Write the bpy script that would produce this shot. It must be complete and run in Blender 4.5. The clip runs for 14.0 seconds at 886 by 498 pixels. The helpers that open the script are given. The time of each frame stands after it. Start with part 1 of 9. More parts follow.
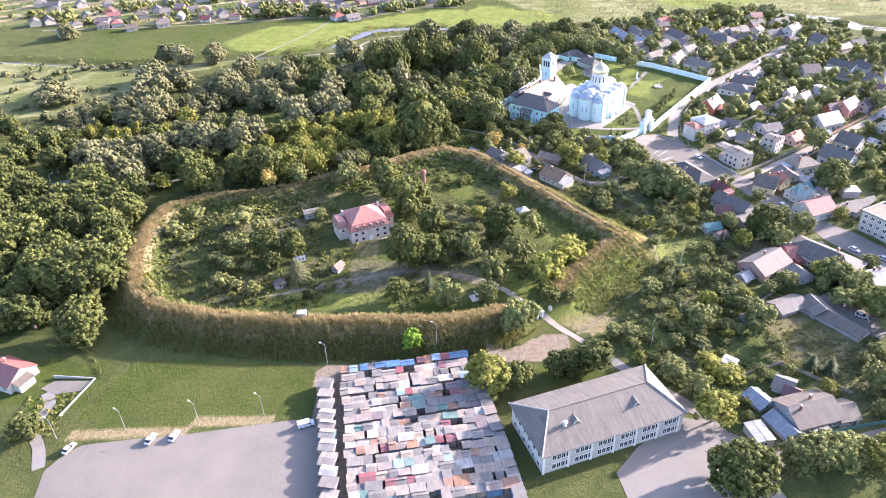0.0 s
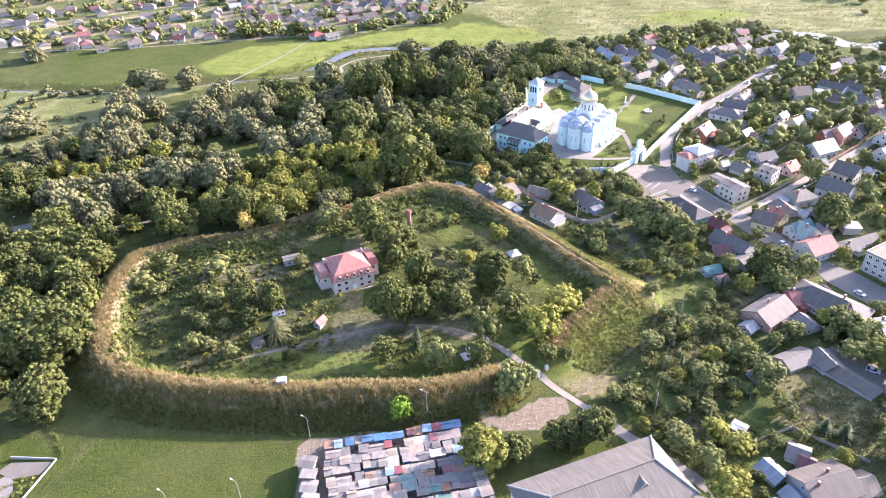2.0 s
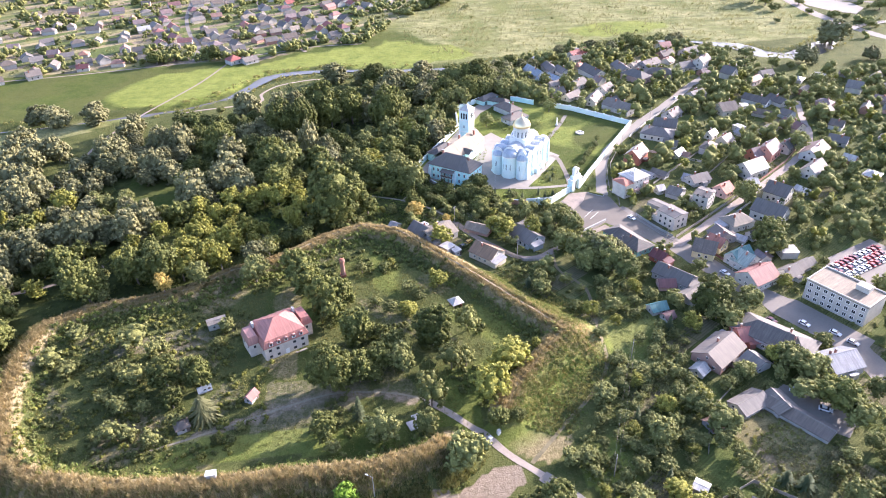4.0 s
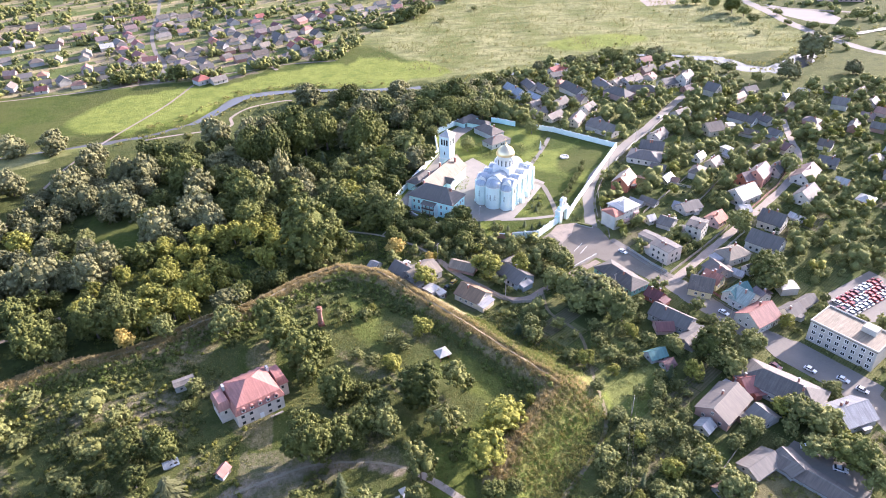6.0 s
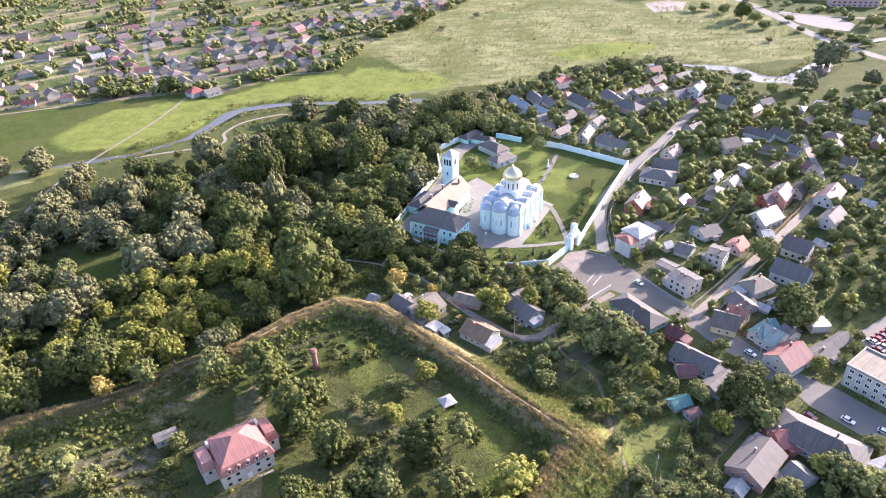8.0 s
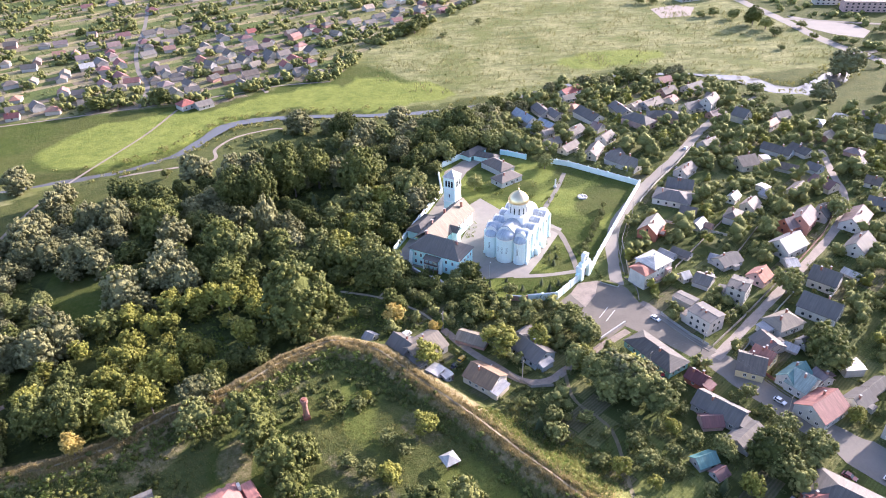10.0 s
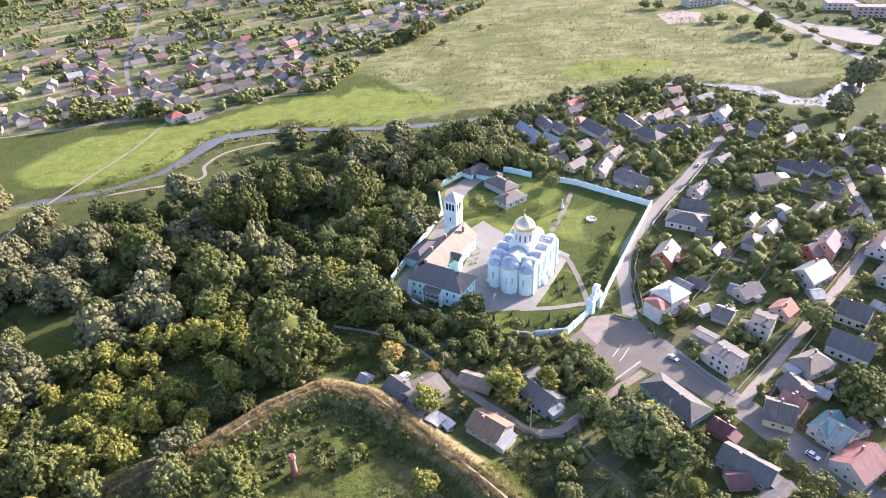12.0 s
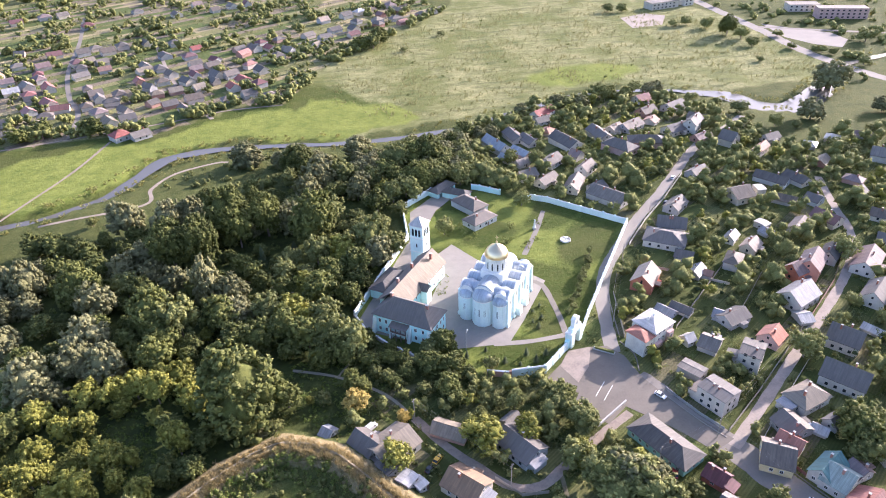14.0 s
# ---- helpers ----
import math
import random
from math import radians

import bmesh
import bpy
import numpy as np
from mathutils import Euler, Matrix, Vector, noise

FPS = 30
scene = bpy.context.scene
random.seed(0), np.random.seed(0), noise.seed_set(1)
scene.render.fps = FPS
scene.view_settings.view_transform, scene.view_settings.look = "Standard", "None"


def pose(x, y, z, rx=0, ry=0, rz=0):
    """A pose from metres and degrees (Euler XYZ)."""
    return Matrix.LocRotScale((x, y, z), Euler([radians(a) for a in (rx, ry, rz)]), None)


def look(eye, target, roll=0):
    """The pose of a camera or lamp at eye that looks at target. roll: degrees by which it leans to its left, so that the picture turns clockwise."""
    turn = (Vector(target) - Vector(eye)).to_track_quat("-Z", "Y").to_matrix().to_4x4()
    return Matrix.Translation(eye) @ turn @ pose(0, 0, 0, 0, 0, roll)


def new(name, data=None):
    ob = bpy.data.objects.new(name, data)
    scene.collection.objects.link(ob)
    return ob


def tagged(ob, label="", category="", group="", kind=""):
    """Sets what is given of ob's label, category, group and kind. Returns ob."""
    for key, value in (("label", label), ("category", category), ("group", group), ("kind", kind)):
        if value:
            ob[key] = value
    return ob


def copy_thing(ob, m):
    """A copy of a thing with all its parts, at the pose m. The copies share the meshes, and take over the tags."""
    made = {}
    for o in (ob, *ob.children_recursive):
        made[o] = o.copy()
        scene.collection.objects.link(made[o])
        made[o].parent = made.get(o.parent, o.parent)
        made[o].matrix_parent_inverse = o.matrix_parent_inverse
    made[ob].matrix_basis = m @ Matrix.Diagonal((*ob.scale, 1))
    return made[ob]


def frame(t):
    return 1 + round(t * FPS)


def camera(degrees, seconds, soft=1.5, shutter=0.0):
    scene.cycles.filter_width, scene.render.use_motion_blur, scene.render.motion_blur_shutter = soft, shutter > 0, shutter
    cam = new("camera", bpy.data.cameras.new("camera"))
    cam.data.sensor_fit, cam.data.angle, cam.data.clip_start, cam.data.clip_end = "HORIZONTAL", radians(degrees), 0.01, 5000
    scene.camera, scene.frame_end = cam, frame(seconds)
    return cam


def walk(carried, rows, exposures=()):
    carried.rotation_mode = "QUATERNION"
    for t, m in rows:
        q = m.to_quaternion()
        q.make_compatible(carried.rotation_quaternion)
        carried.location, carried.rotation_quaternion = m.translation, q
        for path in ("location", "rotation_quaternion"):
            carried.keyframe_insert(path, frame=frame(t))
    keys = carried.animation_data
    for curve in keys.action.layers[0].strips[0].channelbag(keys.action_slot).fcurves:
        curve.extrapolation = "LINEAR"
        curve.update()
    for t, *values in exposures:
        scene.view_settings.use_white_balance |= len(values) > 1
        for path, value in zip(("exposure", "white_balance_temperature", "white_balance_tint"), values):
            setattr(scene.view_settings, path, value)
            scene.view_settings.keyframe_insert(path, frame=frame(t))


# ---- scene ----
cam = camera(65.5, 14.0, soft=1.0)
METRES, EYE, TILT, LEAN, TURN = 170.0, 152.8, -32.6, 1.5, 0.0
ROWS = [
    (0.0, 0.0, 0.0, 0.0, -0.0, 0.0, -0.0),
    (0.5, -0.0037, 0.0206, 0.0267, -1.09, 0.04, 0.65),
    (1.0, -0.007, 0.0424, 0.0532, -1.43, 0.11, 0.87),
    (1.5, -0.0089, 0.0648, 0.0801, -1.42, 0.17, 0.87),
    (2.0, -0.0101, 0.0875, 0.1076, -1.41, 0.21, 0.87),
    (2.5, -0.0115, 0.1105, 0.1352, -1.42, 0.26, 0.88),
    (3.0, -0.0105, 0.1339, 0.1627, -1.5, 0.31, 0.96),
    (3.5, -0.0077, 0.1561, 0.1904, -4.97, 0.22, 3.08),
    (6.0, -0.0013, 0.2826, 0.3191, -8.71, 0.22, 5.26),
    (6.5, 0.0028, 0.3119, 0.3387, -8.69, 0.25, 5.29),
    (7.0, 0.0074, 0.3409, 0.3585, -8.67, 0.27, 5.33),
    (7.5, 0.0123, 0.3701, 0.3782, -8.64, 0.28, 5.37),
    (8.0, 0.0172, 0.3996, 0.3976, -8.62, 0.3, 5.39),
    (10.5, 0.0466, 0.5479, 0.4955, -8.54, 0.31, 5.53),
    (11.0, 0.0522, 0.5759, 0.5133, -8.53, 0.32, 5.54),
    (11.5, 0.0586, 0.6063, 0.5322, -8.52, 0.33, 5.56),
    (12.0, 0.0645, 0.6362, 0.5516, -8.53, 0.33, 5.56),
    (12.5, 0.0721, 0.666, 0.5706, -9.12, 0.27, 5.91),
    (13.0, 0.079, 0.6953, 0.5897, -10.3, 0.15, 6.63),
    (13.5, 0.0846, 0.726, 0.6074, -11.23, 0.07, 7.15),
    (14.0, 0.0911, 0.7579, 0.6231, -11.33, 0.08, 7.17),
]
walk(cam, [(t, pose(0, 0, EYE, TILT, LEAN, TURN) @ pose(METRES * x, METRES * y, METRES * z, 90 + pitch, roll, yaw)) for t, x, y, z, yaw, pitch, roll in ROWS], exposures=[(0.0, 2.0, 5960, 29), (3.5, 1.91, 5960, 29), (7.0, 1.74, 5960, 29), (10.5, 1.63, 5960, 29), (14.0, 1.57, 5960, 29)])

# ---- light ----
SUN_AZ, SUN_EL = 64.5, 18.0
sun_way = Vector((math.sin(radians(SUN_AZ)) * math.cos(radians(SUN_EL)), math.cos(radians(SUN_AZ)) * math.cos(radians(SUN_EL)), math.sin(radians(SUN_EL))))
world = bpy.data.worlds.new("world")
scene.world = world
world.use_nodes = True
wn = world.node_tree
sky = wn.nodes.new("ShaderNodeTexSky")
sky.sky_type, sky.sun_disc = "NISHITA", False
sky.sun_elevation, sky.sun_rotation = radians(SUN_EL), radians(SUN_AZ)
sky.air_density, sky.dust_density, sky.ozone_density = 1.0, 2.0, 1.5
back = wn.nodes["Background"]
back.inputs["Strength"].default_value = 0.15
wn.links.new(sky.outputs[0], back.inputs["Color"])
lamp = bpy.data.lights.new("sun", "SUN")
lamp.energy, lamp.angle, lamp.color = 4.3, radians(0.6), (1.0, 0.91, 0.78)
sun = new("sun", lamp)
sun.matrix_basis = look(sun_way * 500, (0, 0, 0))


# ---- materials ----
def shader(name, rough=0.8, metal=0.0):
    m = bpy.data.materials.new(name)
    m.use_nodes = True
    b = m.node_tree.nodes["Principled BSDF"]
    b.inputs["Roughness"].default_value, b.inputs["Metallic"].default_value = rough, metal
    return m, m.node_tree, b


def node(nt, kind, **values):
    n = nt.nodes.new(kind)
    for k, v in values.items():
        n.inputs[k].default_value = v
    return n


def mix(nt, fac, a, b, mode="MIX"):
    n = nt.nodes.new("ShaderNodeMix")
    n.data_type, n.blend_type = "RGBA", mode
    for sock, v in ((n.inputs[0], fac), (n.inputs[6], a), (n.inputs[7], b)):
        if hasattr(v, "is_linked"):
            nt.links.new(v, sock)
        elif isinstance(v, (int, float)):
            sock.default_value = v
        else:
            sock.default_value = (*v[:3], 1)
    return n.outputs[2]


def ramp(nt, fac, lo, hi):
    n = nt.nodes.new("ShaderNodeMapRange")
    n.inputs[1].default_value, n.inputs[2].default_value = lo, hi
    nt.links.new(fac, n.inputs[0])
    return n.outputs[0]


def coords(nt, kind="Object"):
    return nt.nodes.new("ShaderNodeTexCoord").outputs[kind]


def world_coords(nt):
    return nt.nodes.new("ShaderNodeNewGeometry").outputs["Position"]


def tex(nt, co, scale, detail=4.0, rough=0.6):
    n = node(nt, "ShaderNodeTexNoise", Scale=scale, Detail=detail, Roughness=rough)
    nt.links.new(co, n.inputs["Vector"])
    return n.outputs["Fac"]


def bump(nt, b, height, strength=0.4, distance=0.05):
    n = node(nt, "ShaderNodeBump", Strength=strength, Distance=distance)
    nt.links.new(height, n.inputs["Height"])
    nt.links.new(n.outputs[0], b.inputs["Normal"])


def shade(c, f):
    return tuple(max(0, min(1, v * f)) for v in c)


def rough_surface(name, colour, rough=0.85, grain=3.0, stain=0.25, spread=0.35, metal=0.0, vary=0.12, bumpy=0.3):
    """Plaster, concrete, asphalt: a colour with large stains, fine grain and a change from thing to thing."""
    m, nt, b = shader(name, rough, metal)
    co = world_coords(nt)
    big, fine = tex(nt, co, stain, 5), tex(nt, co, grain, 3)
    c = mix(nt, ramp(nt, big, 0.35, 0.7), shade(colour, 1 - spread), shade(colour, 1 + spread * 0.6))
    c = mix(nt, ramp(nt, fine, 0.3, 0.75), c, mix(nt, 0.5, c, shade(colour, 1.25)))
    info = nt.nodes.new("ShaderNodeObjectInfo").outputs["Random"]
    c = mix(nt, ramp(nt, info, 0, 1), c, mix(nt, vary, c, (1, 0.95, 0.88)))
    nt.links.new(c, b.inputs["Base Color"])
    bump(nt, b, fine, bumpy, 0.03)
    return m


def roof_surface(name, colour, pitch=0.9, rough=0.75, metal=0.0, moss=0.4):
    """Corrugated sheets or tiles: ribs down the slope, courses across it, lichen and faded patches."""
    m, nt, b = shader(name, rough, metal)
    co = coords(nt)
    info = nt.nodes.new("ShaderNodeObjectInfo").outputs["Random"]
    big, fine = tex(nt, co, 0.35, 5), tex(nt, co, 4.0, 3)
    c = mix(nt, ramp(nt, big, 0.3, 0.7), shade(colour, 0.7), shade(colour, 1.2))
    c = mix(nt, ramp(nt, fine, 0.45, 0.8), c, mix(nt, moss, c, (0.16, 0.15, 0.11)))
    run = nt.nodes.new("ShaderNodeMapping")
    run.inputs["Scale"].default_value = (1.6, 0.16, 0.16)
    nt.links.new(co, run.inputs["Vector"])
    streak = tex(nt, run.outputs[0], 1.0, 4, 0.7)
    c = mix(nt, ramp(nt, streak, 0.35, 0.68), mix(nt, 0.6, c, shade(colour, 0.5)), mix(nt, 0.45, c, shade(colour, 1.5)))
    wave = node(nt, "ShaderNodeTexWave", Scale=pitch, Distortion=0.6)
    wave.bands_direction = "X"
    nt.links.new(co, wave.inputs["Vector"])
    c = mix(nt, ramp(nt, wave.outputs["Fac"], 0.0, 1.0), mix(nt, 0.35, c, shade(colour, 0.6)), c)
    c = mix(nt, info, c, mix(nt, 0.25, c, (0.3, 0.28, 0.26)))
    nt.links.new(c, b.inputs["Base Color"])
    bump(nt, b, wave.outputs["Fac"], 0.25, 0.05)
    return m


ROOF = {}
for key, col in dict(slate=(0.118, 0.106, 0.092), ash=(0.19, 0.167, 0.137), brown=(0.155, 0.124, 0.096), tan=(0.26, 0.21, 0.145), cream=(0.42, 0.33, 0.25),
                     mauve=(0.24, 0.165, 0.15), maroon=(0.17, 0.055, 0.055), red=(0.33, 0.09, 0.07), pinkred=(0.37, 0.155, 0.12), terracotta=(0.5, 0.19, 0.12),
                     rust=(0.4, 0.2, 0.13), rustbrown=(0.27, 0.16, 0.08), palegreen=(0.36, 0.43, 0.36), teal=(0.08, 0.25, 0.23)).items():
    ROOF[key] = roof_surface("roof " + key, col)
for key, col in dict(metal=(0.33, 0.33, 0.33), white=(0.54, 0.52, 0.48), bluemetal=(0.33, 0.38, 0.42)).items():
    ROOF[key] = roof_surface("roof " + key, col, rough=0.45, metal=0.15, moss=0.2)
WALL = {}
for key, col in dict(white=(0.52, 0.5, 0.45), pale=(0.42, 0.4, 0.35), grey=(0.36, 0.35, 0.34), cream=(0.58, 0.5, 0.38), beige=(0.5, 0.42, 0.36), yellow=(0.66, 0.56, 0.32),
                     pink=(0.5, 0.33, 0.3), brick=(0.4, 0.13, 0.08), brickdull=(0.33, 0.17, 0.13), garage=(0.5, 0.44, 0.38), turquoise=(0.22, 0.5, 0.46), paleblue=(0.35, 0.39, 0.4)).items():
    WALL[key] = rough_surface("wall " + key, col, 0.85, 2.5, 0.4, 0.2)
WORDS = dict(slate="dark grey slate", ash="weathered grey sheet", brown="brown-grey sheet", tan="tan sheet", cream="cream tiled", mauve="mauve-brown tiled", maroon="dark maroon", red="red metal", pinkred="faded pink-red metal",
             terracotta="terracotta tiled", rust="rusty sheet", rustbrown="rust-brown tiled", palegreen="pale green metal", teal="teal green metal", metal="light grey metal", white="white metal", bluemetal="blue-grey metal")
WALLWORDS = dict(white="white plaster", pale="pale plaster", grey="grey plaster", cream="cream plaster", beige="beige plaster", yellow="yellow plaster", pink="pink plaster", brick="red brick", brickdull="dull brick", garage="beige concrete", turquoise="turquoise plaster", paleblue="pale blue plaster")

asphalt = rough_surface("asphalt", (0.16, 0.146, 0.128), 0.9, 1.5, 0.12, 0.25)
pale_asphalt = rough_surface("worn asphalt", (0.165, 0.142, 0.112), 0.9, 1.2, 0.08, 0.22)
paving = rough_surface("concrete paving", (0.19, 0.166, 0.132), 0.85, 1.5, 0.3, 0.2)
dirt = rough_surface("trodden earth", (0.27, 0.215, 0.165), 0.95, 1.2, 0.3, 0.3)
dry_track = rough_surface("straw-covered track", (0.24, 0.19, 0.095), 0.95, 1.5, 0.4, 0.3)
bare_track = rough_surface("grassy track", (0.17, 0.145, 0.075), 0.95, 1.2, 0.3, 0.35)
mint = rough_surface("mint plaster", (0.5, 0.8, 0.79), 0.8, 2.0, 0.3, 0.1)
mint_white = rough_surface("mint-white plaster", (0.66, 0.79, 0.76), 0.75, 2.0, 0.3, 0.08)
white_paint = rough_surface("white paint", (0.76, 0.76, 0.72), 0.7, 2.0, 0.3, 0.08)
dark_wood = rough_surface("dark wood", (0.09, 0.06, 0.045), 0.8, 5, 0.8, 0.3)
timber = rough_surface("grey timber", (0.3, 0.26, 0.22), 0.85, 5, 0.8, 0.3)
concrete = rough_surface("concrete", (0.45, 0.43, 0.4), 0.9, 2, 0.5, 0.25)
brick_red = rough_surface("old brick", (0.3, 0.11, 0.07), 0.9, 3, 0.6, 0.3)
bark = rough_surface("bark", (0.16, 0.12, 0.09), 0.95, 6, 1, 0.3)
steel, _nt, _b = shader("galvanised steel", 0.5, 0.7)
_b.inputs["Base Color"].default_value = (0.5, 0.5, 0.5, 1)
gold, _nt, _b = shader("gold leaf", 0.22, 1.0)
_b.inputs["Base Color"].default_value = (0.94, 0.76, 0.46, 1)
_n = tex(_nt, coords(_nt), 3.0, 3)
_nt.links.new(ramp(_nt, _n, -1.0, 3.2), _b.inputs["Roughness"])
zinc = roof_surface("zinc sheet", (0.46, 0.53, 0.58), 1.6, 0.5, 0.2, 0.1)
glass, _nt, _b = shader("window glass", 0.08)
_b.inputs["Base Color"].default_value = (0.03, 0.035, 0.04, 1)
frame_white, _nt, _b = shader("white window frame", 0.5)
_b.inputs["Base Color"].default_value = (0.8, 0.8, 0.78, 1)
rubber, _nt, _b = shader("tyre rubber", 0.9)
_b.inputs["Base Color"].default_value = (0.02, 0.02, 0.02, 1)


def car_paint(name, colour):
    m, nt, b = shader(name, 0.3, 0.1)
    c = mix(nt, ramp(nt, tex(nt, coords(nt), 2.0), 0.3, 0.7), shade(colour, 0.9), colour)
    nt.links.new(c, b.inputs["Base Color"])
    b.inputs["Coat Weight"].default_value = 0.5
    return m


PAINT = {k: car_paint(k + " car paint", c) for k, c in dict(white=(0.8, 0.8, 0.8), red=(0.4, 0.03, 0.03), dark=(0.03, 0.03, 0.04), silver=(0.5, 0.52, 0.54), yellow=(0.75, 0.42, 0.03), maroon=(0.16, 0.03, 0.04)).items()}


def leaf_surface(name, dark, light, glow=0.35, tint=(0.2, 0.2, 0.08)):
    """Leaves: each clump and each tree its own green, with light shining through."""
    m, nt, b = shader(name, 0.75)
    b.inputs["Specular IOR Level"].default_value = 0.25
    isle = nt.nodes.new("ShaderNodeNewGeometry").outputs["Random Per Island"]
    info = nt.nodes.new("ShaderNodeObjectInfo").outputs["Random"]
    big = tex(nt, world_coords(nt), 0.12, 3)
    c = mix(nt, ramp(nt, isle, -0.5, 1.5), dark, light)
    c = mix(nt, ramp(nt, big, 0.4, 0.75), c, mix(nt, 0.35, c, tint))
    c = mix(nt, ramp(nt, info, 0.25, 1.1), c, mix(nt, 0.6, c, shade(light, 1.2)))
    c = mix(nt, ramp(nt, info, 0.3, -0.1), c, mix(nt, 0.6, c, shade(dark, 0.9)))
    nt.links.new(c, b.inputs["Base Color"])
    tr = nt.nodes.new("ShaderNodeBsdfTranslucent")
    nt.links.new(mix(nt, 0.4, c, shade(light, 1.25)), tr.inputs["Color"])
    ms = nt.nodes.new("ShaderNodeMixShader")
    ms.inputs[0].default_value = glow
    nt.links.new(b.outputs[0], ms.inputs[1])
    nt.links.new(tr.outputs[0], ms.inputs[2])
    nt.links.new(ms.outputs[0], nt.nodes["Material Output"].inputs["Surface"])
    return m


TONES = dict(broad=((0.056, 0.073, 0.02), (0.185, 0.198, 0.054)), garden=((0.11, 0.128, 0.04), (0.29, 0.295, 0.1)), willow=((0.11, 0.117, 0.047), (0.295, 0.284, 0.138)), yellow=((0.125, 0.135, 0.026), (0.33, 0.32, 0.065)),
             fruit=((0.09, 0.103, 0.032), (0.24, 0.245, 0.08)), gold=((0.34, 0.25, 0.06), (0.56, 0.42, 0.12)), bright=((0.13, 0.23, 0.02), (0.26, 0.42, 0.05)),
             conifer=((0.03, 0.05, 0.022), (0.075, 0.1, 0.04)), palm=((0.05, 0.065, 0.025), (0.16, 0.16, 0.07)))
LEAF = {k: leaf_surface(k + " leaves", lo, hi, 0.1 if k == "conifer" else 0.13) for k, (lo, hi) in TONES.items()}
shrub_leaf = leaf_surface("shrub leaves", (0.06, 0.086, 0.022), (0.185, 0.21, 0.055), 0.35)
garden_leaf = leaf_surface("garden leaves", (0.1, 0.125, 0.042), (0.27, 0.285, 0.11), 0.38)
nettle_leaf = leaf_surface("nettle leaves", (0.06, 0.1, 0.02), (0.18, 0.23, 0.05), 0.35)
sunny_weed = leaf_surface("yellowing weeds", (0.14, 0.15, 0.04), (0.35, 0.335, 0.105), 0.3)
straw = leaf_surface("dry grass", (0.22, 0.17, 0.078), (0.49, 0.395, 0.19), 0.4, (0.3, 0.25, 0.125))
straw_reed = leaf_surface("sedge", (0.13, 0.14, 0.05), (0.34, 0.32, 0.14), 0.35, (0.2, 0.2, 0.08))
grass_blade = leaf_surface("grass blades", (0.1, 0.11, 0.03), (0.27, 0.255, 0.085), 0.4)


def shaded_inner_surface(name, lo, hi):
    """The lumpy mass of leaves behind the outer ones, with shade painted into its hollows."""
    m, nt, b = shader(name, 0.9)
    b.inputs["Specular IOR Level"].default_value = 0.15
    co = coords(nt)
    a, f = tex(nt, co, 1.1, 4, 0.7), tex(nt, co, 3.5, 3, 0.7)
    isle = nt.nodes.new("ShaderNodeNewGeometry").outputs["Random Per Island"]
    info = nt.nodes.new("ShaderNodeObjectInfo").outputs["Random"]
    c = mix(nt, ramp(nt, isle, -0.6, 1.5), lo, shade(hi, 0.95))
    # darker where the bump is low: shade between the leaves, put into the colour
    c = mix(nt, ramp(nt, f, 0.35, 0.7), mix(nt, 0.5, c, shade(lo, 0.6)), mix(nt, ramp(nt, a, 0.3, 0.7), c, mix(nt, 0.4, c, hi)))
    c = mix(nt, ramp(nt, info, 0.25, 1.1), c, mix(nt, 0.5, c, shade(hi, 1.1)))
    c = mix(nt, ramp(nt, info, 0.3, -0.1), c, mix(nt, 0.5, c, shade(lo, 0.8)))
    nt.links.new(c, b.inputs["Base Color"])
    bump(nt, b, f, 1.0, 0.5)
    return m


CORE = {k: shaded_inner_surface(k + " shaded inner leaves", lo, hi) for k, (lo, hi) in TONES.items()}
CORE["grand"] = CORE["broad"]
# the ground's cover, by the masks that the ground carries
ground_mat, nt, b = shader("ground cover", 0.95)
b.inputs["Specular IOR Level"].default_value = 0.1
co = world_coords(nt)
n_big, n_mid, n_fine, n_tiny = tex(nt, co, 0.022, 4), tex(nt, co, 0.11, 6, 0.7), tex(nt, co, 0.55, 5, 0.72), tex(nt, co, 2.2, 4, 0.8)
first, second = nt.nodes.new("ShaderNodeAttribute"), nt.nodes.new("ShaderNodeAttribute")
first.attribute_name, second.attribute_name = "cover", "cover_two"
s1, s2 = nt.nodes.new("ShaderNodeSeparateColor"), nt.nodes.new("ShaderNodeSeparateColor")
nt.links.new(first.outputs["Color"], s1.inputs[0])
nt.links.new(second.outputs["Color"], s2.inputs[0])


def ragged(mask, amount=0.5):
    add = nt.nodes.new("ShaderNodeMath")
    add.operation = "MULTIPLY_ADD"
    nt.links.new(n_fine, add.inputs[0])
    add.inputs[1].default_value = amount
    nt.links.new(mask, add.inputs[2])
    return ramp(nt, add.outputs[0], 0.3 + amount * 0.5, 0.62 + amount * 0.5)


c = mix(nt, ramp(nt, n_mid, 0.32, 0.68), (0.045, 0.063, 0.015), (0.115, 0.124, 0.036))
c = mix(nt, ramp(nt, n_fine, 0.5, 0.75), c, (0.14, 0.13, 0.05))
c = mix(nt, ramp(nt, n_tiny, 0.3, 0.8), mix(nt, 0.3, c, (0.02, 0.035, 0.01)), mix(nt, 0.2, c, (0.26, 0.28, 0.11)))
rough_meadow = mix(nt, ramp(nt, n_mid, 0.32, 0.66), (0.2, 0.205, 0.08), (0.44, 0.415, 0.2))
rough_meadow = mix(nt, ramp(nt, n_fine, 0.42, 0.7), rough_meadow, mix(nt, 0.6, rough_meadow, (0.11, 0.13, 0.04)))
rough_meadow = mix(nt, ramp(nt, n_big, 0.44, 0.58), rough_meadow, mix(nt, 0.8, rough_meadow, (0.15, 0.17, 0.05)))
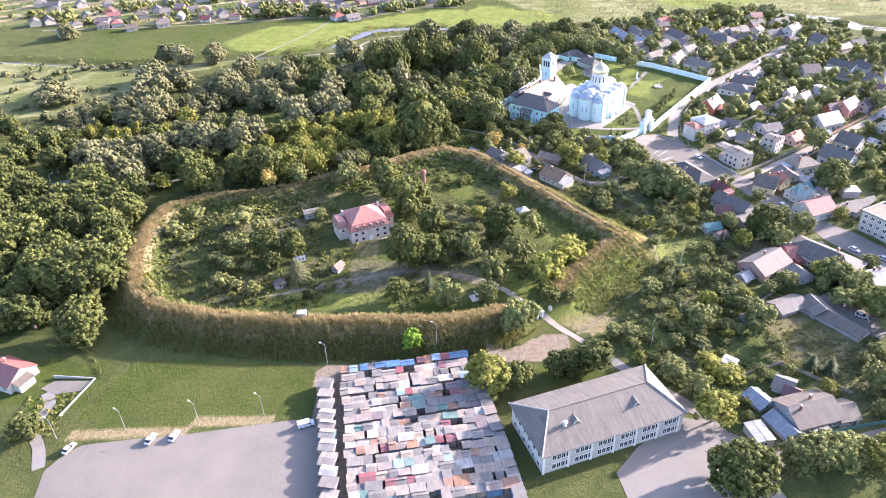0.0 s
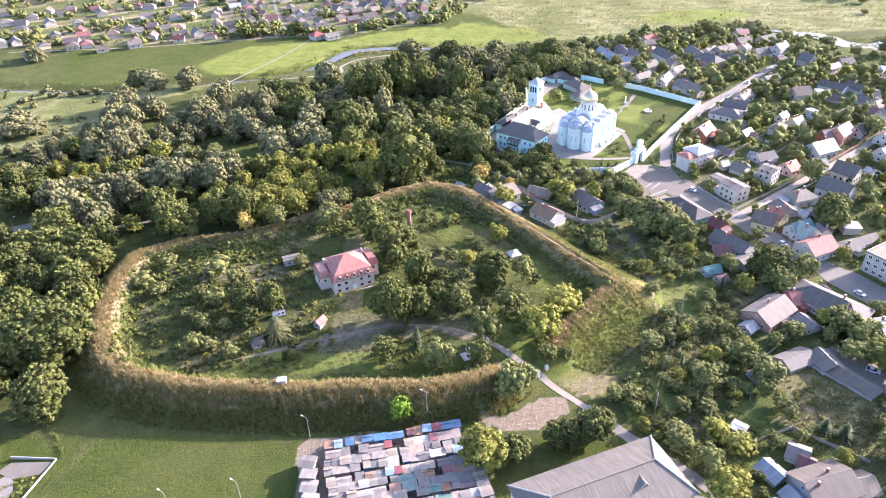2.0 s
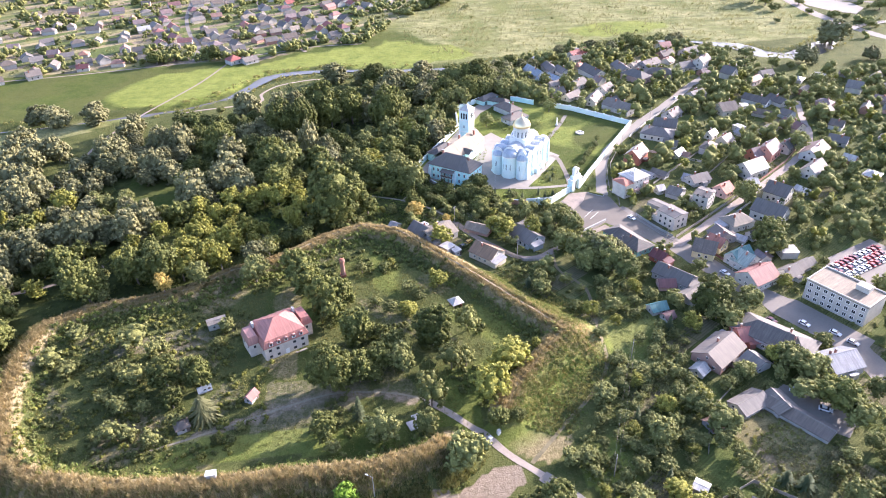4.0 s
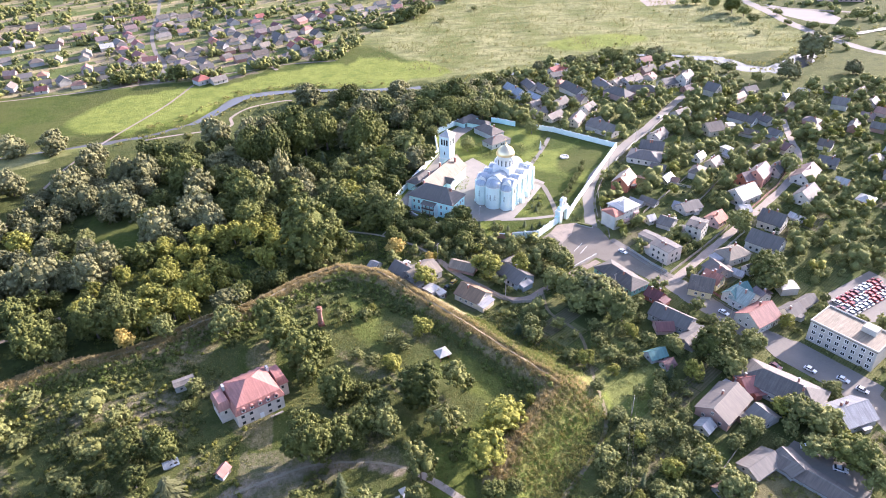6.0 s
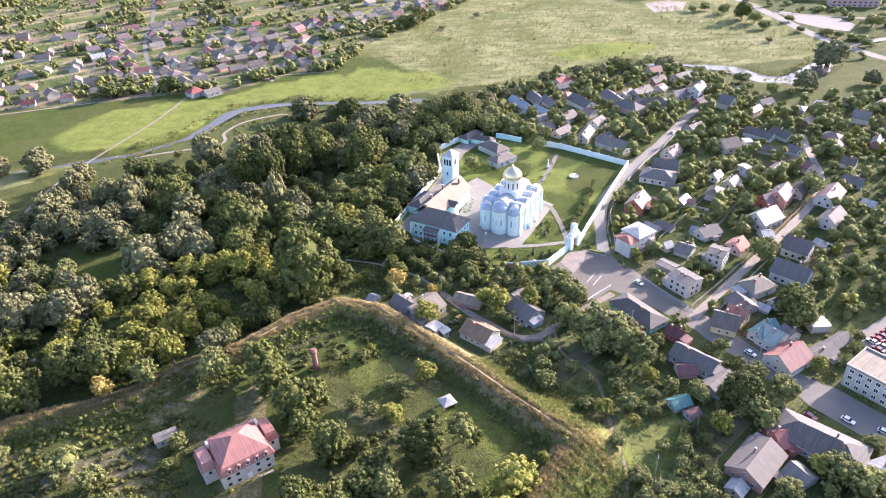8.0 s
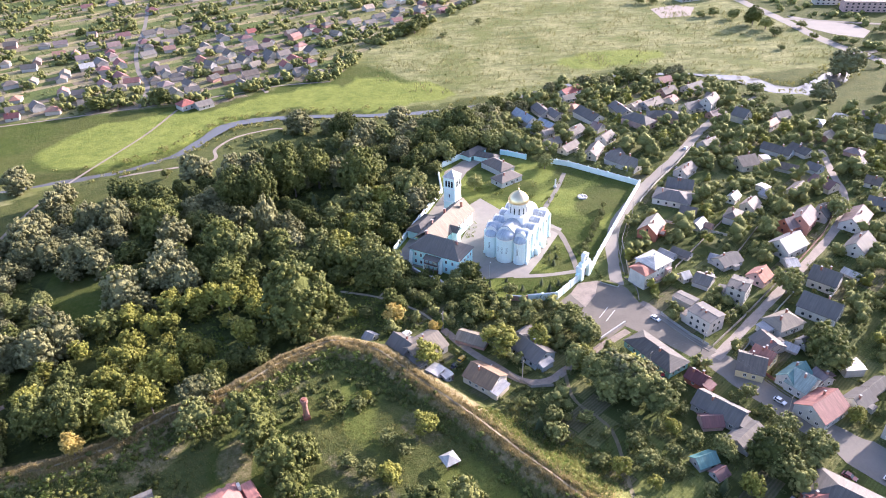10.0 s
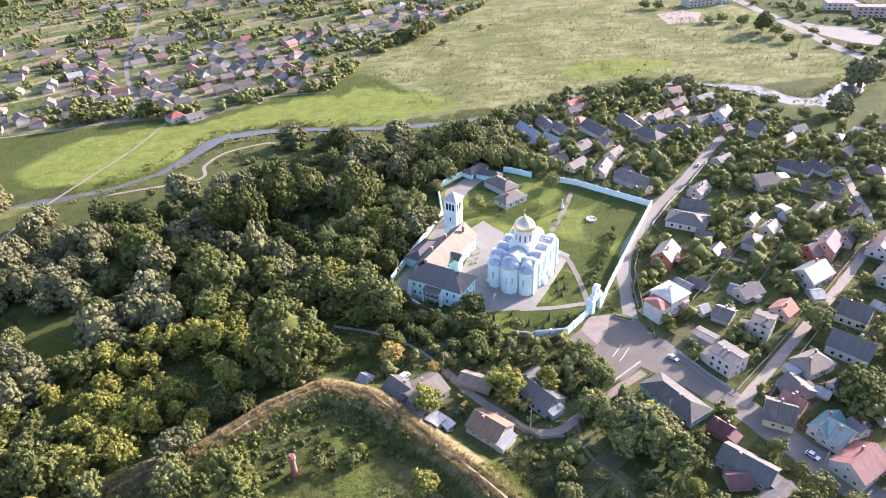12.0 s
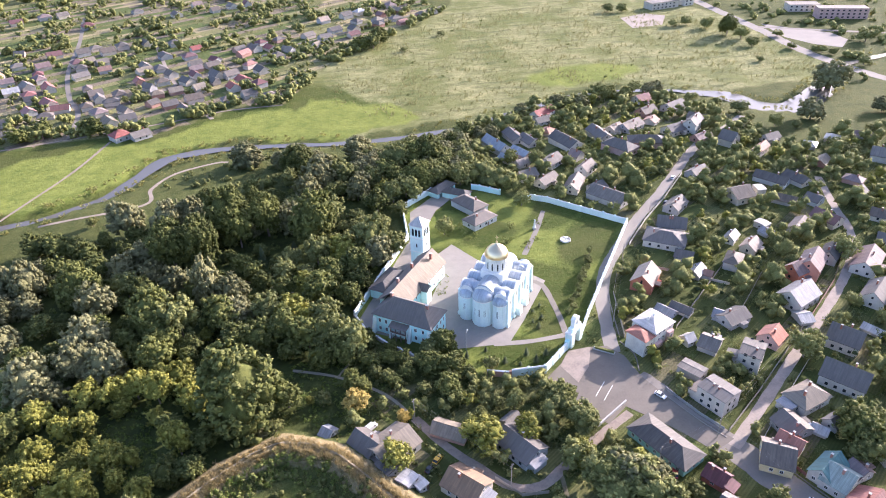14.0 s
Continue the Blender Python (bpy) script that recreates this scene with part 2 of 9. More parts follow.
rough_meadow = mix(nt, ramp(nt, n_tiny, 0.35, 0.75), mix(nt, 0.35, rough_meadow, (0.09, 0.1, 0.03)), rough_meadow)
streaks = nt.nodes.new("ShaderNodeMapping")
streaks.inputs["Scale"].default_value, streaks.inputs["Rotation"].default_value = (0.035, 0.13, 1), (0, 0, 0.25)
nt.links.new(co, streaks.inputs["Vector"])
reeds = tex(nt, streaks.outputs[0], 1.0, 5, 0.65)
rough_meadow = mix(nt, ramp(nt, reeds, 0.5, 0.64), rough_meadow, mix(nt, 0.65, rough_meadow, (0.1, 0.115, 0.045)))
rough_meadow = mix(nt, ramp(nt, reeds, 0.42, 0.3), rough_meadow, mix(nt, 0.25, rough_meadow, (0.4, 0.36, 0.2)))
c = mix(nt, ragged(s2.outputs[0], 0.7), c, rough_meadow)
lawn = mix(nt, ramp(nt, n_mid, 0.3, 0.7), (0.038, 0.068, 0.009), (0.09, 0.116, 0.022))
lawn = mix(nt, ramp(nt, n_fine, 0.45, 0.72), lawn, mix(nt, 0.4, lawn, (0.17, 0.155, 0.055)))
lawn = mix(nt, ramp(nt, n_big, 0.42, 0.6), lawn, mix(nt, 0.4, lawn, (0.13, 0.118, 0.045)))
lawn = mix(nt, ramp(nt, n_tiny, 0.3, 0.75), mix(nt, 0.45, lawn, (0.06, 0.085, 0.02)), lawn)
c = mix(nt, ragged(s1.outputs[1], 0.45), c, lawn)
# dark floor of the wood, used also as painted tree shade below the rampart
wood_floor_and_shade = mix(nt, ramp(nt, n_mid, 0.35, 0.65), (0.035, 0.045, 0.015), (0.09, 0.11, 0.03))
c = mix(nt, ragged(s2.outputs[1], 0.3), c, wood_floor_and_shade)
field = mix(nt, ramp(nt, n_mid, 0.35, 0.65), (0.2, 0.185, 0.085), (0.32, 0.275, 0.15))
c = mix(nt, ragged(s2.outputs[2], 0.1), c, field)
dry = mix(nt, ramp(nt, n_fine, 0.3, 0.7), (0.23, 0.18, 0.09), (0.43, 0.35, 0.2))
dry = mix(nt, ramp(nt, n_tiny, 0.3, 0.8), mix(nt, 0.4, dry, (0.12, 0.1, 0.04)), dry)
c = mix(nt, ragged(s1.outputs[0], 0.45), c, dry)
soil = mix(nt, ramp(nt, n_fine, 0.3, 0.7), (0.19, 0.15, 0.105), (0.33, 0.27, 0.2))
c = mix(nt, ragged(s1.outputs[2], 0.4), c, soil)
third = nt.nodes.new("ShaderNodeAttribute")
third.attribute_name = "cover_three"
s3 = nt.nodes.new("ShaderNodeSeparateColor")
nt.links.new(third.outputs["Color"], s3.inputs[0])
lush = mix(nt, ramp(nt, n_mid, 0.32, 0.68), (0.13, 0.165, 0.03), (0.26, 0.285, 0.065))
lush = mix(nt, ramp(nt, n_fine, 0.42, 0.72), lush, mix(nt, 0.5, lush, (0.12, 0.16, 0.05)))
c = mix(nt, ragged(s3.outputs[0], 0.55), c, lush)


def strips(turn, long, wide, row, colours, path):
    """Plots in strips, each with its own crop, most of them in rows."""
    turned_co = nt.nodes.new("ShaderNodeMapping")
    turned_co.inputs["Rotation"].default_value = (0, 0, -radians(turn))
    nt.links.new(co, turned_co.inputs["Vector"])
    grid = node(nt, "ShaderNodeTexBrick", Scale=1.0)
    grid.offset, grid.squash = 0.37, 0.8
    for key, v in (("Color1", (0, 0, 0, 1)), ("Color2", (1, 1, 1, 1)), ("Mortar", (0, 0, 0, 1)), ("Mortar Size", wide * 0.035), ("Mortar Smooth", 0.6), ("Brick Width", long), ("Row Height", wide)):
        grid.inputs[key].default_value = v
    nt.links.new(turned_co.outputs[0], grid.inputs["Vector"])
    pick = nt.nodes.new("ShaderNodeValToRGB")
    pick.color_ramp.interpolation = "CONSTANT"
    while len(pick.color_ramp.elements) < len(colours):
        pick.color_ramp.elements.new(0.5)
    for i, col in enumerate(colours):
        pick.color_ramp.elements[i].position = 0.12 + 0.76 * i / len(colours)
        pick.color_ramp.elements[i].color = (*col, 1)
    nt.links.new(grid.outputs["Color"], pick.inputs["Fac"])
    rows = node(nt, "ShaderNodeTexWave", Scale=0.314 / row, Distortion=1.2, Detail=2.0)
    rows.bands_direction = "Y"
    nt.links.new(turned_co.outputs[0], rows.inputs["Vector"])
    tone = mix(nt, ramp(nt, n_fine, 0.3, 0.7), mix(nt, 0.35, pick.outputs["Color"], (0.06, 0.075, 0.025)), pick.outputs["Color"])
    tone = mix(nt, ramp(nt, rows.outputs["Fac"], 0.2, 0.8), mix(nt, 0.35, tone, (0.05, 0.06, 0.022)), tone)
    tone = mix(nt, ramp(nt, n_tiny, 0.3, 0.8), mix(nt, 0.25, tone, (0.04, 0.05, 0.02)), tone)
    return mix(nt, grid.outputs["Fac"], tone, path)


green, olive, pale, straw_field, earth = (0.15, 0.19, 0.06), (0.23, 0.23, 0.09), (0.34, 0.32, 0.14), (0.5, 0.41, 0.23), (0.33, 0.26, 0.19)
c = mix(nt, ragged(s3.outputs[1], 0.25), c, strips(30, 46, 9, 2.2, (green, straw_field, olive, pale, green, olive, straw_field, green, pale, earth), (0.07, 0.085, 0.03)))
gardens = strips(33, 19, 8, 1.0, (green, olive, (0.07, 0.09, 0.03), green, earth, olive, (0.08, 0.1, 0.03), pale), (0.08, 0.095, 0.035))
part_share = nt.nodes.new("ShaderNodeMath")
part_share.operation = "MULTIPLY"
part_share.inputs[1].default_value = 0.5
nt.links.new(s3.outputs[2], part_share.inputs[0])
c = mix(nt, part_share.outputs[0], c, gardens)
nt.links.new(c, b.inputs["Base Color"])
rise = nt.nodes.new("ShaderNodeMath")
rise.operation = "MULTIPLY_ADD"
rise.inputs[1].default_value = 0.4
nt.links.new(n_tiny, rise.inputs[0])
nt.links.new(n_fine, rise.inputs[2])
bump(nt, b, rise.outputs[0], 0.7, 0.8)
water, nt, b = shader("river water", 0.2)
b.inputs["Base Color"].default_value = (0.13, 0.12, 0.105, 1)
bump(nt, b, tex(nt, world_coords(nt), 0.6, 3), 0.06, 0.1)


# ---- the lie of the land ----
def smooth(a, b, v):
    u = np.clip((v - a) / (b - a), 0, 1)
    return u * u * (3 - 2 * u)


# the rampart's crest, from one side of the gateway round to the other: x, y, height
CREST = np.array([
    (18, 192.5, 4.5), (8, 187, 6.4), (-6.8, 183.5, 7.2), (-32.7, 184.6, 7.6), (-49.8, 184.5, 7.7), (-67.7, 186.5, 7.7), (-85.6, 189, 7.6),
    (-104, 195.5, 7.4), (-114, 203, 7.2), (-122.5, 217.8, 7.0), (-126.7, 233.3, 6.8), (-129.8, 257.9, 6.2), (-127.5, 274, 5.8),
    (-114, 281.5, 5.4), (-90.5, 283.5, 5.2), (-74.7, 288.2, 5.2), (-59.1, 298.8, 5.2), (-39.4, 305.5, 5.3), (-19.3, 319.5, 5.6),
    (-3.1, 325.5, 6.0), (13, 317.5, 6.0), (31.3, 292.1, 5.8), (41.6, 277.6, 5.8), (52.6, 260, 6.0), (67.3, 237.5, 6.4), (57, 226.3, 5.2), (45, 214, 4.6), (38, 203, 3.6)])


def to_line(X, Y, line, closed=False):
    """Distance to a line of points and how far along it lies the nearest place."""
    pts = np.asarray(line, float)
    if closed:
        pts = np.vstack((pts, pts[:1]))
    best, along = np.full(np.shape(X), 1e9), np.zeros(np.shape(X))
    for i in range(len(pts) - 1):
        a, d = pts[i, :2], pts[i + 1, :2] - pts[i, :2]
        t = np.clip(((X - a[0]) * d[0] + (Y - a[1]) * d[1]) / max(d @ d, 1e-9), 0, 1)
        r = np.hypot(X - a[0] - t * d[0], Y - a[1] - t * d[1])
        along, best = np.where(r < best, i + t, along), np.minimum(best, r)
    return best, along


def within(X, Y, line):
    pts, odd = np.asarray(line, float), np.zeros(np.shape(X), bool)
    for a, b in zip(pts, np.roll(pts, -1, 0)):
        cut = (a[1] > Y) != (b[1] > Y)
        odd ^= cut & (X < (b[0] - a[0]) * (Y - a[1]) / ((b[1] - a[1]) or 1e-9) + a[0])
    return odd


def base_height(X, Y):
    far = smooth(500, 590, Y)
    return -4.0 * far - 2.0 * smooth(-90, -150, X) * (1 - far)


def rampart(X, Y):
    """Height over the plain of rampart and inner yard, the share of crest, and whether a place lies inside."""
    d, along = to_line(X, Y, CREST)
    ring, _ = to_line(X, Y, CREST, True)
    inside = within(X, Y, CREST)
    top = np.interp(along, np.arange(len(CREST)), CREST[:, 2])
    low = np.where(inside, 1.5 * smooth(0, 12, ring), 0)
    wide = np.where(inside, 9.5, 13 + 9 * np.exp(-((X - 76) ** 2 + (Y - 230) ** 2) / 500))
    share = 1 - smooth(1.2, 1, d) * 0 - smooth(1.2, wide, d)
    return low + (top - low) * share, share, inside, d


def ground_height(X, Y):
    X, Y = np.asarray(X, float), np.asarray(Y, float)
    z, share, inside, d = rampart(X, Y)
    lump = 0.16 * np.sin(X * 0.83 + 1.7 * np.sin(Y * 0.31)) * np.sin(Y * 0.71 + 1.3 * np.sin(X * 0.23)) + 0.1 * np.sin(X * 2.1 + Y * 1.3)
    return base_height(X, Y) + z + lump * smooth(0.03, 0.4, share) * 1.6


def gz(x, y):
    return float(ground_height(np.array([x]), np.array([y]))[0])


WOOD = [(-155, 300), (-229, 346), (-240, 368), (-210, 435), (-204, 469), (-163, 460), (-155, 487), (-123, 462), (-75, 480), (-48, 495), (-30, 520), (28, 524), (58, 480), (44, 429), (28, 385), (36, 350), (18, 338), (-3, 337), (-30, 322), (-50, 312), (-78, 300), (-130, 297)]
GLADE = [(-129, 428), (-100, 395), (-92, 362), (-112, 352), (-128, 392)]
WEST_STRIP = [(-178, 420), (-160, 420), (-150, 490), (-190, 490), (-190, 447)]
YARD = [(28.4, 392), (60.8, 447), (63.6, 476), (82, 491.6), (108, 486), (138, 463.3), (167.3, 431), (119.6, 367.8), (112, 358), (91.4, 341), (70.6, 345), (49, 358.7), (31.8, 380.5)]
VILLAGE_EAST = [(64, 345), (92, 341), (120, 368), (167, 431), (138, 463), (108, 487), (84, 494), (70, 520), (122, 556), (180, 600), (256, 612), (306, 552), (290, 494), (400, 500), (420, 380), (300, 300), (200, 190), (170, 120), (75, 120), (62, 160), (86, 215), (84, 240), (60, 275), (20, 325), (20, 345)]
VILLAGE_NORTH = [(-470, 640), (-170, 628), (-132, 640), (-78, 633), (-31, 662), (9, 662), (39, 732), (74, 788), (123, 831), (185, 904), (150, 1250), (-620, 1250), (-620, 640)]
MARKET = [(-45, 166), (-42, 170), (0, 172), (2, 168), (16, 112), (-38, 112)]
RIVER = [(-420, 545), (-250, 508), (-142, 522), (-118, 528), (-93, 544), (-80, 564), (-66, 587), (-47, 594), (-22, 594), (13, 588), (42, 582), (78, 580), (117, 584), (148, 595), (181, 607), (230, 622), (285, 612), (305, 600), (322, 589), (332, 564), (350, 554), (380, 568), (409, 592), (440, 620), (520, 640)]


def spaced(*runs):
    out = []
    for a, b, step in runs:
        out += list(np.arange(a, b, step))
    return np.array(out)


gx = spaced((-4600, -1600, 500), (-1600, -600, 60), (-600, -160, 9), (-160, 110, 1.9), (110, 300, 4), (300, 560, 8), (560, 1500, 60), (1500, 4601, 500))
gy = spaced((-3000, -300, 450), (-300, 90, 30), (90, 165, 4), (165, 340, 1.9), (340, 520, 4), (520, 640, 6), (640, 1100, 10), (1100, 1150, 25), (1150, 1700, 60), (1700, 4700, 500))
GX, GY = np.meshgrid(gx, gy)
GZ = ground_height(GX, GY)
river_d, river_s = to_line(GX, GY, RIVER)
river_half = np.interp(river_s, [0, 4, 6, 9, 14, 16.6, 17, 18, 21, 22, 22.6, 24], [3, 3.5, 5, 3, 2.6, 2.6, 5, 8.5, 10, 7, 3, 3])
bank = 1 - smooth(river_half - 0.5, river_half + 5, river_d)
GZ = GZ * (1 - bank) + np.minimum(GZ, -5.4) * bank
nx, ny = len(gx), len(gy)
index = np.arange(nx * ny).reshape(ny, nx)
quads = np.stack((index[:-1, :-1], index[:-1, 1:], index[1:, 1:], index[1:, :-1]), -1).reshape(-1, 4)
me = bpy.data.meshes.new("ground")
me.from_pydata(np.stack((GX, GY, GZ), -1).reshape(-1, 3).tolist(), [], quads.tolist())
me.polygons.foreach_set("use_smooth", np.ones(len(quads), bool))
_, share, inside, crest_d = rampart(GX, GY)
_, along = to_line(GX, GY, CREST)
wob = np.sin(GX * 0.11 + 2 * np.sin(GY * 0.05)) * np.sin(GY * 0.09 + 1.5 * np.sin(GX * 0.06))
WX = GX + 7 * np.sin(GY * 0.045 + 1.2 * np.sin(GX * 0.03)) + 4 * np.sin(GY * 0.13 + GX * 0.05)
WY = GY + 7 * np.sin(GX * 0.05 + 1.1 * np.sin(GY * 0.027)) + 4 * np.sin(GX * 0.14 - GY * 0.06)
dryness = np.clip(smooth(0.34, 0.8, share + 0.12 * wob), 0, 1)
dryness = np.maximum(dryness, 0.5 * smooth(0.4, 0.75, share) * (along < 12) * (~inside))
corner = np.exp(-((GX - 70) ** 2 + (GY - 234) ** 2) / 110)
dryness = np.maximum(dryness, corner * 1.0)
dryness = np.maximum(dryness, 0.48 * inside * smooth(0.0, 0.6, wob) * (GX < -30))
dryness = np.maximum(dryness, 0.55 * within(GX, GY, [(36, 192), (41.6, 194.3), (59, 192.4), (53.6, 185.5), (46.6, 181.6), (42, 183.6)]))
dryness = np.maximum(dryness, 0.85 * within(GX, GY, [(105, 192), (127, 194), (136, 168), (112, 168)]))
mown = np.maximum.reduce([
    1.0 * within(GX, GY, [(-106, 174), (-62, 172), (-42, 166), (-44, 149), (-60, 147), (-100, 143), (-116, 150)]),
    1.0 * within(GX, GY, YARD),
    0.6 * inside * (share < 0.1) * (GX > -45) * smooth(-0.5, 0.3, wob),
    0.7 * within(WX, WY, [(-300, 520), (-142, 526), (-93, 548), (-66, 592), (-20, 600), (40, 590), (80, 600), (72, 660), (46, 712), (30, 712), (9, 668), (-31, 668), (-78, 638), (-132, 642), (-300, 644)]),
    0.8 * within(GX, GY, [(-160, 180), (-112, 174), (-116, 150), (-160, 160)]),
    0.8 * within(GX, GY, [(92, 179), (101, 183), (105, 166), (97, 162), (90.6, 172)]), 0.8 * within(GX, GY, [(34, 170), (44, 166), (62, 158), (50, 150), (30, 158), (24, 166)]),
    0.85 * within(GX, GY, GLADE)])
soil_m = np.maximum.reduce([0.55 * inside * within(GX, GY, [(12, 214), (1, 220), (-17, 223), (-33, 220), (-56, 213), (-72, 207), (-72, 204), (-55, 208), (-33, 215), (-17, 219), (0, 216), (10, 211)]), 0.42 * inside * within(GX, GY, [(-98, 262), (-70, 268), (-58, 260), (-72, 252), (-100, 254)]), 1.0 * within(GX, GY, MARKET), 1.0 * within(GX, GY, [(9, 177), (18.9, 176), (30.2, 183), (37, 184), (39.5, 178), (34.4, 173.5), (26.6, 169), (20, 169), (12, 173)]),
                            0.36 * inside * (share < 0.15) * smooth(0.35, 0.8, -wob), 0.4 * within(GX, GY, [(-45, 206), (-10, 212), (-4, 226), (-40, 232)])])
meadow = np.maximum(within(WX, WY, [(9, 662), (40, 590), (120, 592), (185, 615), (240, 632), (300, 612), (330, 590), (420, 600), (445, 660), (455, 800), (300, 1100), (185, 904), (123, 831), (74, 788), (39, 732)]) * 1.0,
                    0.8 * within(WX, WY, [(-420, 400), (-210, 400), (-200, 480), (-160, 500), (-140, 520), (-250, 505), (-420, 540)]))
woods = 1.0 * within(GX, GY, WOOD) * (~within(GX, GY, GLADE)) * (~within(GX, GY, WEST_STRIP))
woods = np.maximum(woods, 0.9 * within(GX, GY, [(-210, 190), (-142, 190), (-138, 285), (-160, 300), (-230, 300)]))
# grass strip before the wood: the trees' shade painted in as dark floor
woods = np.maximum(woods, 0.75 * within(GX, GY, [(-150, 300), (-132, 284), (-114, 291), (-90, 294), (-76, 297), (-60, 309), (-40, 316), (-20, 330), (-3, 337), (10, 334), (30, 318), (40, 330), (36, 350), (18, 342), (-3, 342), (-50, 320), (-90, 304)]))


north, east = within(GX, GY, VILLAGE_NORTH), within(GX, GY, VILLAGE_EAST)
fields = 0.0 * GX
mown = np.maximum(mown, 0.45 * east)
bastion = smooth(24, 8, crest_d) * (along > 23) * (~inside)
mown = np.maximum(mown, 0.8 * bastion)
bastion_green = 0.55 * bastion
dryness = np.maximum(dryness, 0.55 * bastion * smooth(-0.1, 0.5, wob))
dryness = np.maximum(dryness, 0.85 * within(GX, GY, [(-116, 139), (-80, 142), (-48, 147), (-48, 150), (-80, 146), (-116, 143)]))
lush = np.maximum.reduce([
    0.62 * within(GX, GY, [(62, 192), (55, 184), (56, 172), (66, 160), (78, 148), (96, 159), (93, 175), (96, 190), (112, 197), (108, 214), (112, 232), (100, 262), (88, 262), (86, 236), (80, 214)]) * smooth(-0.6, 0.2, wob),
    bastion_green,
    0.6 * within(GX, GY, YARD) * smooth(-0.5, 0.3, wob),
    1.0 * within(WX * 0.5 + GX * 0.5, GY, [(182, 663), (228, 686), (268, 685), (296, 671), (282, 653), (219, 638)]),
    0.95 * ((river_d > 7) & within(WX, WY, [(-170, 540), (-142, 530), (-93, 556), (-70, 592), (-20, 602), (40, 594), (110, 604), (66, 650), (30, 680), (9, 652), (-31, 644), (-78, 626), (-132, 616), (-170, 590)])),
    0.42 * inside * (share < 0.12) * (GX > -2) * smooth(-0.7, 0.4, wob),
    0.7 * within(GX, GY, [(85, 243), (106, 243), (103, 234), (90, 220), (82, 229)]),
    0.5 * inside * (share < 0.1) * within(GX, GY, [(-75, 197), (-15, 195), (-10, 206), (-40, 208), (-72, 210)])])


def softened(mask, times=2):
    """A mask with soft borders beyond the river, where the ground's squares are large."""
    m = np.array(mask, float)
    out = m.copy()
    for _ in range(times):
        p = np.pad(out, 1, mode="edge")
        out = (p[:-2, 1:-1] + p[2:, 1:-1] + p[1:-1, :-2] + p[1:-1, 2:] + 2 * p[1:-1, 1:-1]) / 6
    return np.where(GY > 500, out, m)


mown, meadow, lush, dryness = softened(mown), softened(meadow), softened(lush), softened(dryness)
for name, rgb in (("cover", (dryness, mown, soil_m)), ("cover_two", (meadow, woods, fields)), ("cover_three", (lush, softened(1.0 * north, 1), 1.0 * east))):
    layer = me.color_attributes.new(name, "FLOAT_COLOR", "POINT")
    data = np.ones((nx * ny, 4), np.float32)
    for i, v in enumerate(rgb):
        data[:, i] = np.clip(v, 0, 1).reshape(-1)
    layer.data.foreach_set("color", data.reshape(-1))
me.materials.append(ground_mat)
ground = tagged(new("ground", me), "grassy ground with an old earth rampart and gardens", "ground", kind="structure")


# ---- builders ----
def mesh_of(name, bm, material):
    me = bpy.data.meshes.new(name)
    bm.to_mesh(me)
    bm.free()
    me.materials.append(material)
    return me


def part(name, bm, material, parent=None, label="", at=None):
    """One mesh as an object, under a thing or by itself."""
    ob = new(name, mesh_of(name, bm, material) if isinstance(bm, bmesh.types.BMesh) else bm)
    if parent is not None:
        ob.parent = parent
    if at is not None:
        ob.matrix_basis = at
    if label:
        tagged(ob, label)
    return ob


def thing(name, x, y, z, turn, label, category, group=""):
    ob = new(name)
    ob.empty_display_size = 0.5
    ob.matrix_basis = pose(x, y, z, 0, 0, turn)
    return tagged(ob, label, category, group)


def box(bm, cx, cy, z0, sx, sy, sz, turn=0.0):
    m = pose(cx, cy, z0 + sz / 2, 0, 0, turn) @ Matrix.Diagonal((sx, sy, sz, 1))
    bmesh.ops.create_cube(bm, size=1, matrix=m)
    return bm


def boxed(cx, cy, z0, sx, sy, sz, turn=0.0):
    return box(bmesh.new(), cx, cy, z0, sx, sy, sz, turn)


def solid(bm, ring, way):
    """A prism: a ring of corners, carried along a way."""
    way = Vector(way)
    lo = [bm.verts.new(Vector(p)) for p in ring]
    hi = [bm.verts.new(Vector(p) + way) for p in ring]
    faces = [bm.faces.new(lo[::-1]), bm.faces.new(hi)]
    for i in range(len(lo)):
        j = (i + 1) % len(lo)
        faces.append(bm.faces.new((lo[i], lo[j], hi[j], hi[i])))
    bmesh.ops.recalc_face_normals(bm, faces=faces)
    return bm


def tube(bm, a, b, r0, r1, sides=7):
    a, b = Vector(a), Vector(b)
    m = Matrix.Translation((a + b) / 2) @ (b - a).to_track_quat("Z", "Y").to_matrix().to_4x4()
    bmesh.ops.create_cone(bm, cap_ends=True, segments=sides, radius1=r0, radius2=max(r1, 0.001), depth=(b - a).length, matrix=m)
    return bm


def turned(bm, profile, sides=32, x=0, y=0):
    """A shape of revolution from (radius, height) pairs."""
    rings = [[bm.verts.new((x + r * math.cos(2 * math.pi * i / sides), y + r * math.sin(2 * math.pi * i / sides), z)) for i in range(sides)] for r, z in profile]
    for lo, hi in zip(rings, rings[1:]):
        for i in range(sides):
            f = bm.faces.new((lo[i], lo[(i + 1) % sides], hi[(i + 1) % sides], hi[i]))
            f.smooth = True
    return bm


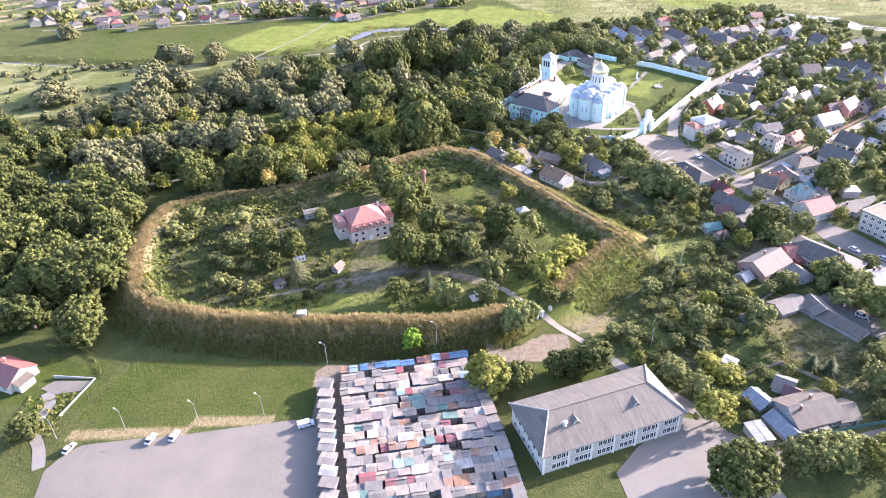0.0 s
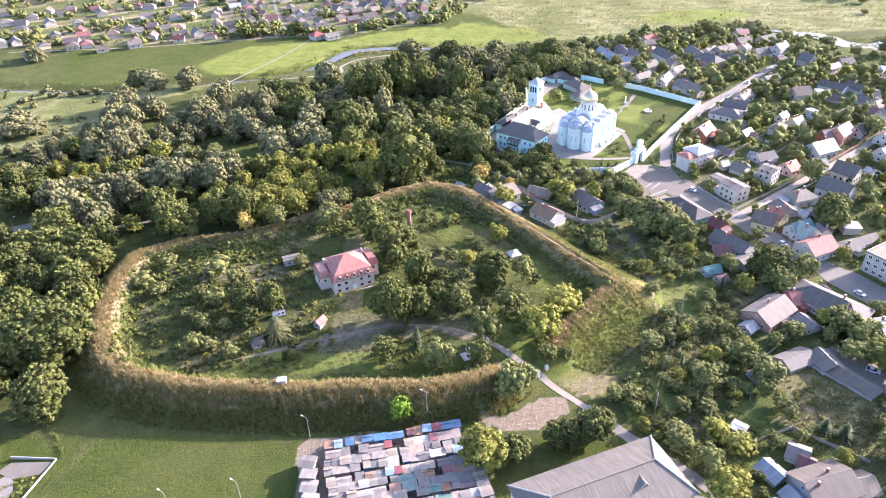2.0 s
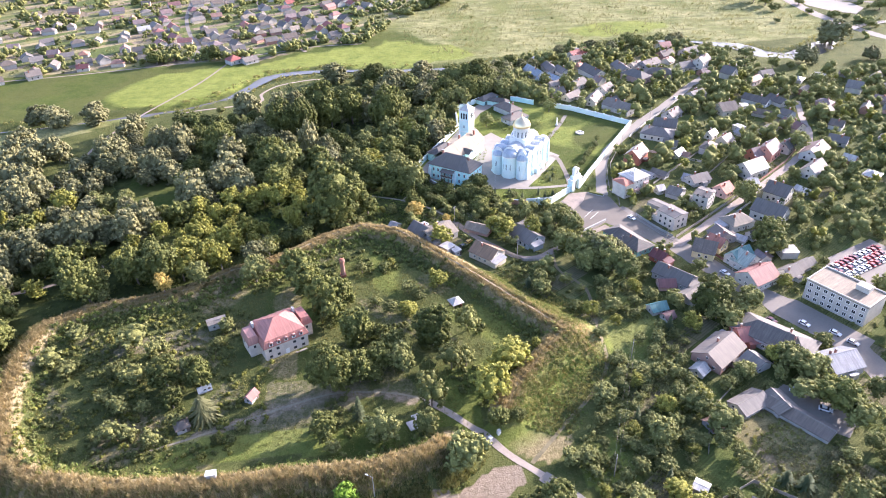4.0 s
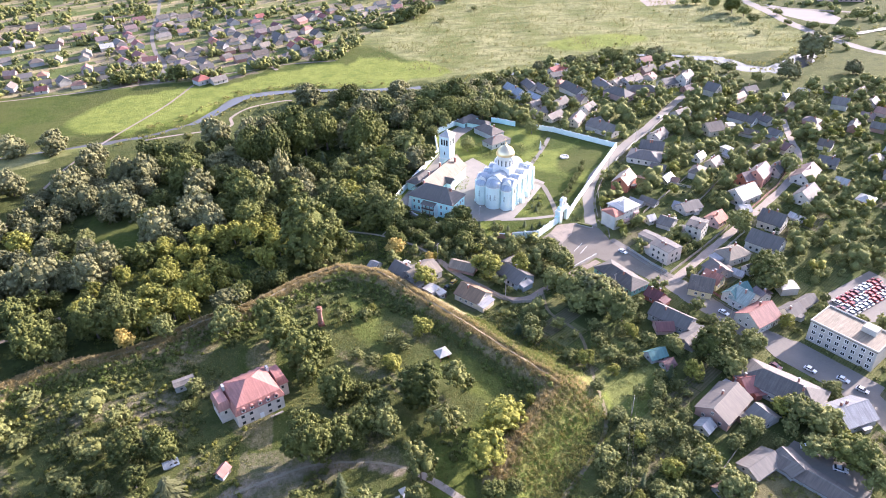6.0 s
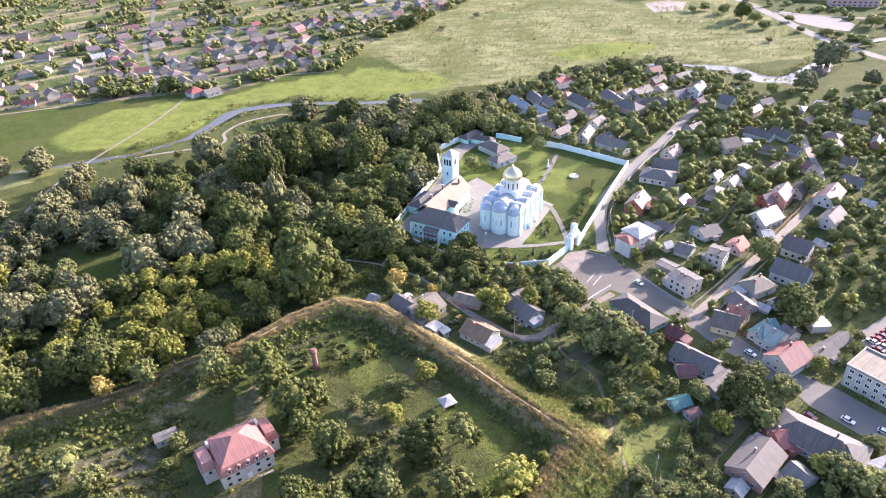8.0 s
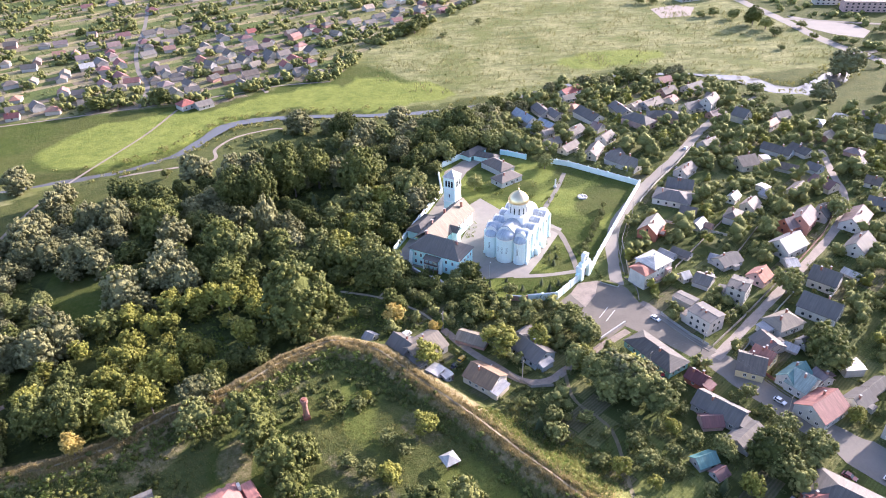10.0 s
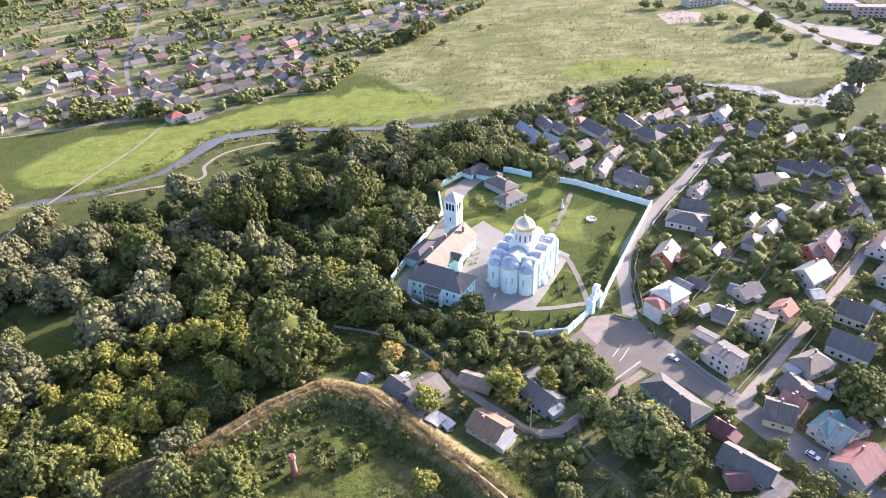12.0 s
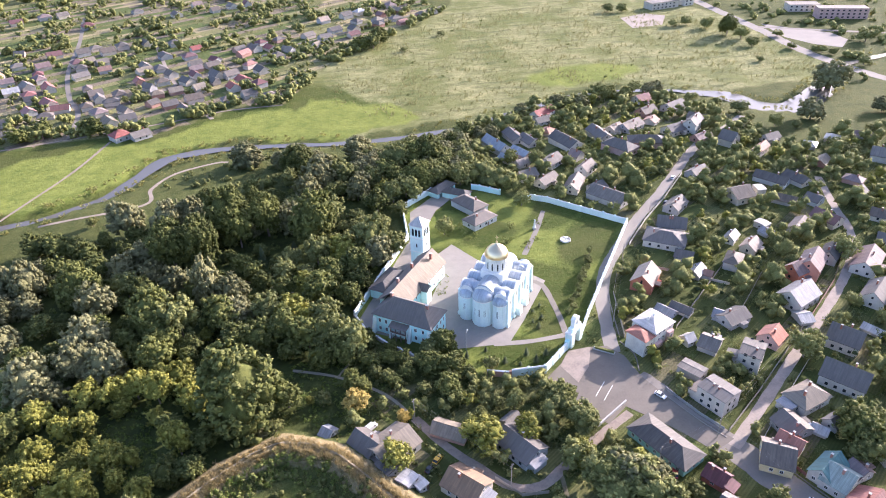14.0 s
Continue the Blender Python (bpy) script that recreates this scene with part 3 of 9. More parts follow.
def curve_points(pts, step=2.5):
    """A smooth line through the points, at even steps."""
    p = [Vector((*q[:2], 0)) for q in pts]
    p = [2 * p[0] - p[1]] + p + [2 * p[-1] - p[-2]]
    out = []
    for i in range(1, len(p) - 2):
        n = max(2, int((p[i + 1] - p[i]).length / step))
        for k in range(n):
            t = k / n
            out.append(0.5 * (2 * p[i] + (p[i + 1] - p[i - 1]) * t + (2 * p[i - 1] - 5 * p[i] + 4 * p[i + 1] - p[i + 2]) * t * t + (3 * p[i] - p[i - 1] - 3 * p[i + 1] + p[i + 2]) * t ** 3))
    return out + [p[-2]]


ROADS = []


def ribbon(name, pts, width, material, label, lift=0.07, category="road", keep=True, across=4):
    line = curve_points(pts)
    if keep:
        ROADS.append(([(p.x, p.y) for p in line[::3]] + [(line[-1].x, line[-1].y)], width))
    bm, last = bmesh.new(), None
    for i, p in enumerate(line):
        d = (line[min(i + 1, len(line) - 1)] - line[max(i - 1, 0)]).normalized()
        side = Vector((-d.y, d.x, 0))
        w = width * (1 + 0.06 * math.sin(i * 0.7) + 0.05 * math.sin(i * 1.9))
        row = []
        for k in range(across + 1):
            q = p + side * w * (k / across - 0.5)
            row.append(bm.verts.new((q.x, q.y, gz(q.x, q.y) + lift)))
        if last:
            for k in range(across):
                bm.faces.new((last[k + 1], last[k], row[k], row[k + 1]))
        last = row
    return tagged(part(name, bm, material), label, category, kind="structure")


def patch(name, pts, material, label, lift=0.06, category="road"):
    bm = bmesh.new()
    top = [bm.verts.new((x, y, gz(x, y) + lift)) for x, y in pts]
    f = bm.faces.new(top)
    if f.normal.z < 0:
        f.normal_flip()
    bmesh.ops.recalc_face_normals(bm, faces=[f])
    if f.normal.z < 0:
        f.normal_flip()
    bmesh.ops.triangulate(bm, faces=[f])
    bmesh.ops.subdivide_edges(bm, edges=bm.edges[:], cuts=5, use_grid_fill=True)
    for v in bm.verts:
        v.co.z = gz(v.co.x, v.co.y) + lift
    ROADS.append(([*pts, pts[0]], 1.0))
    PATCHES.append(pts)
    return tagged(part(name, bm, material), label, category, kind="structure")


PATCHES = []

# ---- roads, paths and water ----
patch("pavement_square", [(91, 338), (104, 348), (112, 350), (119, 349), (123, 342), (124, 330), (130, 312), (139, 296), (131, 293), (122, 306), (112, 318), (103, 312), (97, 320)], pale_asphalt, "worn grey asphalt of the open square", 0.08, "pavement")
ribbon("road_hill", [(120, 345), (123, 356), (131.5, 380.6), (142.9, 399.8), (157.5, 415.8), (176.2, 435.6), (197.2, 454.7), (219.3, 476.6), (244.2, 501.3), (261.6, 514.5), (287.7, 530.6), (306.3, 545)], 5.4, pale_asphalt, "worn grey asphalt lane climbing past the monastery wall", 0.06)
ribbon("road_main", [(121, 330), (126, 318.5), (130.5, 304), (138, 290), (144.5, 273), (152, 256), (160, 243), (166, 230), (170, 214), (172, 190)], 11, pale_asphalt, "grey asphalt main street of the village", 0.05)
patch("pavement_forecourt", [(150, 256), (166, 246), (180, 218), (168, 210), (152, 240)], pale_asphalt, "patched asphalt forecourt beside the street", 0.1, "pavement")
ribbon("road_cross", [(137, 293), (161.5, 310.3), (190, 330.6), (232.5, 361.3), (256, 383), (268, 400.7), (275, 418), (290, 450)], 3.8, dirt, "dusty unpaved side street", 0.07)
ribbon("road_lane", [(41, 331), (48.5, 316.5), (56.6, 305), (64.2, 296), (73, 294.2), (82.4, 299.4), (96, 307), (112, 315)], 3.2, dirt, "narrow earth lane below the rampart", 0.07)
ribbon("path_meadow", [(2, 366), (18, 358), (33, 345), (41, 331)], 1.3, bare_track, "narrow grassy footpath below the monastery", 0.07, "path")
ribbon("road_track", [(80, 297), (79, 283), (86, 268), (84, 250), (81.8, 238.6), (79.2, 222), (70.1, 209.4), (57.9, 198.1), (48.8, 189.4), (42, 183)], 1.3, bare_track, "worn two-rut track at the rampart's foot", 0.06)
ribbon("path_fort", [(70, 148), (58.4, 160.4), (44.4, 177.7), (35.8, 187.4), (29.1, 197.2), (21.6, 204.7), (12.8, 213.6)], 2.4, dirt, "trodden path through the rampart's gateway", 0.1, "path")
ribbon("path_crest", [(float(p[0]), float(p[1])) for p in CREST[14:25]], 0.6, dry_track, "narrow worn track along the rampart's crest", 0.3, "path", False, 2)
ribbon("path_orchard", [(12.8, 213.6), (1.2, 218.7), (-16.9, 221.3), (-32.7, 217.8), (-55.4, 210.6), (-75, 205)], 0.9, bare_track, "faint trodden path across the rampart yard", 0.08, "path")
ribbon("road_school", [(44, 178), (58.4, 160.4), (70, 148), (78, 132), (84, 112)], 4.0, pale_asphalt, "narrow asphalt drive beside the school", 0.12)
ribbon("road_lower", [(84, 128), (100, 129), (118, 135), (140, 140), (170, 142)], 5.0, pale_asphalt, "grey asphalt lower street", 0.06)
patch("pavement_parking", [(-116, 129), (-112.6, 135.5), (-109, 138), (-79.7, 141), (-48.3, 146), (-41, 145), (-36, 112), (-110, 100)], pale_asphalt, "wide grey asphalt parking lot", 0.06, "pavement")
patch("pavement_schoolyard", [(43, 124.5), (51, 133.5), (67, 144), (73, 142), (81, 136), (82, 125), (84, 110), (70, 100), (46, 104)], pale_asphalt, "cracked asphalt yard beside the school", 0.08, "pavement")
patch("pavement_west", [(-203, 312), (-187, 319), (-172, 304), (-186, 292), (-207, 304)], paving, "pale concrete forecourt at the wood's edge", 0.1, "pavement")
ribbon("path_west", [(-178, 303), (-158, 307), (-138, 312), (-120, 322)], 2.4, dirt, "narrow path along the wood", 0.08, "path")
ribbon("path_wood", [(-172, 405), (-167, 435), (-163, 465), (-154, 498), (-120, 580), (-104, 628)], 1.8, dirt, "pale path between the willows", 0.08, "path")
ribbon("path_bank", [(-120, 512), (-70, 520), (-68, 542), (-57, 562), (-35, 572), (-27, 571)], 2.2, dirt, "sandy footpath along the river bank", 0.08, "path")
ribbon("path_grove", [(-30, 440), (0, 420), (20, 400), (28, 375), (18, 358)], 0.8, bare_track, "shaded path through the grove", 0.08, "path")
ribbon("road_highway", [(460, 900), (453, 788), (450, 728), (444, 664), (448, 617), (456, 580), (480, 520)], 11, pale_asphalt, "pale asphalt highway beyond the river", 0.1)
ribbon("road_village", [(-132, 640), (-136, 690), (-150, 730), (-165, 800), (-175, 900), (-190, 1000)], 3.6, pale_asphalt, "straight grey street of the far village", 0.1)
ribbon("road_village", [(-40, 650), (-60, 700), (-78, 760), (-100, 860)], 3, dirt, "dusty street of the far village", 0.1)
ribbon("road_village", [(-120, 690), (-30, 770), (30, 825), (110, 870), (190, 925)], 3.4, pale_asphalt, "pale street of the far village", 0.1)
ribbon("road_village", [(-360, 620), (-250, 622), (-132, 640), (-60, 655), (-31, 664), (9, 664)], 2.0, dirt, "sandy track along the village edge", 0.1)
patch("pavement_sand", [(349, 815), (380, 824), (395, 809), (375, 778), (343, 776)], dirt, "pale sandy yard beside the works halls", 0.1, "yard")
patch("pavement_sand", [(464, 752), (480, 729), (503, 704), (502, 681), (481, 662), (465, 678), (456, 704)], pale_asphalt, "pale sandy ground beside the highway", 0.1, "yard")
ribbon("road_side", [(454, 742), (487, 722), (520, 703), (548, 689)], 6, pale_asphalt, "pale side road beyond the highway", 0.14)
ribbon("path_yard", [(78, 361), (92, 359), (107, 359)], 2.4, paving, "light paved walk across the church lawn", 0.1, "path")
ribbon("path_yard", [(107, 359), (109, 375), (109.5, 393), (105, 398)], 2.4, paving, "light paved walk across the church lawn", 0.12, "path")
ribbon("path_yard", [(110, 418), (122, 436), (133, 455)], 2.4, paving, "light paved walk across the church lawn", 0.1, "path")
patch("pavement_church", [(55, 372), (64, 362), (84, 360), (94, 372), (112, 396), (108, 402), (96, 404), (88, 420), (80, 436), (70, 428), (66, 405), (58, 390)], paving, "pale concrete paving round the church", 0.07, "pavement")
patch("pavement_back", [(30, 390), (33, 381), (40, 376), (46, 372), (52, 380), (44, 392), (62, 424), (68, 448), (80, 470), (92, 482), (84, 488), (67, 472), (62, 446)], paving, "pale concrete lane behind the bell tower", 0.09, "pavement")
patch("pavement_gate", [(98, 343), (104, 350), (113, 350), (108, 340), (101, 333)], dirt, "brownish slab paving before the gate", 0.11, "pavement")

line = curve_points(RIVER, 4)
bm, last = bmesh.new(), None
for i, p in enumerate(line):
    d = (line[min(i + 1, len(line) - 1)] - line[max(i - 1, 0)]).normalized()
    s = to_line(np.array([p.x]), np.array([p.y]), RIVER)[1][0]
    w = float(np.interp(s, [0, 4, 6, 9, 14, 16.6, 17, 18, 21, 22, 22.6, 24], [3, 3.5, 5, 3, 2.6, 2.6, 5, 8.5, 10, 7, 3, 3])) + 0.5 * math.sin(i * 0.9)
    row = [bm.verts.new((p.x - d.y * w * k, p.y + d.x * w * k, -4.55)) for k in (-1, 1)]
    if last:
        bm.faces.new((last[1], last[0], row[0], row[1]))
    last = row
tagged(part("water", bm, water), "calm brown-green river with bright sky reflections", "river", kind="structure")

# painted lines on the square
for name, pts in (("marking", [(104, 325), (110, 331)]), ("marking", [(106, 322.5), (112, 328.5)])):
    ribbon(name, pts, 0.2, white_paint, "faded white painted line on the asphalt", 0.16, "road marking", False, 1)
# kerbs along the main street and the hill lane
for pts, w in (([(126.5, 322), (132.5, 306), (137, 297)], 0.35), ([(126, 352), (134, 379), (145, 398), (159.5, 414)], 0.35), ([(124.5, 333), (127, 342), (125, 350)], 0.4), ([(146, 288), (150.5, 274), (157.5, 258)], 0.35)):
    line = curve_points(pts, 2.5)
    bm = bmesh.new()
    for p, q in zip(line, line[1:]):
        d = q - p
        box(bm, (p.x + q.x) / 2, (p.y + q.y) / 2, 0.0, d.length - 0.02, w, 0.24, math.degrees(math.atan2(d.y, d.x)))
    tagged(part("kerb", bm, paving), "pale concrete kerb along the street", "kerb", kind="structure")


# ---- houses ----
def ring_frame(bm, w, h, t, d):
    """A window's frame in the x-z plane, middle of its lower edge at the origin, with a mullion."""
    for cx, z0, sx, sz in ((-w / 2 + t / 2, 0, t, h), (w / 2 - t / 2, 0, t, h), (0, 0, w - 2 * t, t), (0, h - t, w - 2 * t, t), (0, t, t * 0.7, h - 2 * t)):
        box(bm, cx, 0, z0, sx, d, sz)
    return bm


WIN_FRAME = mesh_of("window_frame", ring_frame(bmesh.new(), 1.0, 1.0, 0.09, 0.1), frame_white)
WIN_PANE = mesh_of("pane", boxed(0, 0.0, 0.05, 0.9, 0.05, 0.9), glass)
DOOR = mesh_of("door", box(boxed(0, 0, 0, 1.0, 0.1, 2.05), 0.3, -0.06, 1.0, 0.1, 0.06, 0.04), dark_wood)


def window(parent, x, y, z, turn, w=1.1, h=1.3, sash=True):
    """A window on a wall: its outside looks to -y before the turn."""
    at = pose(x, y, z, 0, 0, turn) @ Matrix.Diagonal((w, 1, h, 1))
    if sash:
        fr = part("window", WIN_FRAME, None, parent, at=at)
        part("pane", WIN_PANE, None, fr, "dark reflecting glass pane")
    else:
        part("window", WIN_PANE, None, parent, at=at)


FOOT = []


def gable_roof(L, W, eave, H, over=0.45, t=0.16, half=1):
    """One slope of a gable roof (half = 1 or -1), as a thick slab."""
    rise, run = H - eave, W / 2
    ex = over * rise / run
    bm = bmesh.new()
    ring = [(-L / 2 - over, 0, H + 0.02), (-L / 2 - over, half * (run + over), eave - ex), (-L / 2 - over, half * (run + over), eave - ex + t), (-L / 2 - over, 0, H + 0.02 + t)]
    return solid(bm, ring, (L + 2 * over, 0, 0))


def hip_roof(L, W, eave, H, over=0.5, t=0.14):
    a, b, r = L / 2 + over, W / 2 + over, max(L / 2 - W / 2, 0.3)
    bm = bmesh.new()
    lo = [bm.verts.new((sx * a, sy * b, eave - 0.15)) for sx, sy in ((-1, -1), (1, -1), (1, 1), (-1, 1))]
    md = [bm.verts.new((sx * a, sy * b, eave - 0.15 + t)) for sx, sy in ((-1, -1), (1, -1), (1, 1), (-1, 1))]
    p, q = bm.verts.new((-r, 0, H)), bm.verts.new((r, 0, H))
    bm.faces.new(lo[::-1])
    for i in range(4):
        bm.faces.new((lo[i], lo[(i + 1) % 4], md[(i + 1) % 4], md[i]))
    bm.faces.new((md[0], md[1], q, p))
    bm.faces.new((md[1], md[2], q))
    bm.faces.new((md[2], md[3], p, q))
    bm.faces.new((md[3], md[0], p))
    return bm


def free_run(x, y, turn, u, v, long, deep):
    """Whether an annex at (u, v) of a house stays clear of the roads."""
    c, t = math.cos(radians(turn)), math.sin(radians(turn))
    px, py = np.array([x + u * c - v * t]), np.array([y + u * t + v * c])
    return min(float(to_line(px, py, line)[0][0]) - w / 2 for line, w in ROADS) > max(long, deep) * 0.6 and not any(within(px, py, p)[0] for p in PATCHES) and all(math.hypot(px[0] - f[0], py[0] - f[1]) > f[3] * 0.5 + 2.5 for f in FOOT[:-1])


def house(x, y, turn, L, W, H, form, roof, wall, far=False, parts=True):
    """A house with its ridge along its own x axis."""
    rnd = random.Random(int(x * 10) * 7919 + int(y * 10))
    FOOT.append((x, y, turn, L + 1.2, W + 1.2))
    small = H < 4.7
    plain = far or y > 305 or small
    kind = "shed" if small and W < 8.5 else "house"
    if far:
        roof, wall = {"metal": rnd.choice(("ash", "white", "tan", "brown")), "ash": rnd.choice(("ash", "brown"))}.get(roof, roof), {"white": "pale", "pale": rnd.choice(("grey", "pale", "beige"))}.get(wall, wall)
        form = "hip" if rnd.random() < 0.3 else form
    ob = thing(kind, x, y, gz(x, y) - 0.05, turn, "%s %s with a %s roof" % (WALLWORDS[wall], "outbuilding" if kind == "shed" else "village house", WORDS[roof]), kind, "houses of the village" if kind == "house" else "sheds in the gardens")
    rise = {"gable": min(0.42 * W, H * 0.48), "hip": min(0.36 * W, H * 0.45), "low": 0.7, "flat": 0.25}[form]
    eave = H - rise
    bm = bmesh.new()
    if form in ("gable", "low", "flat"):
        solid(bm, [(-L / 2, -W / 2, -0.4), (-L / 2, W / 2, -0.4), (-L / 2, W / 2, eave), (-L / 2, 0, H - 0.02), (-L / 2, -W / 2, eave)], (L, 0, 0))
    else:
        box(bm, 0, 0, -0.4, L, W, eave + 0.4)
    part("wall", bm, WALL[wall], ob)
    if form == "hip":
        part("roof", hip_roof(L, W, eave, H), ROOF[roof], ob)
    else:
        over = 0.45 if form == "gable" else 0.25
        if far:
            bm = gable_roof(L, W, eave, H, over, half=1)
            other = part("roof", gable_roof(L, W, eave, H, over, half=-1), ROOF[roof])
            bm.from_mesh(other.data)
            bpy.data.objects.remove(other)
            part("roof", bm, ROOF[roof], ob)
        else:
            for half in (1, -1):
                part("roof", gable_roof(L, W, eave, H, over, half=half), ROOF[roof], ob)
        if not far and y < 345:
            part("ridge", solid(bmesh.new(), [(-L / 2 - over, -0.22, H + 0.1), (-L / 2 - over, 0.22, H + 0.1), (-L / 2 - over, 0, H + 0.27)], (L + 2 * over, 0, 0)), ROOF["ash" if roof in ("slate", "brown") else roof], ob)
    if kind == "house":
        for k in range((1 if y < 640 else 0) if far else rnd.choice((1, 1, 2))):
            cx, cy = rnd.uniform(-0.3, 0.3) * L, rnd.choice((-1, 1)) * W * 0.12
            chim = part("chimney", boxed(cx, cy, H - 0.9, 0.6, 0.6, 1.9), brick_red, ob)
            if not far:
                part("cap", boxed(cx, cy, H + 1.0, 0.75, 0.75, 0.12), concrete, chim)
        if form == "gable" and rnd.random() < 0.4 and not far:
            part("porch", boxed(rnd.uniform(-0.2, 0.2) * L, -W / 2 - 0.9, -0.3, 2.4, 1.8, 2.7), WALL[wall], ob)
            part("porch_roof", boxed(0, -W / 2 - 1.0, 2.45, 3.0, 2.3, 0.14), ROOF[roof], ob)
        if not far and y < 345 and rnd.random() < 0.65:
            end, deep = rnd.choice((-1, 1)), W * rnd.uniform(0.45, 0.75)
            long, low = rnd.uniform(2.4, 4.2), min(eave, rnd.uniform(2.4, 3.2))
            if free_run(x, y, turn, end * (L / 2 + long / 2), deep * 0.2, long, deep):
                annex = part("annex", boxed(end * (L / 2 + long / 2 + 0.01), deep * 0.2, -0.4, long, deep, low + 0.4), WALL[wall], ob)
                part("annex_roof", solid(bmesh.new(), [(end * (L / 2 + 0.02), -deep * 0.3 - 0.3, low + 0.75), (end * (L / 2 + long + 0.4), -deep * 0.3 - 0.3, low), (end * (L / 2 + long + 0.4), -deep * 0.3 - 0.3, low + 0.12), (end * (L / 2 + 0.02), -deep * 0.3 - 0.3, low + 0.87)], (0, deep + 0.6, 0)), ROOF[rnd.choice(("ash", "metal", "brown", roof))], annex)
    storeys = 1 if eave < 4.6 else 2 if eave < 7 else 3
    for s in range(storeys):
        z = 1.0 + s * 2.8
        gap = 4.2 if far else 4.0 if y > 345 else 2.9
        for side, length, away in ((0, L, W / 2), (180, L, W / 2), (90, W, L / 2), (270, W, L / 2)):
            if far and (side != 0 or s or y > 640):
                continue
            if (far or small or y > 420) and side in (180, 90) or (far and side == 270 and s == 0 and L > 11):
                continue
            if y > 330 and math.cos(radians({0: 180, 180: 0, 90: 270, 270: 90}[side] + turn)) > 0.45:
                continue
            n = max(1, int((length - 1.2) / gap))
            for i in range(n):
                u = (i - (n - 1) / 2) * gap
                px, py = {0: (u, -away), 180: (-u, away), 90: (away, u), 270: (-away, -u)}[side]
                if s == 0 and side == 0 and i == n // 2 and not far:
                    part("door", DOOR, None, ob, at=pose(px + 1.45, py - 0.03, 0, 0, 0, side))
                if small and i % 2:
                    continue
                window(ob, px, py, z, side, 1.15 if not small else 0.8, 1.35 if not small else 0.8, sash=not plain)
    if form == "gable" and H > 5.5 and not far:
        for sx, side in ((1, 90), (-1, 270)):
            window(ob, sx * L / 2, 0, eave + 0.35, side, 0.9, min(1.1, rise * 0.4), sash=not plain)
    return ob


house(151.7, 381.9, 46, 12.7, 9, 8.5, "gable", "cream", "brick")
house(157.0, 360.8, 126, 8.5, 5, 3.6, "gable", "slate", "grey")
house(150.4, 361.3, 121, 7.6, 5, 3.2, "gable", "metal", "grey")
house(149.1, 342.6, 15, 4.0, 4.5, 4.5, "gable", "white", "white")
house(156.0, 338.4, 131, 6.8, 9, 4.6, "gable", "ash", "grey")
house(170.4, 352.5, 134, 7.1, 6, 3.6, "gable", "metal", "grey")
house(178.1, 395.8, 142, 7.6, 7, 4.5, "gable", "slate", "grey")
house(176.8, 382.9, 40, 8.5, 5, 4.2, "gable", "metal", "grey")
house(181.0, 380.5, 133, 3.4, 4, 3.2, "gable", "rust", "grey")
house(210.9, 394.5, 35, 8.9, 7, 5.5, "gable", "cream", "cream")
house(224.7, 372.0, 39, 13.9, 9, 9.5, "gable", "mauve", "brick")
house(217.4, 370.5, 15, 10.3, 8, 7.8, "gable", "mauve", "brick")
house(205.0, 354.3, 22, 14.2, 11, 8.5, "gable", "metal", "pale")
house(199.7, 343.4, 176, 5.3, 7, 3.4, "gable", "white", "pale")
house(179.6, 335.1, 31, 7.9, 8, 6.5, "gable", "terracotta", "pink")
house(260.1, 406.4, 110, 12.4, 9, 6, "gable", "maroon", "cream")
house(240.0, 378.6, 38, 11.7, 7, 6.5, "gable", "slate", "pale")
house(250.8, 369.0, 38, 18.1, 10, 7, "gable", "mauve", "white")
house(236.5, 347.5, 34, 14.5, 9, 7.5, "gable", "slate", "white")
house(204.3, 326.3, 127, 10.9, 10, 8.5, "gable", "slate", "white")
house(220.1, 329.8, 115, 7.2, 4, 3, "gable", "white", "pale")
house(141.8, 326.9, 121, 8.6, 6, 3.2, "flat", "ash", "garage")
house(142.1, 311.7, 114, 10.5, 9, 7.5, "low", "slate", "beige")
house(164.7, 326.3, 133, 7.5, 10, 8, "low", "slate", "pale")
house(189.8, 308.7, 126, 14.3, 11, 8.5, "gable", "slate", "white")
house(171.0, 304.3, 15, 12.7, 9, 6.8, "hip", "tan", "white")
house(158.6, 294.9, 98, 8.8, 9, 5.2, "gable", "brown", "grey")
house(166.8, 291.5, 127, 4.7, 4, 3, "gable", "white", "pale")
house(173.2, 292.9, 17, 5.6, 5, 4.5, "gable", "slate", "pale")
house(145.9, 284.8, 144, 9.2, 11, 6.8, "gable", "brown", "yellow")
house(152.6, 287.8, 122, 7.4, 7, 6.4, "gable", "terracotta", "yellow")
house(158.0, 272.3, 116, 7.5, 10, 7.2, "gable", "palegreen", "white")
house(157.1, 276.2, 25, 10.6, 7, 6.6, "gable", "teal", "white")
house(165.9, 273.9, 100, 5.2, 7, 5, "gable", "mauve", "grey")
house(124.2, 282.8, 121, 6.6, 6, 5, "gable", "maroon", "brick")
house(115.6, 298.4, 113, 21.8, 10, 5.8, "hip", "slate", "turquoise")
house(124.1, 267.2, 126, 15.9, 9, 6, "gable", "slate", "grey")
house(118.8, 263.4, 173, 6.6, 6, 4, "gable", "maroon", "pink")
house(126.6, 254.8, 29, 11.9, 8, 4.2, "gable", "ash", "grey")
house(156.8, 260.5, 22, 13.4, 11, 7.5, "gable", "pinkred", "white")
house(172.0, 261.9, 22, 8.6, 7, 5, "gable", "slate", "white")
house(182.0, 266.8, 23, 8.7, 5, 4, "gable", "slate", "grey")
house(180.0, 276.8, 174, 7.1, 6, 3.6, "flat", "white", "pale")
house(108.8, 248.7, 11, 6.7, 5, 4, "gable", "teal", "grey")
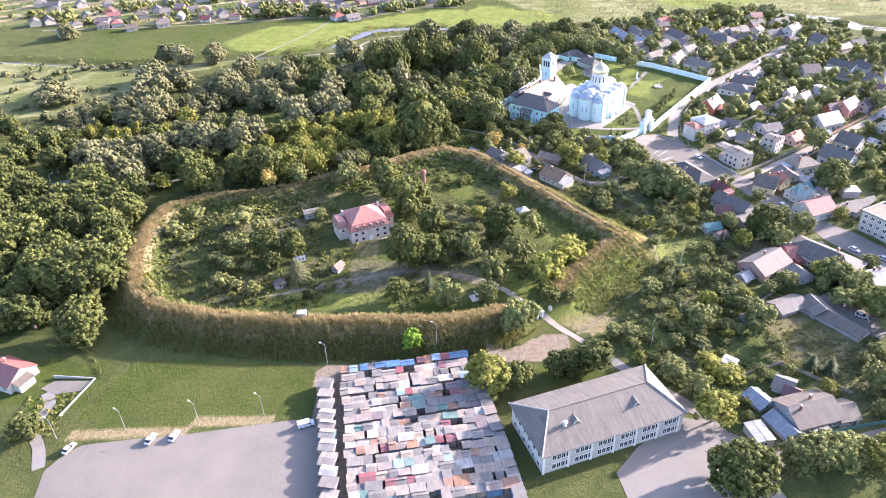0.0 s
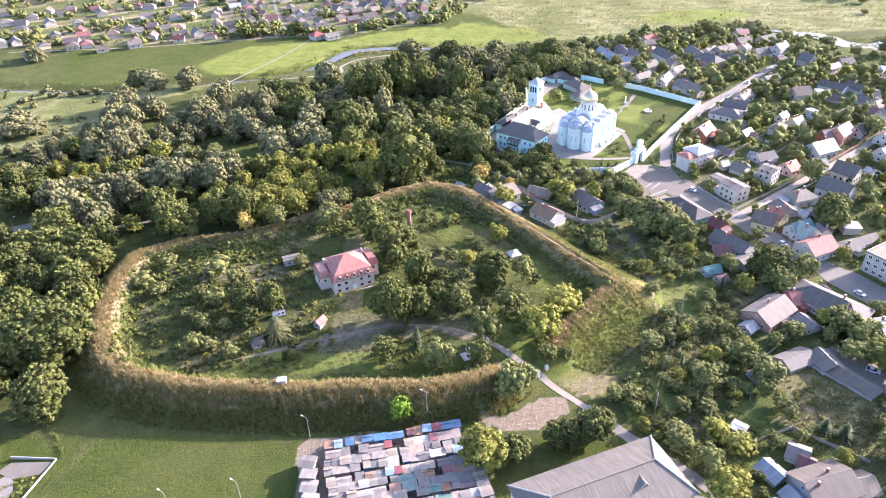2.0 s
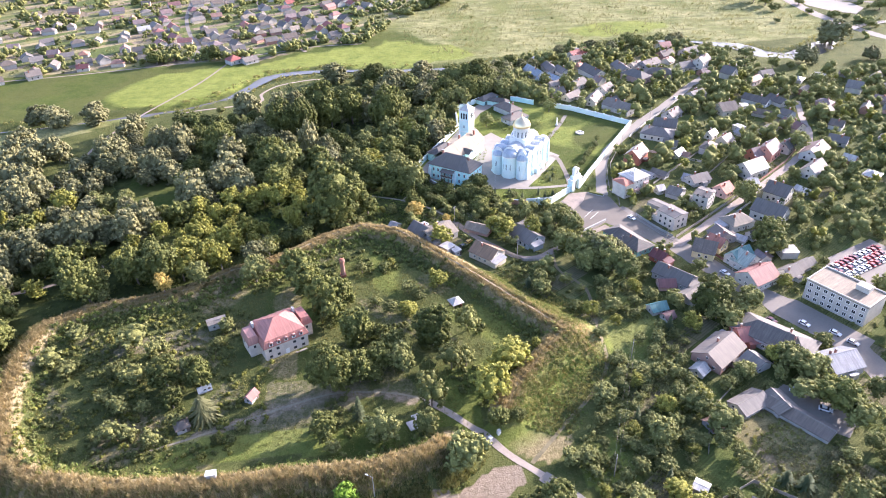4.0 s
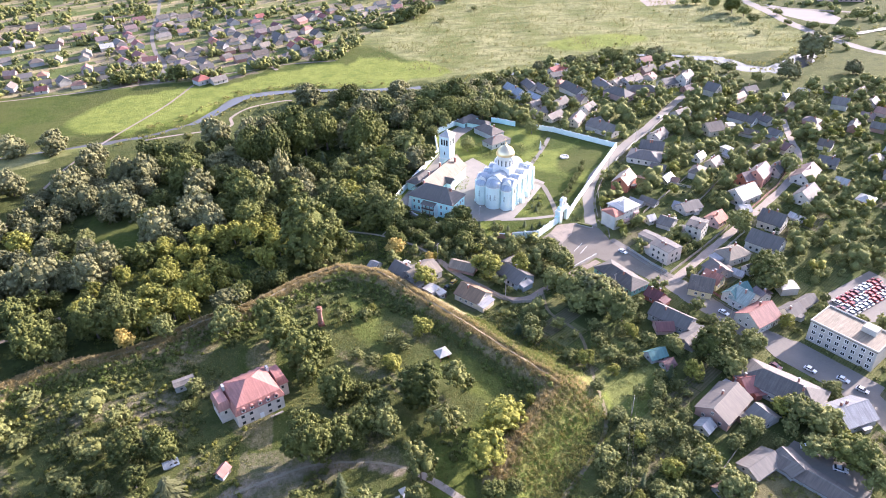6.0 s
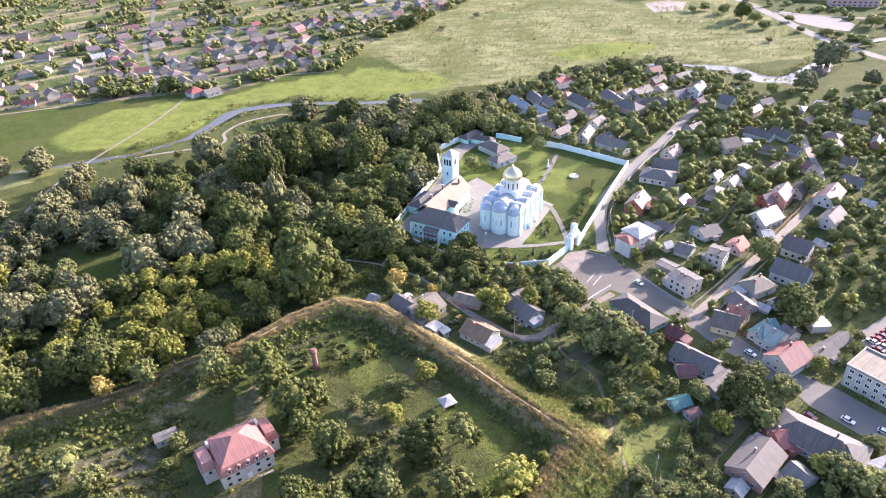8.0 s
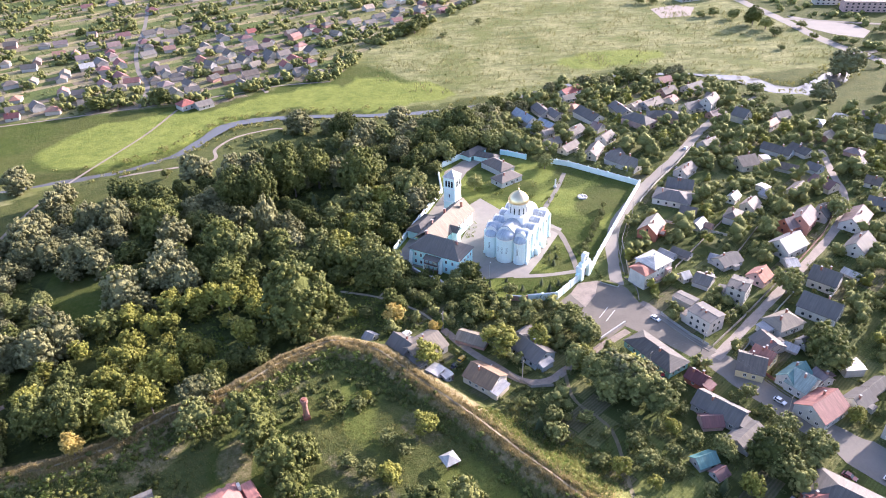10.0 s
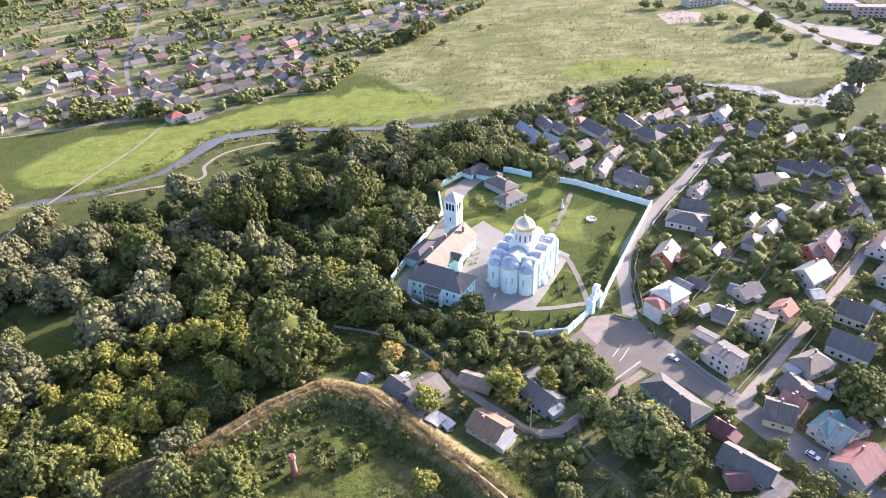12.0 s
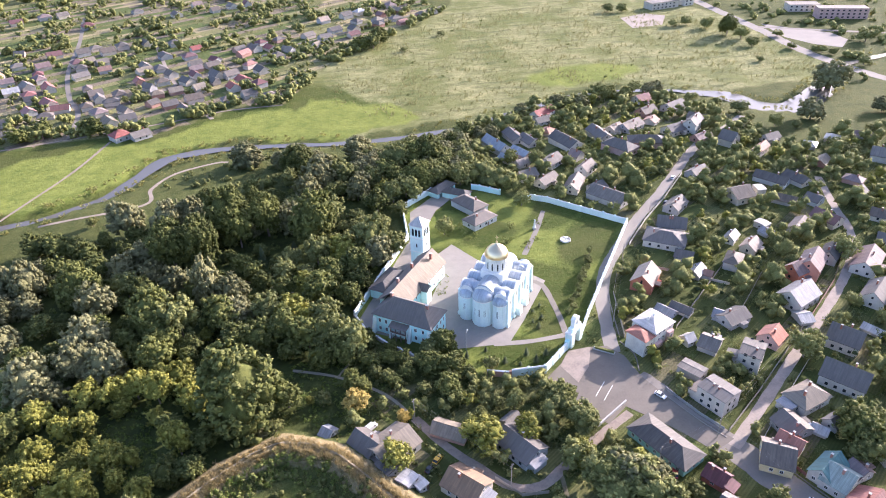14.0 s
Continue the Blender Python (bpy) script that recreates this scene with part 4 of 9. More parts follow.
house(111.0, 243.4, 20, 4.4, 4, 3, "gable", "maroon", "grey")
house(119.5, 219.5, 34, 16.5, 11.5, 6.6, "gable", "brown", "brickdull")
house(129.8, 212.7, 109, 7.0, 8, 4.6, "gable", "ash", "grey")
house(109.4, 212.6, 34, 4.6, 5, 3.4, "gable", "white", "pale")
house(143.0, 223.2, 128, 27.1, 13, 7.2, "hip", "slate", "grey")
house(134.8, 227.4, 4, 9.5, 9, 5.4, "gable", "red", "brick")
house(157.7, 207.6, 9, 12.0, 11, 6.5, "gable", "metal", "pale")
house(127.6, 193.3, 100, 8.9, 8, 3.8, "gable", "ash", "grey")
house(130.9, 186.3, 123, 20.5, 7, 3.4, "gable", "brown", "grey")
house(118.2, 195.1, 22, 11.7, 7.5, 3.4, "gable", "ash", "grey")
house(103.5, 188.6, 16, 6.7, 5, 3.2, "gable", "rust", "grey")
house(102.2, 143.7, 15, 14.8, 12, 6, "gable", "brown", "grey")
house(112.3, 143.6, 10, 6.0, 8, 4.6, "gable", "tan", "white")
house(90.6, 149.5, 116, 6.7, 6, 3.2, "gable", "bluemetal", "grey")
house(93.6, 139.0, 111, 9.1, 6, 3.4, "gable", "bluemetal", "grey")
house(85.3, 135.8, 101, 7.1, 5, 3, "flat", "white", "pale")
house(100.7, 155.6, 145, 5.5, 7, 3.4, "gable", "ash", "grey")
house(101.5, 152.2, 140, 3.9, 5, 3.2, "gable", "maroon", "grey")
house(87.2, 165.2, 137, 4.0, 4, 3, "flat", "white", "grey")
house(-146.5, 168.5, 158, 12.8, 11, 6.5, "gable", "red", "white")
house(31.3, 319.0, 32, 14.3, 12, 6.4, "gable", "tan", "pale")
house(23.8, 321.3, 125, 9.7, 8, 6.2, "gable", "slate", "pale")
house(28.9, 309.9, 120, 6.0, 6, 3.2, "flat", "slate", "grey")
house(51.2, 321.4, 144, 12.0, 7, 3.6, "gable", "tan", "brickdull")
house(71.0, 308.9, 119, 14.0, 10, 6.2, "gable", "slate", "paleblue")
house(71.7, 320.5, 32, 5.9, 5, 3.6, "gable", "ash", "grey")
house(50.5, 298.5, 130, 12.1, 10, 6.2, "gable", "rustbrown", "cream")
house(33.4, 303.7, 41, 5.0, 5, 3, "flat", "white", "grey")
house(36.8, 301.9, 31, 3.5, 4, 3, "flat", "white", "grey")
house(12.0, 330.8, 135, 3.9, 5, 3, "gable", "metal", "pale")
house(133.2, 537.2, 107, 20.0, 8, 7.5, "gable", "bluemetal", "white")
house(149.4, 551.6, 96, 16.8, 9, 5.5, "gable", "slate", "pale")
house(155.4, 540.9, 102, 13.4, 8, 5.5, "gable", "slate", "pale")
house(134.3, 517.1, 119, 10.3, 7, 4.5, "gable", "bluemetal", "white")
house(144.8, 524.5, 113, 13.6, 7, 4.5, "gable", "bluemetal", "pink")
house(139.8, 509.2, 22, 7.7, 6, 4.5, "gable", "cream", "cream")
house(137.1, 492.7, 16, 10.7, 8, 5.5, "gable", "ash", "cream")
house(145.6, 484.0, 36, 14.0, 7, 5, "gable", "brown", "cream")
house(175.8, 530.5, 106, 21.0, 11, 7, "gable", "slate", "white")
house(182.4, 589.1, 30, 17.8, 8, 5.5, "gable", "red", "white")
house(176.5, 574.5, 15, 10.0, 7, 5, "gable", "ash", "white")
house(156.5, 505.5, 38, 12.6, 9, 6.2, "gable", "slate", "white")
house(171.7, 491.3, 40, 11.6, 8, 6.2, "gable", "brown", "white")
house(157.6, 474.4, 53, 16.0, 8, 6.2, "gable", "brown", "cream")
house(169.9, 456.7, 123, 20.3, 12, 6.5, "gable", "ash", "grey")
house(200.8, 537.1, 94, 18.8, 10, 6, "gable", "slate", "pale")
house(214.4, 544.4, 34, 11.1, 8, 5, "gable", "tan", "cream")
house(225.7, 545.0, 29, 16.7, 10, 6, "gable", "brown", "grey")
house(202.2, 511.8, 119, 18.9, 11, 8, "hip", "slate", "pink")
house(258.3, 592.7, 15, 10.9, 9, 6, "gable", "pinkred", "white")
house(248.9, 567.8, 23, 12.7, 9, 6.5, "gable", "brown", "brickdull")
house(271.2, 571.6, 24, 16.2, 10, 6.5, "gable", "slate", "pale")
house(221.8, 515.8, 161, 21.6, 11, 7, "hip", "slate", "pink")
house(248.3, 529.6, 17, 14.4, 10, 6.5, "gable", "slate", "cream")
house(261.0, 530.0, 40, 14.3, 8, 10, "gable", "slate", "white")
house(255.6, 513.0, 20, 9.3, 7, 5, "gable", "mauve", "brickdull")
house(268.9, 502.9, 120, 9.2, 10, 8.5, "gable", "slate", "white")
house(295.6, 500.3, 13, 10.5, 7, 5, "gable", "slate", "grey")
house(228.3, 469.8, 26, 11.8, 8, 5.2, "gable", "ash", "grey")
house(261.5, 451.0, 123, 16.9, 8, 5.5, "gable", "slate", "paleblue")
house(274.5, 447.8, 105, 13.0, 8, 5.2, "gable", "slate", "white")
house(233.8, 439.3, 7, 11.4, 12, 7.5, "gable", "brown", "cream")
house(248.7, 443.1, 172, 4.6, 6, 3.2, "flat", "white", "white")
house(254.0, 429.7, 133, 11.0, 7, 4.5, "gable", "brown", "grey")
house(267.9, 425.3, 114, 7.3, 8, 5, "gable", "slate", "paleblue")
house(197.5, 438.4, 37, 12.1, 8, 6, "gable", "ash", "grey")
house(185.6, 420.9, 149, 13.0, 10, 7.2, "gable", "slate", "white")
house(176.7, 410.3, 143, 18.4, 13, 6.5, "hip", "slate", "white")
house(206.7, 403.6, 37, 7.1, 5, 5, "gable", "metal", "white")
house(286.9, 402.8, 131, 7.3, 8, 5.5, "gable", "brown", "white")
house(337.1, 459.1, 134, 9.5, 10, 7.5, "gable", "ash", "white")
house(226.1, 404.4, 107, 5.0, 6, 3.4, "gable", "metal", "pale")
house(273.4, 381.4, 134, 9.9, 8, 5.5, "gable", "slate", "grey")
house(168.4, 468.2, 29, 8.1, 8, 5, "gable", "slate", "white")
house(173.2, 350.1, 17, 11.0, 8, 5, "gable", "slate", "grey")
house(228.0, 410.6, 21, 4.5, 6, 3.2, "flat", "white", "white")
house(-210.1, 824.0, 26, 11.4, 9.3, 5.5, "gable", "ash", "white", True)
house(-187.5, 814.8, 28, 11.2, 8.4, 6.2, "gable", "mauve", "pale", True)
house(-186.1, 849.6, 26, 12.4, 8.5, 6.1, "gable", "maroon", "pale", True)
house(-162.1, 849.2, 32, 11.7, 8.1, 6.7, "gable", "slate", "grey", True)
house(-154.0, 864.0, 33, 10.1, 9.2, 5.1, "gable", "ash", "pale", True)
house(-140.0, 846.3, 26, 12.2, 8.9, 6.4, "gable", "metal", "pale", True)
house(-130.0, 861.3, 112, 9.9, 9.9, 6.8, "gable", "slate", "pale", True)
house(-231.0, 1010.5, 27, 12.3, 9.1, 6.6, "gable", "mauve", "grey", True)
house(-213.5, 1013.4, 34, 11.7, 9.9, 6.2, "gable", "ash", "cream", True)
house(-176.2, 952.4, 23, 12.4, 9.9, 7.0, "gable", "maroon", "grey", True)
house(-255.1, 994.7, 23, 12.3, 9.1, 6.1, "gable", "maroon", "cream", True)
house(-135.7, 1007.6, 30, 10.9, 8.7, 5.2, "gable", "slate", "white", True)
house(-91.1, 976.4, 115, 12.1, 9.7, 5.8, "gable", "brown", "white", True)
house(-72.4, 1015.8, 26, 11.3, 9.1, 6.2, "gable", "mauve", "cream", True)
house(-51.3, 983.2, 25, 9.3, 9.2, 6.0, "gable", "metal", "white", True)
house(-159.9, 815.9, 25, 10.1, 9.4, 6.9, "gable", "maroon", "cream", True)
house(-152.2, 819.9, 34, 10.5, 8.9, 5.6, "gable", "metal", "grey", True)
house(-139.2, 811.8, 31, 9.4, 9.9, 5.8, "gable", "brown", "grey", True)
house(-150.0, 777.0, 31, 12.7, 8.9, 5.5, "gable", "ash", "cream", True)
house(-206.4, 777.6, 20, 10.7, 9.2, 6.0, "gable", "mauve", "white", True)
house(-196.0, 750.8, 22, 11.5, 8.7, 5.8, "gable", "metal", "cream", True)
house(-181.9, 777.9, 121, 12.0, 8.0, 6.4, "gable", "mauve", "white", True)
house(-168.8, 750.7, 116, 11.5, 8.6, 6.9, "gable", "red", "grey", True)
house(-180.2, 739.2, 115, 10.5, 9.2, 5.6, "gable", "red", "cream", True)
house(-159.6, 711.5, 123, 12.9, 9.4, 6.6, "gable", "red", "pale", True)
house(-170.2, 698.5, 123, 10.0, 8.4, 5.6, "gable", "pinkred", "pale", True)
house(-187.0, 760.7, 120, 12.8, 9.3, 6.3, "gable", "metal", "pale", True)
house(-129.6, 725.4, 23, 10.3, 9.3, 5.9, "gable", "ash", "grey", True)
house(-111.5, 719.6, 112, 11.1, 8.4, 5.9, "gable", "brown", "grey", True)
house(-120.4, 683.5, 123, 11.6, 9.6, 5.4, "gable", "mauve", "cream", True)
house(-109.1, 659.2, 118, 12.4, 8.9, 6.2, "gable", "metal", "pale", True)
house(-97.6, 663.4, 21, 10.7, 8.4, 5.6, "gable", "slate", "pale", True)
house(-98.0, 630.5, 36, 10.7, 9.9, 6.9, "gable", "red", "pale", True)
house(-85.2, 629.7, 32, 12.0, 9.9, 5.1, "gable", "ash", "grey", True)
house(-88.0, 778.6, 111, 11.4, 8.6, 5.7, "gable", "slate", "pale", True)
house(-100.2, 777.6, 31, 12.7, 9.8, 5.1, "gable", "metal", "pale", True)
house(-77.0, 758.2, 122, 9.7, 8.6, 6.2, "gable", "brown", "white", True)
house(-62.9, 735.9, 125, 11.4, 8.7, 6.0, "gable", "slate", "cream", True)
house(-51.9, 713.4, 33, 9.2, 8.4, 6.9, "gable", "metal", "white", True)
house(-54.8, 692.2, 23, 12.2, 9.8, 6.1, "gable", "ash", "pale", True)
house(-40.5, 745.2, 120, 12.5, 8.1, 6.6, "gable", "slate", "cream", True)
house(-62.0, 830.1, 28, 9.2, 8.6, 5.5, "gable", "red", "white", True)
house(-82.7, 855.4, 21, 9.2, 9.0, 6.7, "gable", "ash", "white", True)
house(-108.7, 862.2, 118, 10.3, 8.6, 6.7, "gable", "slate", "cream", True)
house(-87.6, 815.8, 115, 10.1, 10.0, 5.8, "gable", "metal", "pale", True)
house(-59.6, 783.5, 31, 10.5, 8.2, 5.2, "gable", "slate", "pale", True)
house(-45.2, 775.9, 30, 11.2, 9.3, 5.1, "gable", "ash", "white", True)
house(-33.5, 995.8, 116, 11.0, 9.4, 6.2, "gable", "ash", "pale", True)
house(-17.4, 999.4, 110, 9.9, 8.5, 6.9, "gable", "maroon", "grey", True)
house(-19.1, 726.7, 117, 12.5, 9.9, 5.1, "gable", "red", "cream", True)
house(-6.6, 711.5, 34, 9.5, 9.4, 6.9, "gable", "maroon", "grey", True)
house(-28.8, 741.6, 32, 11.3, 8.2, 6.6, "gable", "brown", "grey", True)
house(-14.4, 689.1, 24, 10.6, 9.1, 6.4, "gable", "slate", "grey", True)
house(0.3, 683.1, 23, 9.1, 9.7, 5.2, "gable", "brown", "white", True)
house(4.2, 812.9, 118, 11.8, 8.6, 5.1, "gable", "red", "cream", True)
house(-9.6, 813.5, 122, 11.0, 9.4, 6.6, "gable", "ash", "white", True)
house(-4.6, 747.2, 119, 11.2, 9.7, 6.1, "gable", "slate", "pale", True)
house(10.4, 782.8, 113, 10.0, 9.2, 6.7, "gable", "ash", "pale", True)
house(40.4, 843.5, 35, 11.2, 9.9, 5.5, "gable", "ash", "pale", True)
house(55.4, 830.7, 27, 12.0, 8.3, 6.0, "gable", "slate", "grey", True)
house(59.5, 895.4, 28, 10.9, 9.3, 6.5, "gable", "cream", "pale", True)
house(67.0, 856.6, 28, 11.8, 9.9, 5.3, "gable", "slate", "grey", True)
house(85.3, 851.5, 114, 9.8, 9.2, 6.4, "gable", "slate", "cream", True)
house(84.1, 908.1, 29, 12.1, 9.3, 6.9, "gable", "slate", "pale", True)
house(99.9, 920.2, 36, 12.6, 8.6, 6.2, "gable", "metal", "cream", True)
house(112.9, 927.0, 113, 10.4, 8.6, 6.0, "gable", "ash", "pale", True)
house(113.2, 881.0, 31, 9.8, 9.2, 5.8, "gable", "metal", "grey", True)
house(131.9, 881.7, 21, 12.8, 9.6, 5.1, "gable", "ash", "white", True)
house(136.2, 941.0, 114, 11.9, 9.4, 5.9, "gable", "mauve", "pale", True)
house(-26.4, 708.5, 113, 10.0, 8.4, 6.7, "gable", "red", "white", True)
house(-331.6, 600.1, 124, 10.3, 8.8, 6.8, "gable", "metal", "white", True)
house(-333.7, 629.6, 125, 9.1, 8.9, 5.2, "gable", "ash", "cream", True)
house(-339.2, 664.1, 117, 10.9, 8.4, 5.0, "gable", "slate", "grey", True)
house(-306.3, 623.1, 22, 10.3, 9.8, 6.5, "gable", "ash", "white", True)
house(-365.5, 645.1, 124, 12.6, 8.2, 6.3, "gable", "slate", "cream", True)
house(-375.3, 639.0, 117, 11.7, 9.3, 6.4, "gable", "metal", "cream", True)
house(-311.9, 660.1, 25, 11.3, 9.1, 5.2, "gable", "red", "pale", True)
house(-297.2, 630.2, 115, 11.9, 9.5, 6.0, "gable", "red", "pale", True)
house(-277.8, 613.9, 30, 9.5, 9.9, 5.4, "gable", "metal", "pale", True)
house(-252.8, 622.7, 30, 10.7, 8.6, 6.8, "gable", "metal", "pale", True)
house(-277.1, 677.4, 113, 9.3, 9.4, 5.9, "gable", "slate", "grey", True)
house(-265.1, 665.4, 26, 10.1, 8.8, 6.1, "gable", "ash", "pale", True)
house(-244.2, 675.4, 24, 12.1, 8.7, 5.1, "gable", "slate", "cream", True)
house(-207.8, 653.9, 123, 9.3, 9.0, 6.9, "gable", "ash", "white", True)
house(-276.8, 726.7, 31, 11.3, 9.8, 5.3, "gable", "slate", "white", True)
house(-327.5, 742.8, 117, 12.0, 9.6, 5.4, "gable", "metal", "pale", True)
house(-393.0, 735.4, 116, 9.8, 9.1, 6.2, "gable", "ash", "grey", True)
house(-369.8, 748.7, 26, 10.2, 9.7, 5.4, "gable", "slate", "pale", True)
house(-407.5, 713.2, 26, 11.2, 9.2, 6.8, "gable", "ash", "pale", True)
house(-284.5, 655.8, 25, 12.4, 9.0, 7.0, "gable", "brown", "grey", True)
house(-222.8, 652.1, 22, 12.0, 8.5, 5.4, "gable", "slate", "pale", True)
house(-246.7, 715.8, 23, 11.1, 8.1, 6.0, "gable", "ash", "grey", True)
house(-432.0, 757.7, 22, 10.1, 9.3, 6.9, "gable", "metal", "pale", True)
house(-337.0, 708.1, 30, 9.2, 8.7, 5.3, "gable", "ash", "pale", True)
house(-380.6, 686.5, 20, 10.4, 8.7, 6.0, "gable", "slate", "cream", True)
house(-364.0, 708.5, 124, 11.4, 9.9, 6.4, "gable", "ash", "white", True)

# outbuildings and small houses that show between the gardens' trees
random.seed(5)
yards = 0
while yards < 34:
    x, y = random.uniform(160, 380), random.uniform(330, 560)
    if within(np.array([x]), np.array([y]), VILLAGE_EAST)[0] and not within(np.array([x]), np.array([y]), YARD)[0] and all(math.hypot(x - f[0], y - f[1]) > 12 + f[3] * 0.3 for f in FOOT) and min(float(to_line(np.array([x]), np.array([y]), line)[0][0]) - w / 2 for line, w in ROADS) > 7:
        house(round(x, 1), round(y, 1), random.choice((38, 128)) + random.uniform(-8, 8), random.uniform(6, 13), random.uniform(5, 8.5), random.uniform(3.4, 6.2), "gable", random.choice(("ash", "brown", "slate", "brown", "tan", "mauve", "rust", "white")), random.choice(("white", "pale", "beige", "grey", "brickdull")), True)
        yards += 1

# the far village's smaller houses, along its streets
far_rng = random.Random(31)


def far_street(ax, ay, bx, by, count, spread):
    done = 0
    for _ in range(count * 6):
        t, side = far_rng.random(), far_rng.choice((-1, 1)) * far_rng.uniform(9, spread)
        d = Vector((bx - ax, by - ay)).normalized()
        x, y = ax + (bx - ax) * t - d.y * side, ay + (by - ay) * t + d.x * side
        if all(math.hypot(x - f[0], y - f[1]) > 13.5 for f in FOOT) and bool(within(np.array([x]), np.array([y]), VILLAGE_NORTH)[0]):
            turn = math.degrees(math.atan2(d.y, d.x)) + far_rng.choice((0, 90)) + far_rng.uniform(-6, 6)
            house(round(x, 1), round(y, 1), turn, far_rng.uniform(8, 12), far_rng.uniform(6.5, 8.5), far_rng.uniform(4.8, 6.2), "gable", far_rng.choice(("ash", "brown", "brown", "slate", "slate", "mauve", "tan", "maroon", "rust", "pinkred")), far_rng.choice(("white", "pale", "beige", "grey", "brickdull", "grey")), True)
            done += 1
        if done >= count:
            return


for run in ((-132, 650, -165, 800, 12, 30), (-330, 650, -140, 670, 12, 30), (-40, 665, -90, 800, 12, 28), (-120, 690, 30, 825, 16, 30), (-420, 720, -170, 760, 14, 40), (30, 825, 170, 910, 8, 22), (-350, 800, -180, 830, 8, 40)):
    far_street(*run)


# ---- the white church ----
def barrel(bm, x0, x1, y0, y1, z, along, r_scale=1.0, sides=14):
    """A half-round vault over a rectangle, its axis along x or y."""
    ring = []
    half = ((y1 - y0) if along == "x" else (x1 - x0)) / 2
    mid = ((y1 + y0) if along == "x" else (x1 + x0)) / 2
    for i in range(sides + 1):
        a = math.pi * i / sides
        c, s = -half * math.cos(a), half * math.sin(a) * r_scale
        ring.append((x0, mid + c, z + s) if along == "x" else (mid + c, y0, z + s))
    return solid(bm, ring, (x1 - x0, 0, 0) if along == "x" else (0, y1 - y0, 0))


def slit(parent, x, y, z, turn, w=0.6, h=2.6):
    """A narrow arched church window: dark pane in a white recess band."""
    bm = bmesh.new()
    ring = [(-w / 2, -0.02, 0), (w / 2, -0.02, 0), (w / 2, -0.02, h)] + [(w / 2 * math.cos(a), -0.02, h + w / 2 * math.sin(a)) for a in (0.8, 1.57, 2.35)] + [(-w / 2, -0.02, h)]
    solid(bm, ring, (0, 0.12, 0))
    part("window", bm, glass, parent, at=pose(x, y, z, 0, 0, turn))


